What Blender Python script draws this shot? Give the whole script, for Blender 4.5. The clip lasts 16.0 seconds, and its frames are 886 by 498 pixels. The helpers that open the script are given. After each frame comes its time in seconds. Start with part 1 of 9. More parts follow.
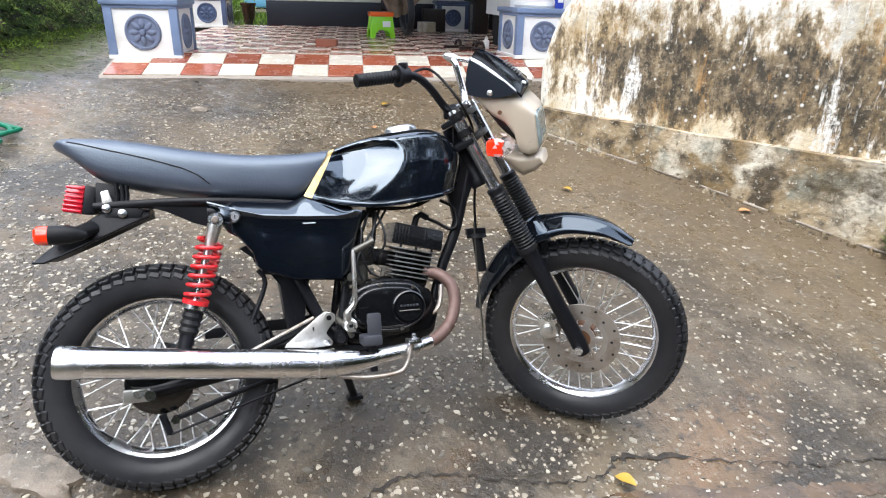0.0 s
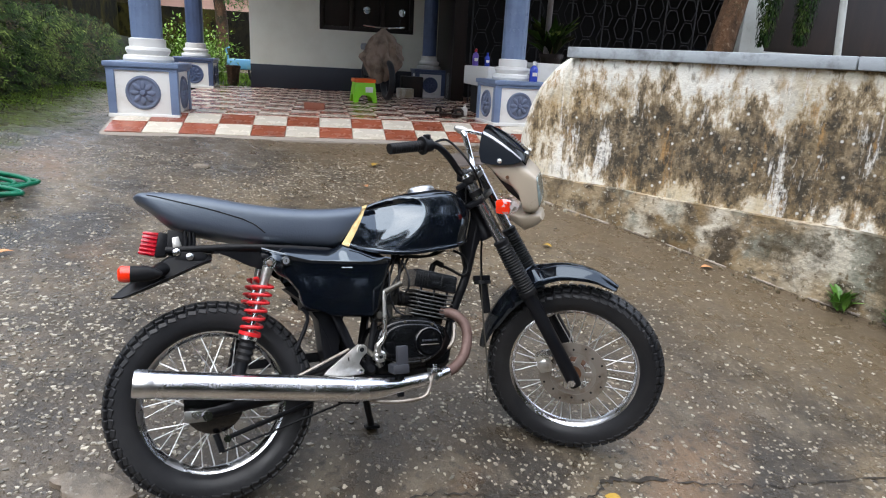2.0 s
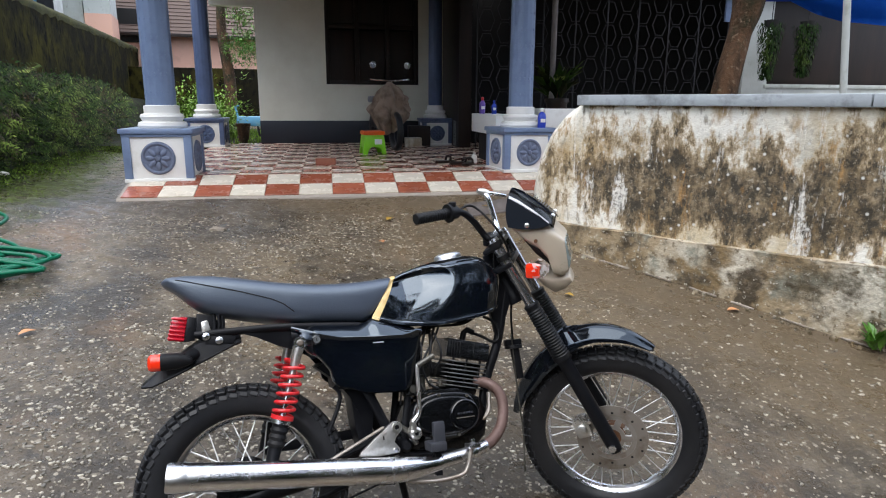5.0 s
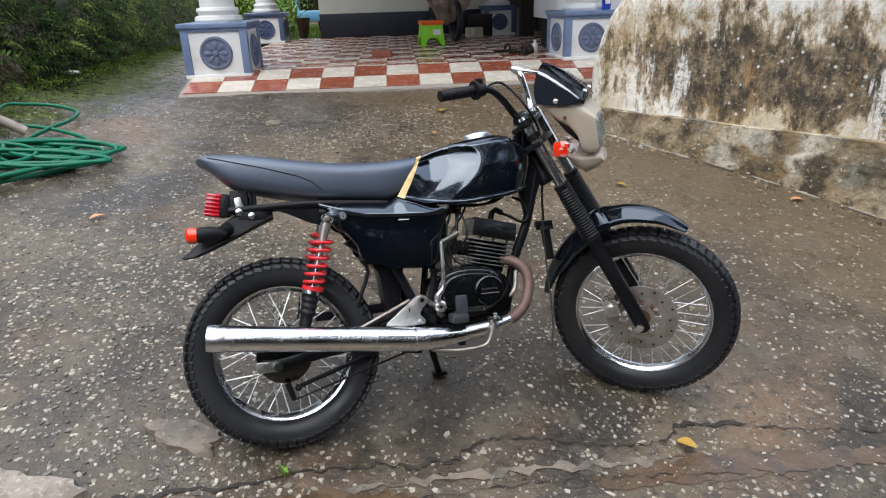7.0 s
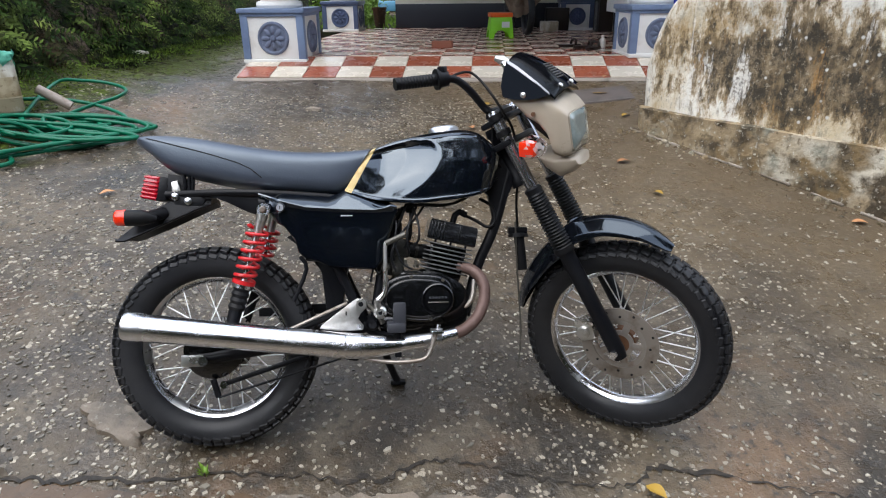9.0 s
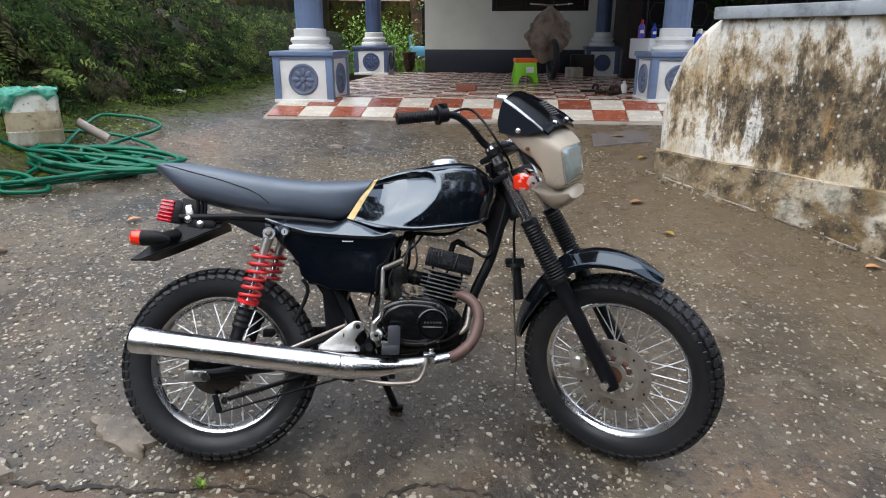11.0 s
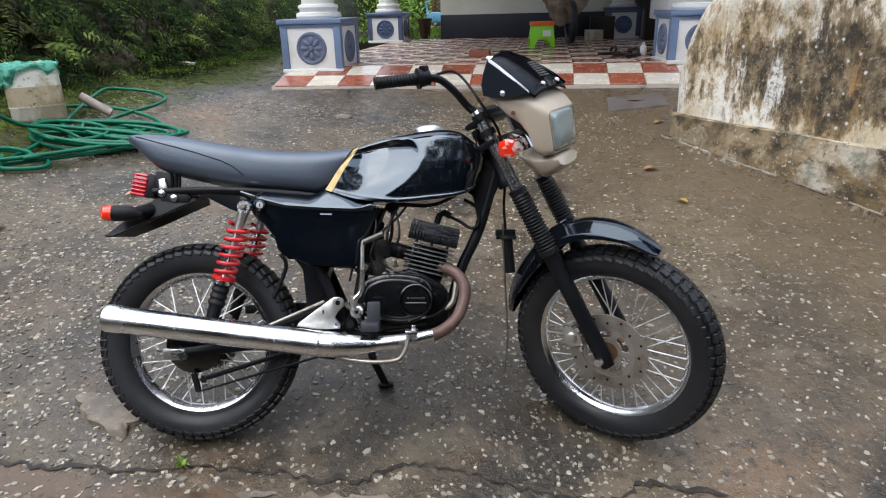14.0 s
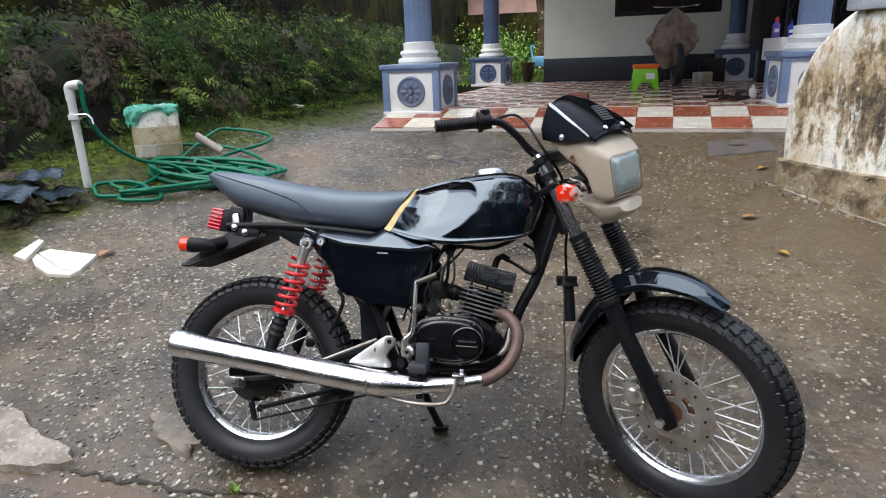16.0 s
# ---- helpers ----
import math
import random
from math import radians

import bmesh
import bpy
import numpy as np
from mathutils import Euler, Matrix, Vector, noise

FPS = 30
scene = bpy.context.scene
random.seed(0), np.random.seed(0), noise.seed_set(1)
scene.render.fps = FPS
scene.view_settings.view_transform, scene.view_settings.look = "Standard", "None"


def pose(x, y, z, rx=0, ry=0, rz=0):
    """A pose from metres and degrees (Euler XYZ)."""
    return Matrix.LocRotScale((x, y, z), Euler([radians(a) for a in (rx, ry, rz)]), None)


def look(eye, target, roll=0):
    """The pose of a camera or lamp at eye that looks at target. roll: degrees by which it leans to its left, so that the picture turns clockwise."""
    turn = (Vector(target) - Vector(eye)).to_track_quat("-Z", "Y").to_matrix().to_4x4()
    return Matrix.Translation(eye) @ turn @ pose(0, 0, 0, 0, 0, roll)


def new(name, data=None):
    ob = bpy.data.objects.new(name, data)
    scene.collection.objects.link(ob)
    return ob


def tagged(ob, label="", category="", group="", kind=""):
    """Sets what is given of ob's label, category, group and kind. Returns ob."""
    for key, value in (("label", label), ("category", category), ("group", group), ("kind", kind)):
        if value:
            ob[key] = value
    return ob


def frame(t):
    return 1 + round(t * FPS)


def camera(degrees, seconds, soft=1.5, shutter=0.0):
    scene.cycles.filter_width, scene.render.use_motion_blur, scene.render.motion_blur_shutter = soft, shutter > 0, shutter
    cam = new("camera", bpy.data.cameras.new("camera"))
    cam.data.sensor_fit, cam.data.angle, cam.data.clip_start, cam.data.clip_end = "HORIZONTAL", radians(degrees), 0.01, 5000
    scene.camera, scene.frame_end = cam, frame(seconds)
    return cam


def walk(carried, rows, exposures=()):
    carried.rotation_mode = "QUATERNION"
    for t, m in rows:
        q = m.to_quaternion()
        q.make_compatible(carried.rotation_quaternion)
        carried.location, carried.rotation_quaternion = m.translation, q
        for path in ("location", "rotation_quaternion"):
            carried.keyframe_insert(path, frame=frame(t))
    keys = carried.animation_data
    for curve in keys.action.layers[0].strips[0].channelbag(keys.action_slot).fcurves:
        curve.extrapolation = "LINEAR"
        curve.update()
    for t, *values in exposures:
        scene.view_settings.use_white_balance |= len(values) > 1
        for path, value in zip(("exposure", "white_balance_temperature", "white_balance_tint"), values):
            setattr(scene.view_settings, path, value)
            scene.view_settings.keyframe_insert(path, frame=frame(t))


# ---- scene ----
cam = camera(70.1, 16.0, 1.1)
PATH = [
    (0, (0.274, -1.556, 1.252), (0.839, 0.209, 0.501), 1.5),
    (0.5, (0.25, -1.69, 1.274), (0.7, 0.127, 0.569), -0.2),
    (1, (0.168, -1.74, 1.276), (0.692, 0.066, 0.596), 0.2),
    (1.5, (0.076, -1.771, 1.29), (0.76, -0.002, 0.657), 1.6),
    (2, (0.037, -1.775, 1.307), (0.72, 0.015, 0.734), 3.2),
    (2.5, (0.019, -1.723, 1.359), (0.695, 0.11, 0.928), 3.8),
    (3, (-0.012, -1.721, 1.416), (0.532, 0.185, 1.15), 0.2),
    (3.2, (-0.009, -1.717, 1.415), (0.577, 0.177, 1.155), 0.5),
    (5.5, (-0.003, -1.703, 1.372), (0.656, 0.116, 0.864), 0.6),
    (6, (-0.005, -1.717, 1.36), (0.612, 0.096, 0.783), 0.7),
    (6.5, (0.028, -1.741, 1.326), (0.6, 0.04, 0.617), 0.2),
    (7, (0.117, -1.774, 1.319), (0.537, 0.033, 0.573), -1.8),
    (7.5, (0.27, -1.796, 1.313), (0.532, 0.059, 0.613), 0.0),
    (8, (0.378, -1.736, 1.313), (0.746, 0.122, 0.671), -0.2),
    (8.5, (0.453, -1.664, 1.29), (0.864, 0.172, 0.613), 1.0),
    (9, (0.528, -1.68, 1.273), (0.691, 0.164, 0.517), -0.6),
    (9.5, (0.627, -1.71, 1.29), (0.669, 0.171, 0.611), -2.5),
    (10, (0.637, -1.715, 1.28), (0.708, 0.19, 0.674), 0.3),
    (12.5, (0.571, -1.848, 1.25), (0.646, 0.03, 0.568), -1.0),
    (13, (0.695, -1.799, 1.249), (0.611, 0.08, 0.571), -0.7),
    (13.5, (0.745, -1.766, 1.24), (0.63, 0.109, 0.552), -2.4),
    (14, (0.736, -1.682, 1.233), (0.732, 0.184, 0.513), -1.5),
    (14.5, (0.73, -1.638, 1.229), (0.671, 0.236, 0.531), 0.0),
    (15, (0.796, -1.638, 1.229), (0.609, 0.228, 0.533), -0.6),
    (15.5, (0.85, -1.642, 1.228), (0.61, 0.229, 0.563), -1.3),
    (16, (0.867, -1.655, 1.231), (0.542, 0.228, 0.64), -2.2),
]
walk(cam, [(t, look(eye, target, roll)) for t, eye, target, roll in PATH], [(0, 0.75), (0.5, 0.6), (1.0, 0.4), (1.6, 0.33), (2.1, 0.13), (2.6, 0.02), (6, 0.02), (8, -0.04), (15, -0.02), (16, 0.05)])

# ---- light ----
world = bpy.data.worlds.new("overcast_sky")
scene.world = world
world.use_nodes = True
wn = world.node_tree.nodes
sky = wn.new("ShaderNodeTexSky")
sky.sky_type, sky.sun_disc = "NISHITA", False
sky.sun_elevation, sky.sun_rotation, sky.air_density, sky.dust_density = radians(65), radians(219), 1.0, 4.0
wmix = wn.new("ShaderNodeMixRGB")
wmix.blend_type, wmix.inputs[0].default_value = "MIX", 0.75
wmix.inputs[2].default_value = (8.6, 9.7, 11.8, 1)
world.node_tree.links.new(sky.outputs[0], wmix.inputs[1])
world.node_tree.links.new(wmix.outputs[0], wn["Background"].inputs[0])
wn["Background"].inputs[1].default_value = 0.235

sun = new("sun", bpy.data.lights.new("sun", "SUN"))
sun.data.energy, sun.data.angle, sun.data.color = 3.0, radians(70), (1.0, 0.98, 0.95)
sun.matrix_basis = look((0, 0, 0), (0.32, 0.4, -1.1))


# ---- materials ----
def mat(name, base, rough=0.5, metal=0.0, spots=(), bump=(), coat=0.0, rvar=0.0, alpha=1.0, trans=0.0, vary=0.0, island=False, spec=0.5, cior=1.5, crough=0.06, stint=(1, 1, 1)):
    """spots: (kind, scale, colour, low, high, stretch z) laid one over the other; bump: (scale, height in mm) rows."""
    m = bpy.data.materials.new(name)
    m.use_nodes = True
    nt = m.node_tree
    N, Lk = nt.nodes, nt.links
    b = N["Principled BSDF"]
    b.inputs["Roughness"].default_value, b.inputs["Metallic"].default_value = rough, metal
    b.inputs["Coat Weight"].default_value, b.inputs["Coat Roughness"].default_value = coat, crough
    b.inputs["Alpha"].default_value, b.inputs["Transmission Weight"].default_value = alpha, trans
    b.inputs["Specular Tint"].default_value = (*stint, 1)
    b.inputs["Specular IOR Level"].default_value, b.inputs["Coat IOR"].default_value = spec, cior
    co = N.new("ShaderNodeTexCoord")
    src = N.new("ShaderNodeRGB")
    src.outputs[0].default_value = (*base, 1)
    out = src.outputs[0]

    def coords(stretch):
        if stretch == 1:
            return co.outputs["Object"]
        mp = N.new("ShaderNodeMapping")
        mp.inputs["Scale"].default_value = (1, 1, stretch)
        Lk.new(co.outputs["Object"], mp.inputs[0])
        return mp.outputs[0]

    for kind, scale, colour, lo, hi, stretch in spots:
        if kind == "noise":
            tex = N.new("ShaderNodeTexNoise")
            tex.inputs["Detail"].default_value, tex.inputs["Roughness"].default_value = 6, 0.62
        else:
            tex = N.new("ShaderNodeTexVoronoi")
        tex.inputs["Scale"].default_value = scale
        Lk.new(coords(stretch), tex.inputs["Vector"])
        rg = N.new("ShaderNodeMapRange")
        rg.inputs[1].default_value, rg.inputs[2].default_value = lo, hi
        Lk.new(tex.outputs[0], rg.inputs[0])
        mx = N.new("ShaderNodeMixRGB")
        mx.inputs[2].default_value = (*colour, 1)
        Lk.new(rg.outputs[0], mx.inputs[0])
        Lk.new(out, mx.inputs[1])
        out = mx.outputs[0]
    if vary:
        hs = N.new("ShaderNodeHueSaturation")
        rnd = N.new("ShaderNodeNewGeometry").outputs["Random Per Island"] if island else N.new("ShaderNodeObjectInfo").outputs["Random"]
        rg = N.new("ShaderNodeMapRange")
        rg.inputs[3].default_value, rg.inputs[4].default_value = 1 - vary, 1 + vary
        Lk.new(rnd, rg.inputs[0])
        Lk.new(rg.outputs[0], hs.inputs["Value"])
        Lk.new(out, hs.inputs["Color"])
        out = hs.outputs[0]
    Lk.new(out, b.inputs["Base Color"])
    if rvar:
        tex = N.new("ShaderNodeTexNoise")
        tex.inputs["Scale"].default_value, tex.inputs["Detail"].default_value = 9, 5
        Lk.new(co.outputs["Object"], tex.inputs["Vector"])
        rg = N.new("ShaderNodeMapRange")
        rg.inputs[1].default_value, rg.inputs[2].default_value = 0.35, 0.65
        rg.inputs[3].default_value, rg.inputs[4].default_value = max(0.03, rough - rvar), min(1, rough + rvar)
        Lk.new(tex.outputs[0], rg.inputs[0])
        Lk.new(rg.outputs[0], b.inputs["Roughness"])
    last = None
    for scale, mm in bump:
        tex = N.new("ShaderNodeTexNoise")
        tex.inputs["Scale"].default_value, tex.inputs["Detail"].default_value = scale, 5
        Lk.new(co.outputs["Object"], tex.inputs["Vector"])
        bp = N.new("ShaderNodeBump")
        bp.inputs["Distance"].default_value, bp.inputs["Strength"].default_value = mm / 1000, 1.0
        Lk.new(tex.outputs[0], bp.inputs["Height"])
        if last:
            Lk.new(last, bp.inputs["Normal"])
        last = bp.outputs[0]
    if last:
        Lk.new(last, b.inputs["Normal"])
    return m


def ground_mat():
    m = mat("wet_aggregate_concrete", (0.07, 0.054, 0.037), 0.37, spec=0.45,
            spots=(("noise", 0.55, (0.135, 0.102, 0.062), 0.45, 0.6, 1), ("noise", 1.5, (0.033, 0.027, 0.02), 0.47, 0.61, 1), ("noise", 4.5, (0.125, 0.102, 0.072), 0.55, 0.68, 1),
                   ("noise", 0.9, (0.15, 0.095, 0.054), 0.56, 0.7, 1), ("noise", 60, (0.2, 0.17, 0.135), 0.58, 0.72, 1),
                   ("noise", 25, (0.045, 0.038, 0.029), 0.52, 0.66, 1)),
            bump=((40, 5), (140, 3), (9, 8)), rvar=0.22)
    nt = m.node_tree
    N, Lk = nt.nodes, nt.links
    b = N["Principled BSDF"]
    co = N.new("ShaderNodeTexCoord")
    base = b.inputs["Base Color"].links[0].from_socket
    # pale stone chips in the worn top
    vo = N.new("ShaderNodeTexVoronoi")
    vo.inputs["Scale"].default_value = 48
    wob = N.new("ShaderNodeTexNoise")
    wob.inputs["Scale"].default_value, wob.inputs["Detail"].default_value = 60, 2
    Lk.new(co.outputs["Object"], wob.inputs["Vector"])
    vm = N.new("ShaderNodeVectorMath")
    vm.operation = "MULTIPLY_ADD"
    vm.inputs[1].default_value = (0.02, 0.02, 0.02)
    Lk.new(wob.outputs["Color"], vm.inputs[0])
    Lk.new(co.outputs["Object"], vm.inputs[2])
    Lk.new(vm.outputs[0], vo.inputs["Vector"])
    r1 = N.new("ShaderNodeMapRange")
    r1.inputs[1].default_value, r1.inputs[2].default_value, r1.inputs[3].default_value, r1.inputs[4].default_value = 0.4, 0.46, 1, 0
    sep = N.new("ShaderNodeSeparateColor")
    Lk.new(vo.outputs["Color"], sep.inputs[0])
    grow = N.new("ShaderNodeMath")
    grow.operation = "MULTIPLY_ADD"
    grow.inputs[1].default_value = 0.34
    Lk.new(sep.outputs[2], grow.inputs[0])
    Lk.new(vo.outputs["Distance"], grow.inputs[2])
    Lk.new(grow.outputs[0], r1.inputs[0])
    r2 = N.new("ShaderNodeMapRange")
    r2.inputs[1].default_value, r2.inputs[2].default_value = 0.54, 0.56
    Lk.new(sep.outputs[0], r2.inputs[0])
    mu = N.new("ShaderNodeMath")
    mu.operation = "MULTIPLY"
    Lk.new(r1.outputs[0], mu.inputs[0])
    Lk.new(r2.outputs[0], mu.inputs[1])
    mx = N.new("ShaderNodeMixRGB")
    Lk.new(mu.outputs[0], mx.inputs[0])
    Lk.new(base, mx.inputs[1])
    ch = N.new("ShaderNodeMixRGB")
    ch.inputs[1].default_value, ch.inputs[2].default_value = (0.13, 0.11, 0.08, 1), (0.42, 0.37, 0.29, 1)
    Lk.new(sep.outputs[1], ch.inputs[0])
    Lk.new(ch.outputs[0], mx.inputs[2])
    out = mx.outputs[0]
    # brown silt washed down along the retaining wall
    wash = N.new("ShaderNodeVectorMath")
    wash.operation = "DOT_PRODUCT"
    wash.inputs[1].default_value = (0.87, 0.49, 0)
    Lk.new(co.outputs["Object"], wash.inputs[0])
    wn_ = N.new("ShaderNodeTexNoise")
    wn_.inputs["Scale"].default_value, wn_.inputs["Detail"].default_value = 1.8, 6
    Lk.new(co.outputs["Object"], wn_.inputs["Vector"])
    wsum = N.new("ShaderNodeMath")
    wsum.operation = "MULTIPLY_ADD"
    wsum.inputs[1].default_value = 1.8
    Lk.new(wn_.outputs[0], wsum.inputs[0])
    Lk.new(wash.outputs["Value"], wsum.inputs[2])
    wr = N.new("ShaderNodeMapRange")
    wr.inputs[1].default_value, wr.inputs[2].default_value, wr.inputs[4].default_value = 2.7, 3.7, 0.75
    Lk.new(wsum.outputs[0], wr.inputs[0])
    wm = N.new("ShaderNodeMixRGB")
    wm.inputs[2].default_value = (0.125, 0.092, 0.055, 1)
    Lk.new(wr.outputs[0], wm.inputs[0])
    Lk.new(out, wm.inputs[1])
    out = wm.outputs[0]
    # moss along the bank on the house's left
    sx = N.new("ShaderNodeSeparateXYZ")
    Lk.new(co.outputs["Object"], sx.inputs[0])
    nz = N.new("ShaderNodeTexNoise")
    nz.inputs["Scale"].default_value, nz.inputs["Detail"].default_value = 3.5, 6
    Lk.new(co.outputs["Object"], nz.inputs["Vector"])
    ad = N.new("ShaderNodeMath")
    ad.operation = "MULTIPLY_ADD"
    ad.inputs[1].default_value = 1.6
    Lk.new(nz.outputs[0], ad.inputs[0])
    ry = N.new("ShaderNodeMapRange")
    ry.inputs[1].default_value, ry.inputs[2].default_value, ry.inputs[3].default_value, ry.inputs[4].default_value = 0.5, 4.5, -0.2, -0.75
    Lk.new(sx.outputs[1], ry.inputs[0])
    shift = N.new("ShaderNodeMath")
    shift.operation = "ADD"
    Lk.new(sx.outputs[0], shift.inputs[0])
    Lk.new(ry.outputs[0], shift.inputs[1])
    Lk.new(shift.outputs[0], ad.inputs[2])
    rm = N.new("ShaderNodeMapRange")
    rm.inputs[1].default_value, rm.inputs[2].default_value, rm.inputs[3].default_value, rm.inputs[4].default_value = -0.95, -1.4, 0, 0.72
    Lk.new(ad.outputs[0], rm.inputs[0])
    clump = N.new("ShaderNodeTexNoise")
    clump.inputs["Scale"].default_value, clump.inputs["Detail"].default_value = 9, 5
    Lk.new(co.outputs["Object"], clump.inputs["Vector"])
    hole = N.new("ShaderNodeMapRange")
    hole.inputs[1].default_value, hole.inputs[2].default_value, hole.inputs[3].default_value = 0.36, 0.56, 0.4
    Lk.new(clump.outputs[0], hole.inputs[0])
    keep = N.new("ShaderNodeMath")
    keep.operation = "MULTIPLY"
    Lk.new(rm.outputs[0], keep.inputs[0])
    Lk.new(hole.outputs[0], keep.inputs[1])
    soil = N.new("ShaderNodeMixRGB")
    soil.inputs[2].default_value = (0.024, 0.019, 0.012, 1)
    Lk.new(rm.outputs[0], soil.inputs[0])
    Lk.new(out, soil.inputs[1])
    out = soil.outputs[0]
    green = N.new("ShaderNodeMixRGB")
    green.inputs[1].default_value, green.inputs[2].default_value = (0.022, 0.03, 0.006, 1), (0.11, 0.165, 0.014, 1)
    fine = N.new("ShaderNodeTexNoise")
    fine.inputs["Scale"].default_value, fine.inputs["Detail"].default_value = 30, 5
    Lk.new(co.outputs["Object"], fine.inputs["Vector"])
    fr = N.new("ShaderNodeMapRange")
    fr.inputs[1].default_value, fr.inputs[2].default_value = 0.42, 0.66
    Lk.new(fine.outputs[0], fr.inputs[0])
    Lk.new(fr.outputs[0], green.inputs[0])
    ms = N.new("ShaderNodeMixRGB")
    Lk.new(green.outputs[0], ms.inputs[2])
    Lk.new(keep.outputs[0], ms.inputs[0])
    Lk.new(out, ms.inputs[1])
    Lk.new(ms.outputs[0], b.inputs["Base Color"])
    # soil and moss are dull, the worn concrete is wet
    dull = N.new("ShaderNodeMapRange")
    dull.inputs[2].default_value, dull.inputs[3].default_value, dull.inputs[4].default_value = 0.6, 0.45, 0.05
    Lk.new(rm.outputs[0], dull.inputs[0])
    Lk.new(dull.outputs[0], b.inputs["Specular IOR Level"])
    return m


M_GROUND = ground_mat()
M_CHIP = mat("pale_stone_chip", (0.29, 0.262, 0.21), 0.45, vary=0.75, island=True, spots=(("noise", 150, (0.2, 0.18, 0.15), 0.5, 0.7, 1),), bump=((200, 1),))
M_CRACK = mat("dark_crack_soil", (0.018, 0.014, 0.01), 0.7, spots=(("noise", 30, (0.06, 0.045, 0.03), 0.5, 0.7, 1),), bump=((60, 4),))
M_PATCH = mat("worn_pale_concrete", (0.3, 0.255, 0.205), 0.6, spots=(("noise", 8, (0.16, 0.13, 0.095), 0.42, 0.62, 1), ("noise", 35, (0.15, 0.12, 0.09), 0.55, 0.66, 1), ("noise", 60, (0.4, 0.37, 0.33), 0.55, 0.7, 1)), bump=((30, 5), (150, 2)))
M_TILE_R = mat("terracotta_tile", (0.34, 0.1, 0.055), 0.22, spots=(("noise", 5, (0.24, 0.075, 0.045), 0.45, 0.7, 1),), vary=0.18, rvar=0.12)
M_TILE_W = mat("cream_tile", (0.66, 0.6, 0.5), 0.22, spots=(("noise", 5, (0.5, 0.43, 0.33), 0.5, 0.75, 1),), vary=0.08, rvar=0.12)
M_GROUT = mat("grey_grout", (0.3, 0.26, 0.22), 0.8, bump=((40, 3),))
M_WHITE = mat("white_wall_paint", (0.76, 0.75, 0.72), 0.5, spots=(("noise", 6, (0.62, 0.6, 0.55), 0.55, 0.8, 1),), bump=((60, 0.6),))
M_CREAM = mat("cream_house_paint", (0.74, 0.73, 0.62), 0.6, spots=(("noise", 1.5, (0.64, 0.62, 0.51), 0.45, 0.75, 1),), bump=((50, 1),))
M_BLUE = mat("blue_grey_paint", (0.17, 0.23, 0.36), 0.38, spots=(("noise", 5, (0.125, 0.17, 0.28), 0.5, 0.75, 1), ("noise", 40, (0.28, 0.33, 0.45), 0.62, 0.8, 1)), bump=((50, 0.8),))
M_NAVY = mat("dark_blue_skirting", (0.012, 0.015, 0.024), 0.4, bump=((50, 0.6),))


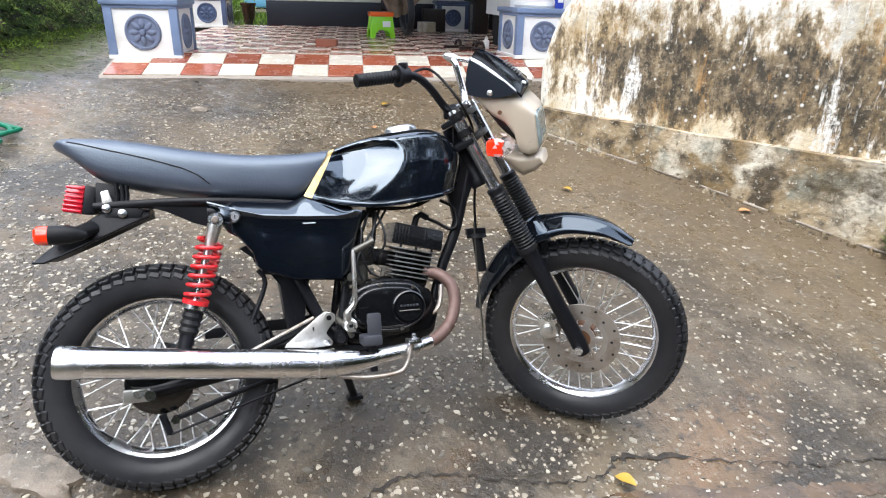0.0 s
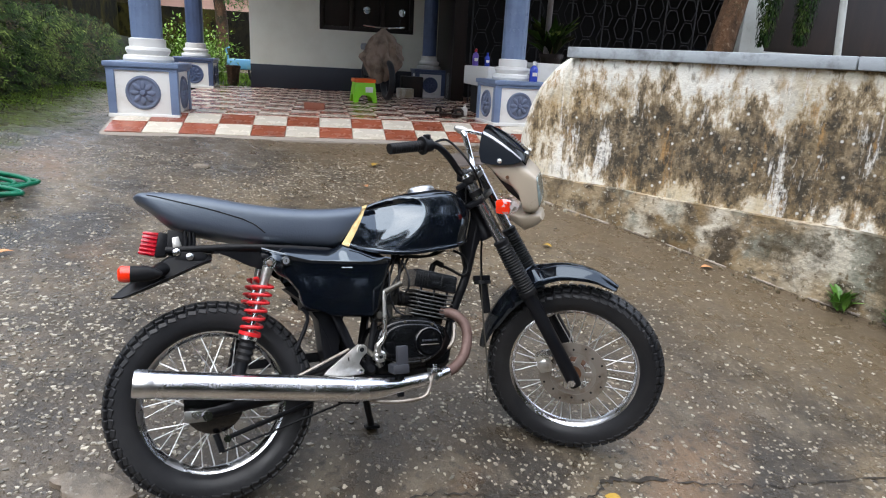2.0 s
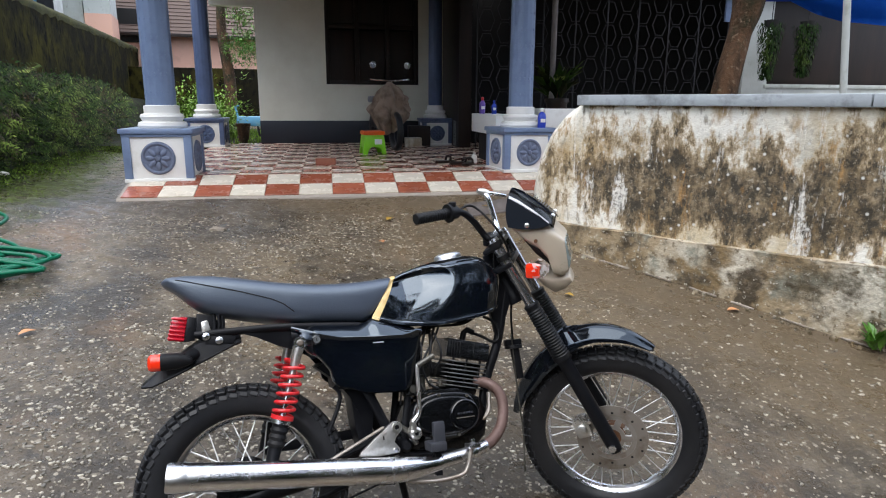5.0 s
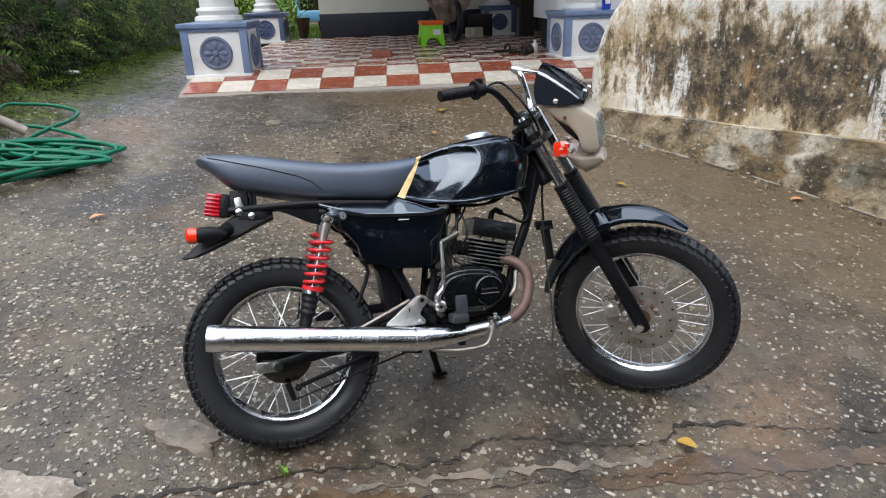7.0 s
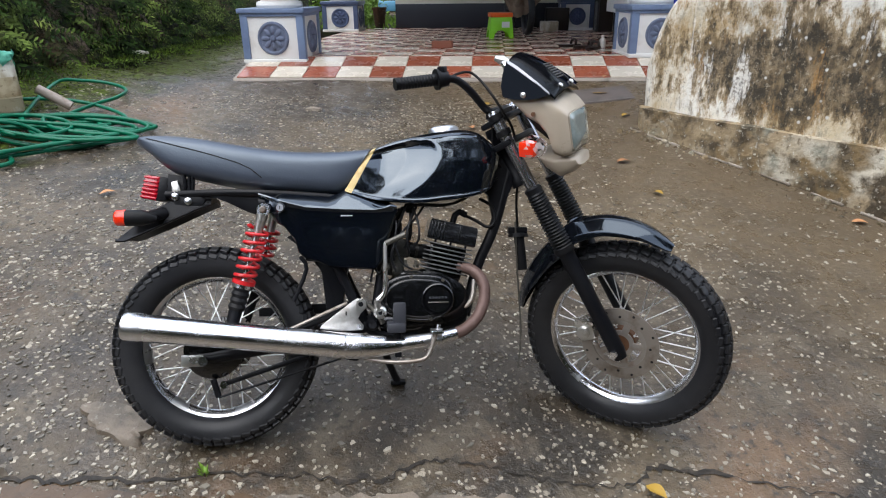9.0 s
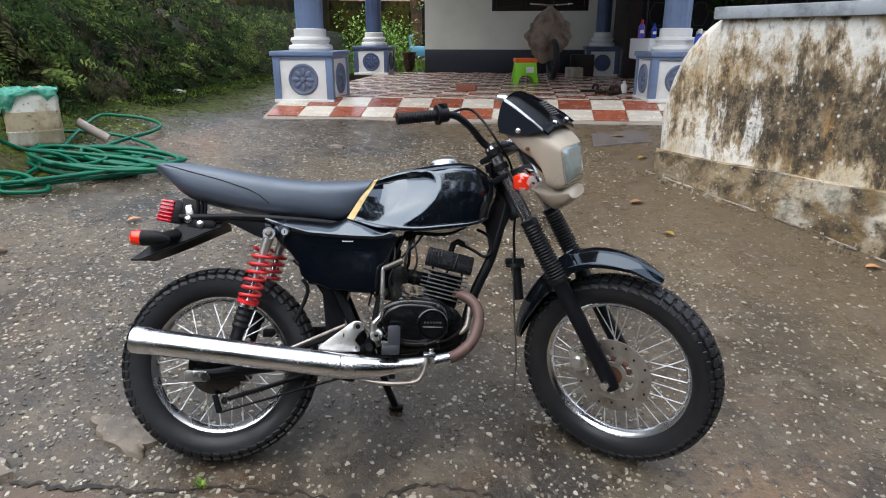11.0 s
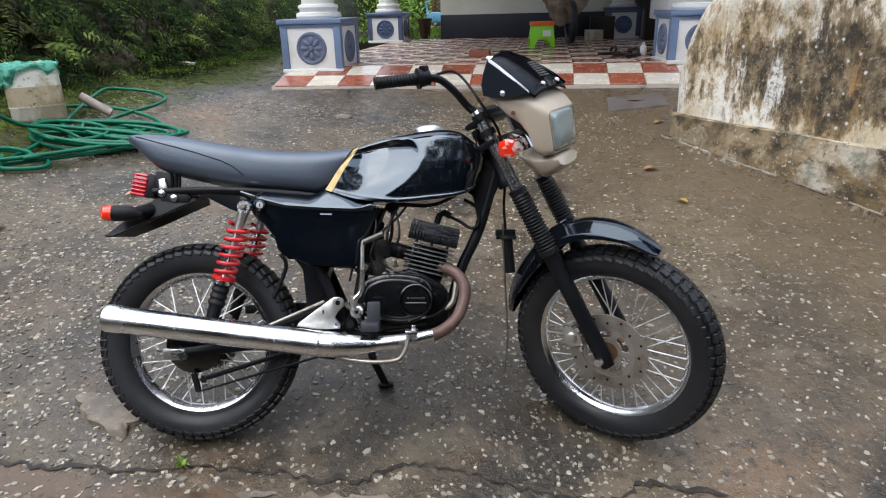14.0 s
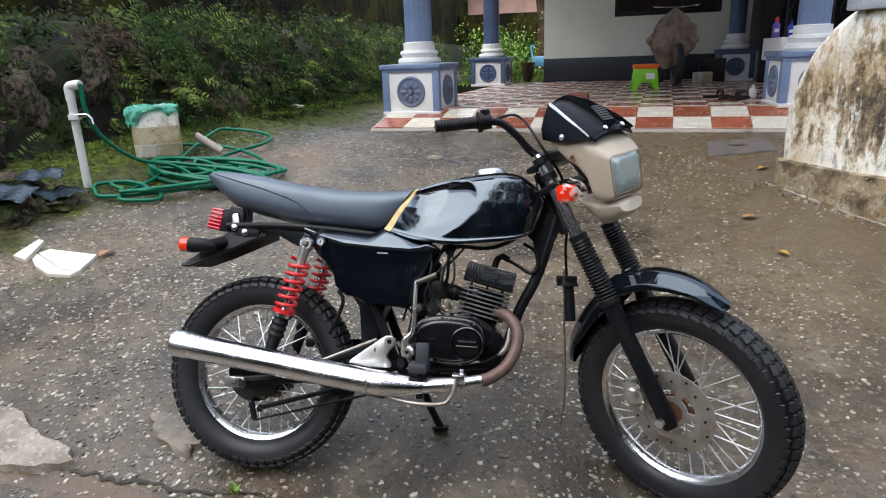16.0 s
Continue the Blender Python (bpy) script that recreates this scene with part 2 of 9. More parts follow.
def wall_mat():
    """Limewash with ochre stains, black algae that thins out towards the top, pale drips and lichen dots."""
    m = mat("weathered_limewash", (0.88, 0.85, 0.76), 0.75,
            spots=(("noise", 1.7, (0.62, 0.52, 0.35), 0.46, 0.6, 0.7), ("noise", 4.2, (0.4, 0.26, 0.11), 0.54, 0.66, 0.6), ("noise", 13, (0.3, 0.26, 0.19), 0.55, 0.66, 0.5)), bump=((9, 10), (45, 5)))
    nt = m.node_tree
    N, Lk = nt.nodes, nt.links
    b = N["Principled BSDF"]
    out = b.inputs["Base Color"].links[0].from_socket
    co = N.new("ShaderNodeTexCoord").outputs["Object"]
    sx = N.new("ShaderNodeSeparateXYZ")
    Lk.new(co, sx.inputs[0])

    def noise_at(scale, stretch, lo, hi):
        mp = N.new("ShaderNodeMapping")
        mp.inputs["Scale"].default_value = (1, 1, stretch)
        Lk.new(co, mp.inputs[0])
        tx = N.new("ShaderNodeTexNoise")
        tx.inputs["Scale"].default_value, tx.inputs["Detail"].default_value, tx.inputs["Roughness"].default_value = scale, 8, 0.74
        Lk.new(mp.outputs[0], tx.inputs["Vector"])
        rg = N.new("ShaderNodeMapRange")
        rg.inputs[1].default_value, rg.inputs[2].default_value = lo, hi
        Lk.new(tx.outputs[0], rg.inputs[0])
        return tx.outputs[0], rg.outputs[0]

    def calc(op, a, c):
        mt = N.new("ShaderNodeMath")
        mt.operation, mt.use_clamp = op, True
        for k, v in enumerate((a, c)):
            if isinstance(v, float):
                mt.inputs[k].default_value = v
            else:
                Lk.new(v, mt.inputs[k])
        return mt.outputs[0]

    def lay(colour, f, under):
        mx = N.new("ShaderNodeMixRGB")
        mx.inputs[2].default_value = (*colour, 1)
        Lk.new(f, mx.inputs[0])
        Lk.new(under, mx.inputs[1])
        return mx.outputs[0]
    def by_height(rows):
        ramp = N.new("ShaderNodeValToRGB")
        for pos, val in rows:
            e = ramp.color_ramp.elements.new((pos - 0.4) / 1.1)
            e.color = (val, val, val, 1)
        Lk.new(hz.outputs[0], ramp.inputs[0])
        return ramp.outputs[0]
    hz = N.new("ShaderNodeMapRange")
    hz.inputs[1].default_value, hz.inputs[2].default_value = 0.4, 1.5
    Lk.new(sx.outputs[2], hz.inputs[0])
    edge = N.new("ShaderNodeMapRange")
    edge.inputs[1].default_value, edge.inputs[2].default_value, edge.inputs[3].default_value, edge.inputs[4].default_value = 0.0, 0.6, 0.14, 0.0
    Lk.new(sx.outputs[0], edge.inputs[0])
    # weathered grey film under the top edge, then the damp band: ochre rim, brown, black
    _, film = noise_at(2.2, 0.35, 0.42, 0.58)
    out = lay((0.34, 0.33, 0.28), calc("MULTIPLY", film, by_height(((0.9, 0.2), (1.05, 0.55), (1.22, 0.45), (1.34, 0.0)))), out)
    raw, _ = noise_at(4.2, 0.5, 0, 1)
    col, _ = noise_at(1.5, 0.3, 0, 1)
    damp = by_height(((0.48, 0.1), (0.6, 0.24), (0.72, 0.37), (0.92, 0.39), (1.05, 0.25), (1.2, 0.14), (1.34, 0.0)))
    s1 = calc("SUBTRACT", calc("ADD", calc("MULTIPLY", raw, 1.05), calc("MULTIPLY", col, 0.35)), calc("ADD", edge.outputs[0], 0.33))
    far = N.new("ShaderNodeMapRange")
    far.inputs[1].default_value, far.inputs[2].default_value, far.inputs[4].default_value = 1.4, 3.4, 0.05
    Lk.new(sx.outputs[0], far.inputs[0])
    s1 = calc("ADD", calc("ADD", s1, calc("MULTIPLY", damp, 0.75)), far.outputs[0])
    def over(lo, hi):
        rg = N.new("ShaderNodeMapRange")
        rg.inputs[1].default_value, rg.inputs[2].default_value = lo, hi
        Lk.new(s1, rg.inputs[0])
        return rg.outputs[0]
    _, fine = noise_at(11, 0.7, 0.4, 0.56)
    _, streak = noise_at(14, 0.25, 0.42, 0.6)
    out = lay((0.46, 0.32, 0.15), calc("MULTIPLY", over(0.46, 0.53), 0.75), out)
    out = lay((0.15, 0.103, 0.05), calc("MULTIPLY", over(0.49, 0.56), calc("ADD", calc("MULTIPLY", streak, 0.4), 0.58)), out)
    out = lay((0.034, 0.028, 0.018), calc("MULTIPLY", over(0.53, 0.6), calc("MULTIPLY", fine, 0.95)), out)
    _, speck = noise_at(34, 0.8, 0.56, 0.62)
    out = lay((0.06, 0.048, 0.03), calc("MULTIPLY", speck, calc("MULTIPLY", damp, 2.2)), out)
    _, rust = noise_at(7, 0.3, 0.57, 0.66)
    out = lay((0.42, 0.23, 0.075), calc("MULTIPLY", rust, 0.8), out)
    _, fleck = noise_at(40, 0.9, 0.57, 0.62)
    out = lay((0.55, 0.48, 0.36), calc("MULTIPLY", fleck, 0.5), out)
    _, drip = noise_at(4.4, 0.18, 0.565, 0.61)
    _, gap = noise_at(30, 1.0, 0.38, 0.52)
    out = lay((0.8, 0.77, 0.7), calc("MULTIPLY", calc("MULTIPLY", drip, gap), 0.9), out)
    vo = N.new("ShaderNodeTexVoronoi")
    vo.inputs["Scale"].default_value = 21
    Lk.new(co, vo.inputs["Vector"])
    dot = N.new("ShaderNodeMapRange")
    dot.inputs[1].default_value, dot.inputs[2].default_value, dot.inputs[3].default_value, dot.inputs[4].default_value = 0.13, 0.26, 1, 0
    sp = N.new("ShaderNodeSeparateColor")
    Lk.new(vo.outputs["Color"], sp.inputs[0])
    Lk.new(calc("ADD", vo.outputs["Distance"], calc("MULTIPLY", sp.outputs[1], 0.16)), dot.inputs[0])
    out = lay((0.62, 0.6, 0.55), calc("MULTIPLY", dot.outputs[0], calc("GREATER_THAN", sp.outputs[0], 0.6)), out)
    Lk.new(out, b.inputs["Base Color"])
    return m


M_WALLSTAIN = wall_mat()


def footing_mat():
    """Plaster over rough stones: dark joints between big stones, pale and ochre patches."""
    m = mat("damp_plastered_stone", (0.36, 0.275, 0.165), 0.6,
            spots=(("noise", 1.4, (0.6, 0.55, 0.44), 0.5, 0.62, 1), ("noise", 2.4, (0.22, 0.15, 0.07), 0.47, 0.58, 1), ("noise", 3.4, (0.24, 0.235, 0.18), 0.53, 0.62, 1), ("noise", 5, (0.07, 0.052, 0.03), 0.52, 0.61, 1),
                   ("noise", 18, (0.16, 0.12, 0.07), 0.55, 0.64, 1), ("noise", 40, (0.62, 0.58, 0.48), 0.6, 0.68, 1)), bump=((5, 30), (25, 12)))
    nt = m.node_tree
    N, Lk = nt.nodes, nt.links
    b = N["Principled BSDF"]
    out = b.inputs["Base Color"].links[0].from_socket
    co = N.new("ShaderNodeTexCoord").outputs["Object"]
    wob = N.new("ShaderNodeTexNoise")
    wob.inputs["Scale"].default_value, wob.inputs["Detail"].default_value = 4, 4
    Lk.new(co, wob.inputs["Vector"])
    vm = N.new("ShaderNodeVectorMath")
    vm.operation = "MULTIPLY_ADD"
    vm.inputs[1].default_value = (0.35, 0.0, 0.35)
    Lk.new(wob.outputs["Color"], vm.inputs[0])
    Lk.new(co, vm.inputs[2])
    vo = N.new("ShaderNodeTexVoronoi")
    vo.feature = "DISTANCE_TO_EDGE"
    vo.inputs["Scale"].default_value = 2.6
    Lk.new(vm.outputs[0], vo.inputs["Vector"])
    rg = N.new("ShaderNodeMapRange")
    rg.inputs[1].default_value, rg.inputs[2].default_value, rg.inputs[3].default_value, rg.inputs[4].default_value = 0.0, 0.03, 0.35, 0
    Lk.new(vo.outputs["Distance"], rg.inputs[0])
    mx = N.new("ShaderNodeMixRGB")
    mx.inputs[2].default_value = (0.04, 0.032, 0.02, 1)
    Lk.new(rg.outputs[0], mx.inputs[0])
    Lk.new(out, mx.inputs[1])
    # black algae that takes over further along the wall
    sx = N.new("ShaderNodeSeparateXYZ")
    Lk.new(co, sx.inputs[0])
    along = N.new("ShaderNodeMapRange")
    along.inputs[1].default_value, along.inputs[2].default_value, along.inputs[4].default_value = 1.2, 3.0, 0.2
    Lk.new(sx.outputs[0], along.inputs[0])
    patch = N.new("ShaderNodeTexNoise")
    patch.inputs["Scale"].default_value, patch.inputs["Detail"].default_value, patch.inputs["Roughness"].default_value = 3.2, 7, 0.7
    Lk.new(co, patch.inputs["Vector"])
    total = N.new("ShaderNodeMath")
    Lk.new(along.outputs[0], total.inputs[0])
    Lk.new(patch.outputs[0], total.inputs[1])
    cover = N.new("ShaderNodeMapRange")
    cover.inputs[1].default_value, cover.inputs[2].default_value, cover.inputs[4].default_value = 0.58, 0.72, 0.88
    Lk.new(total.outputs[0], cover.inputs[0])
    algae = N.new("ShaderNodeMixRGB")
    algae.inputs[2].default_value = (0.07, 0.056, 0.03, 1)
    Lk.new(cover.outputs[0], algae.inputs[0])
    Lk.new(mx.outputs[0], algae.inputs[1])
    Lk.new(algae.outputs[0], b.inputs["Base Color"])
    return m


M_FOOTING = footing_mat()
M_COPING = mat("grey_coping_concrete", (0.33, 0.36, 0.38), 0.6, spots=(("noise", 6, (0.14, 0.15, 0.15), 0.5, 0.7, 1),), bump=((30, 4),))
M_MOSSWALL = mat("mossy_black_wall", (0.012, 0.011, 0.007), 0.95, spec=0.06, spots=(("noise", 0.9, (0.04, 0.035, 0.008), 0.44, 0.62, 1), ("noise", 6, (0.004, 0.004, 0.004), 0.5, 0.66, 0.6)), bump=((12, 10),))
M_BANK = mat("mossy_laterite_bank", (0.012, 0.011, 0.007), 0.9, spec=0.2, spots=(("noise", 2.5, (0.024, 0.034, 0.007), 0.45, 0.62, 1), ("noise", 7, (0.06, 0.045, 0.032), 0.6, 0.72, 1), ("noise", 4, (0.007, 0.006, 0.004), 0.5, 0.64, 1)), bump=((8, 25), (30, 8)))
M_STONE = mat("mossy_stone", (0.13, 0.1, 0.075), 0.9, spec=0.2, spots=(("noise", 5, (0.014, 0.012, 0.009), 0.42, 0.56, 1), ("noise", 3, (0.035, 0.048, 0.01), 0.5, 0.64, 1), ("noise", 22, (0.2, 0.15, 0.115), 0.56, 0.68, 1)), bump=((12, 22), (50, 10)), vary=0.3)
M_FERN = mat("fern_green", (0.014, 0.03, 0.005), 0.6, spec=0.08, spots=(("noise", 2.2, (0.085, 0.12, 0.025), 0.5, 0.62, 1), ("noise", 7, (0.17, 0.21, 0.05), 0.58, 0.66, 1), ("noise", 1.3, (0.04, 0.027, 0.015), 0.5, 0.6, 1)), vary=0.9, island=True)
M_LEAF = mat("leaf_green", (0.065, 0.17, 0.02), 0.42, spots=(("noise", 1.5, (0.12, 0.22, 0.03), 0.45, 0.65, 1),), vary=0.5, island=True)
M_GRASS = mat("grass_green", (0.13, 0.24, 0.02), 0.6, vary=0.4, island=True)
M_BARK = mat("brown_bark", (0.1, 0.055, 0.03), 0.9, spec=0.2, spots=(("noise", 5, (0.03, 0.02, 0.014), 0.42, 0.6, 0.3), ("noise", 2.2, (0.025, 0.027, 0.014), 0.5, 0.62, 1), ("noise", 22, (0.17, 0.12, 0.08), 0.58, 0.68, 1)), bump=((9, 30), (35, 14)))
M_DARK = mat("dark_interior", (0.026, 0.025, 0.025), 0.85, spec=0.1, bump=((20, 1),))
M_WOOD = mat("dark_stained_wood", (0.014, 0.009, 0.007), 0.4, spec=0.3, spots=(("noise", 5, (0.026, 0.014, 0.01), 0.45, 0.7, 0.15),), bump=((30, 0.8),))
M_GRILLE = mat("grey_metal_grille", (0.03, 0.03, 0.034), 0.6, 0.2)
M_TRIM = mat("faded_blue_trim", (0.13, 0.16, 0.24), 0.6, spots=(("noise", 4, (0.1, 0.12, 0.17), 0.5, 0.7, 1),), bump=((50, 0.8),))
M_TARP = mat("blue_tarpaulin", (0.004, 0.055, 0.3), 0.8, spec=0.1, spots=(("noise", 3, (0.008, 0.09, 0.36), 0.5, 0.7, 1),), bump=((6, 10),))
# spotted white, its base darkened to hold the shade on the house wing
M_DIMWHITE = mat("dimmed_weathered_white_paint", (0.46, 0.48, 0.46), 0.7, spots=(("noise", 2, (0.36, 0.38, 0.35), 0.45, 0.7, 1), ("noise", 9, (0.3, 0.3, 0.27), 0.58, 0.72, 0.4)), bump=((40, 1),))
M_ROOF = mat("brown_roof_tile", (0.075, 0.05, 0.04), 0.8, vary=0.35, bump=((30, 4),))
M_PINK = mat("pink_plaster", (0.62, 0.36, 0.27), 0.7, spots=(("noise", 2, (0.5, 0.3, 0.22), 0.5, 0.7, 1),))
M_HOSE = mat("green_hose", (0.0, 0.115, 0.058), 0.36, spec=0.3, bump=((90, 0.4),))
M_PVC = mat("white_pvc", (0.68, 0.68, 0.64), 0.35, spots=(("noise", 9, (0.5, 0.48, 0.42), 0.55, 0.75, 1),))
M_JERRY = mat("milky_plastic", (0.72, 0.69, 0.6), 0.35, spots=(("noise", 4, (0.4, 0.33, 0.22), 0.45, 0.6, 0.6), ("noise", 30, (0.24, 0.18, 0.11), 0.58, 0.7, 1)), bump=((20, 1),))
M_JERRYB = mat("brown_stained_plastic", (0.48, 0.4, 0.27), 0.35, spots=(("noise", 5, (0.26, 0.19, 0.1), 0.45, 0.62, 1), ("noise", 30, (0.18, 0.13, 0.07), 0.56, 0.68, 1)), bump=((20, 1),))
M_NET = mat("green_net", (0.16, 0.56, 0.42), 0.7, spots=(("noise", 30, (0.05, 0.3, 0.2), 0.5, 0.65, 1), ("noise", 12, (0.35, 0.72, 0.6), 0.55, 0.68, 1)), bump=((120, 2), (25, 8)))
M_SHEET = mat("blue_grey_roof_sheet", (0.055, 0.08, 0.105), 0.3, rvar=0.15, spots=(("noise", 4, (0.12, 0.145, 0.16), 0.5, 0.7, 1), ("noise", 14, (0.05, 0.05, 0.04), 0.56, 0.7, 1)))
M_SLAB = mat("broken_white_slab", (0.62, 0.58, 0.5), 0.5, spots=(("noise", 9, (0.4, 0.34, 0.26), 0.5, 0.7, 1),), bump=((40, 1.5),))
M_LEAFDRY = mat("dry_orange_leaf", (0.42, 0.2, 0.09), 0.6, vary=0.3)
M_LEAFYEL = mat("yellow_leaf", (0.42, 0.26, 0.04), 0.5, spots=(("noise", 25, (0.26, 0.13, 0.03), 0.5, 0.66, 1),))
M_GREENPL = mat("lime_green_plastic", (0.25, 0.68, 0.02), 0.35)
M_ORANGEPL = mat("orange_plastic", (0.8, 0.12, 0.01), 0.35)
M_CLOTH = mat("brown_cloth", (0.27, 0.2, 0.15), 0.9, spots=(("noise", 6, (0.13, 0.09, 0.065), 0.45, 0.65, 1),), bump=((15, 8),))
M_BRICK = mat("red_brick", (0.28, 0.1, 0.06), 0.8, bump=((30, 3),))
M_BLUEBOT = mat("blue_bottle", (0.03, 0.06, 0.42), 0.25)
M_REDCAP = mat("red_cap", (0.6, 0.03, 0.03), 0.35)
M_PURPLE = mat("purple_bottle", (0.14, 0.08, 0.4), 0.3)

# motorcycle
B_PAINT = mat("blue_black_gloss_paint", (0.004, 0.005, 0.0075), 0.06, spec=0.75, stint=(0.74, 0.87, 1.0), rvar=0.02)
B_TANK = mat("scuffed_blue_black_paint", (0.003, 0.0042, 0.0075), 0.07, spec=1.0, stint=(0.72, 0.87, 1.0), rvar=0.02, coat=0.45, cior=1.6, crough=0.05, spots=(("noise", 46, (0.3, 0.3, 0.31), 0.72, 0.76, 1), ("noise", 9, (0.008, 0.009, 0.011), 0.5, 0.7, 1)))
B_FRAME = mat("black_frame_paint", (0.006, 0.0065, 0.0085), 0.42, spec=0.22, rvar=0.12, spots=(("noise", 20, (0.01, 0.0095, 0.009), 0.6, 0.75, 1),))
B_RUBBER = mat("black_rubber", (0.006, 0.0063, 0.0075), 0.5, spec=0.22, spots=(("noise", 12, (0.013, 0.0125, 0.012), 0.5, 0.7, 1),), bump=((120, 0.5),))
B_TYRE = mat("black_tyre_rubber", (0.012, 0.0128, 0.0152), 0.48, spec=0.36, spots=(("noise", 5, (0.026, 0.026, 0.028), 0.45, 0.7, 1),), bump=((90, 0.6),), rvar=0.12)
B_VINYL = mat("black_seat_vinyl", (0.05, 0.061, 0.086), 0.4, spec=1.0, stint=(0.8, 0.92, 1.0), bump=((260, 0.4), (8, 1.5)), rvar=0.06)
B_SPOKE = mat("bright_spoke_steel", (0.82, 0.82, 0.82), 0.34, 0.85)
B_CHROME = mat("chrome", (0.74, 0.75, 0.78), 0.24, 1.0, rvar=0.08, spots=(("noise", 9, (0.55, 0.53, 0.5), 0.55, 0.75, 1),))
B_ALU = mat("polished_alloy", (0.66, 0.65, 0.62), 0.3, 0.9, rvar=0.1, spots=(("noise", 18, (0.4, 0.37, 0.32), 0.55, 0.72, 1),), bump=((60, 0.8),))
B_STEEL = mat("grey_brake_steel", (0.36, 0.325, 0.29), 0.42, 0.7, rvar=0.1, spots=(("noise", 12, (0.2, 0.16, 0.125), 0.5, 0.7, 1),))
B_RUST = mat("rusty_pipe", (0.12, 0.072, 0.06), 0.55, 0.3, spots=(("noise", 16, (0.2, 0.14, 0.12), 0.5, 0.68, 1), ("noise", 40, (0.07, 0.035, 0.025), 0.56, 0.7, 1)), bump=((60, 1.2),))
B_CARRIER = mat("worn_disc_carrier", (0.4, 0.37, 0.34), 0.4, 0.7, rvar=0.1, spots=(("noise", 14, (0.26, 0.2, 0.15), 0.52, 0.7, 1),), bump=((40, 0.6),))
B_BRONZE = mat("bronze_hub", (0.2, 0.1, 0.055), 0.5, 0.5, spots=(("noise", 20, (0.08, 0.045, 0.03), 0.5, 0.7, 1),))
B_SPRING = mat("red_spring", (0.62, 0.02, 0.025), 0.3, coat=0.4)
B_REDLENS = mat("red_lens", (0.5, 0.01, 0.025), 0.2, coat=0.8)
B_ORLENS = mat("orange_red_lens", (0.9, 0.035, 0.008), 0.18, coat=0.5)
B_CLEAR = mat("clear_wrap", (0.9, 0.8, 0.78), 0.1, alpha=0.38, coat=1.0, spec=1.0)
B_STRIPE = mat("yellow_brown_stripe", (0.68, 0.5, 0.22), 0.4, spots=(("noise", 14, (0.42, 0.26, 0.08), 0.5, 0.7, 1),))
B_FAIRING = mat("beige_fairing", (0.47, 0.4, 0.31), 0.4, coat=0.2, spots=(("noise", 5, (0.36, 0.3, 0.23), 0.48, 0.7, 1), ("noise", 26, (0.26, 0.2, 0.14), 0.64, 0.76, 1)), bump=((30, 0.6),))
B_SCREEN = mat("smoked_screen", (0.002, 0.0024, 0.004), 0.1, spec=0.1, stint=(0.8, 0.9, 1.0), rvar=0.03)
B_GLASS = mat("headlamp_glass", (0.17, 0.215, 0.21), 0.14, 0.0, coat=1.0, crough=0.08, spots=(("noise", 9, (0.3, 0.35, 0.34), 0.5, 0.62, 1),), bump=((40, 1.0),))
B_ENGINE = mat("black_engine_paint", (0.003, 0.0033, 0.0042), 0.4, spec=0.1, coat=1.0, cior=1.55, crough=0.06, spots=(("noise", 24, (0.012, 0.011, 0.01), 0.62, 0.74, 1),))
B_FIN = mat("worn_fin_edge", (0.2, 0.2, 0.2), 0.42, 0.75, rvar=0.1, spots=(("noise", 22, (0.04, 0.04, 0.04), 0.5, 0.65, 1),))
B_CARB = mat("grubby_alloy", (0.12, 0.115, 0.1), 0.45, 0.7, spots=(("noise", 30, (0.08, 0.07, 0.055), 0.5, 0.7, 1),))
B_GREY = mat("grey_peg_rubber", (0.03, 0.032, 0.04), 0.5)
B_CARBD = mat("oily_dark_alloy", (0.03, 0.029, 0.026), 0.4, 0.5, spots=(("noise", 30, (0.07, 0.065, 0.055), 0.5, 0.7, 1),))
B_DKCHROME = mat("dull_dark_chrome", (0.4, 0.4, 0.42), 0.24, 0.9, rvar=0.08)
B_PALE = mat("pale_highlight_and_chip", (0.5, 0.52, 0.55), 0.3, coat=0.3)
M_DARKTILE = mat("dark_stone_tile", (0.13, 0.11, 0.1), 0.45, spots=(("noise", 9, (0.08, 0.07, 0.065), 0.5, 0.7, 1),), bump=((40, 1.5),))
M_OLIVEMOSS = mat("olive_moss", (0.05, 0.05, 0.013), 0.95, spots=(("noise", 4, (0.02, 0.02, 0.01), 0.48, 0.64, 1), ("noise", 2, (0.09, 0.085, 0.015), 0.5, 0.7, 1)), bump=((15, 15), (60, 6)))
# plaster under the porch roof, with the shade there put into its grey
M_CEIL = mat("shade_darkened_plaster", (0.2, 0.195, 0.18), 0.75, spots=(("noise", 1.5, (0.15, 0.145, 0.135), 0.45, 0.7, 1),), bump=((50, 1),))
B_PLASTIC = mat("matte_black_plastic", (0.008, 0.0085, 0.0105), 0.45, spec=0.28, spots=(("noise", 14, (0.012, 0.012, 0.012), 0.55, 0.7, 1),))
M_SEAM = mat("worn_grey_concrete", (0.2, 0.16, 0.12), 0.55, spots=(("noise", 8, (0.1, 0.085, 0.065), 0.42, 0.6, 1), ("noise", 60, (0.26, 0.24, 0.2), 0.58, 0.7, 1)), bump=((30, 5), (150, 2)))
M_UNDER = mat("dark_undergrowth_leaf", (0.01, 0.026, 0.004), 0.6, spec=0.1, spots=(("noise", 1.7, (0.05, 0.075, 0.015), 0.52, 0.66, 1), ("noise", 8, (0.14, 0.185, 0.045), 0.64, 0.72, 1)), vary=0.8, island=True)
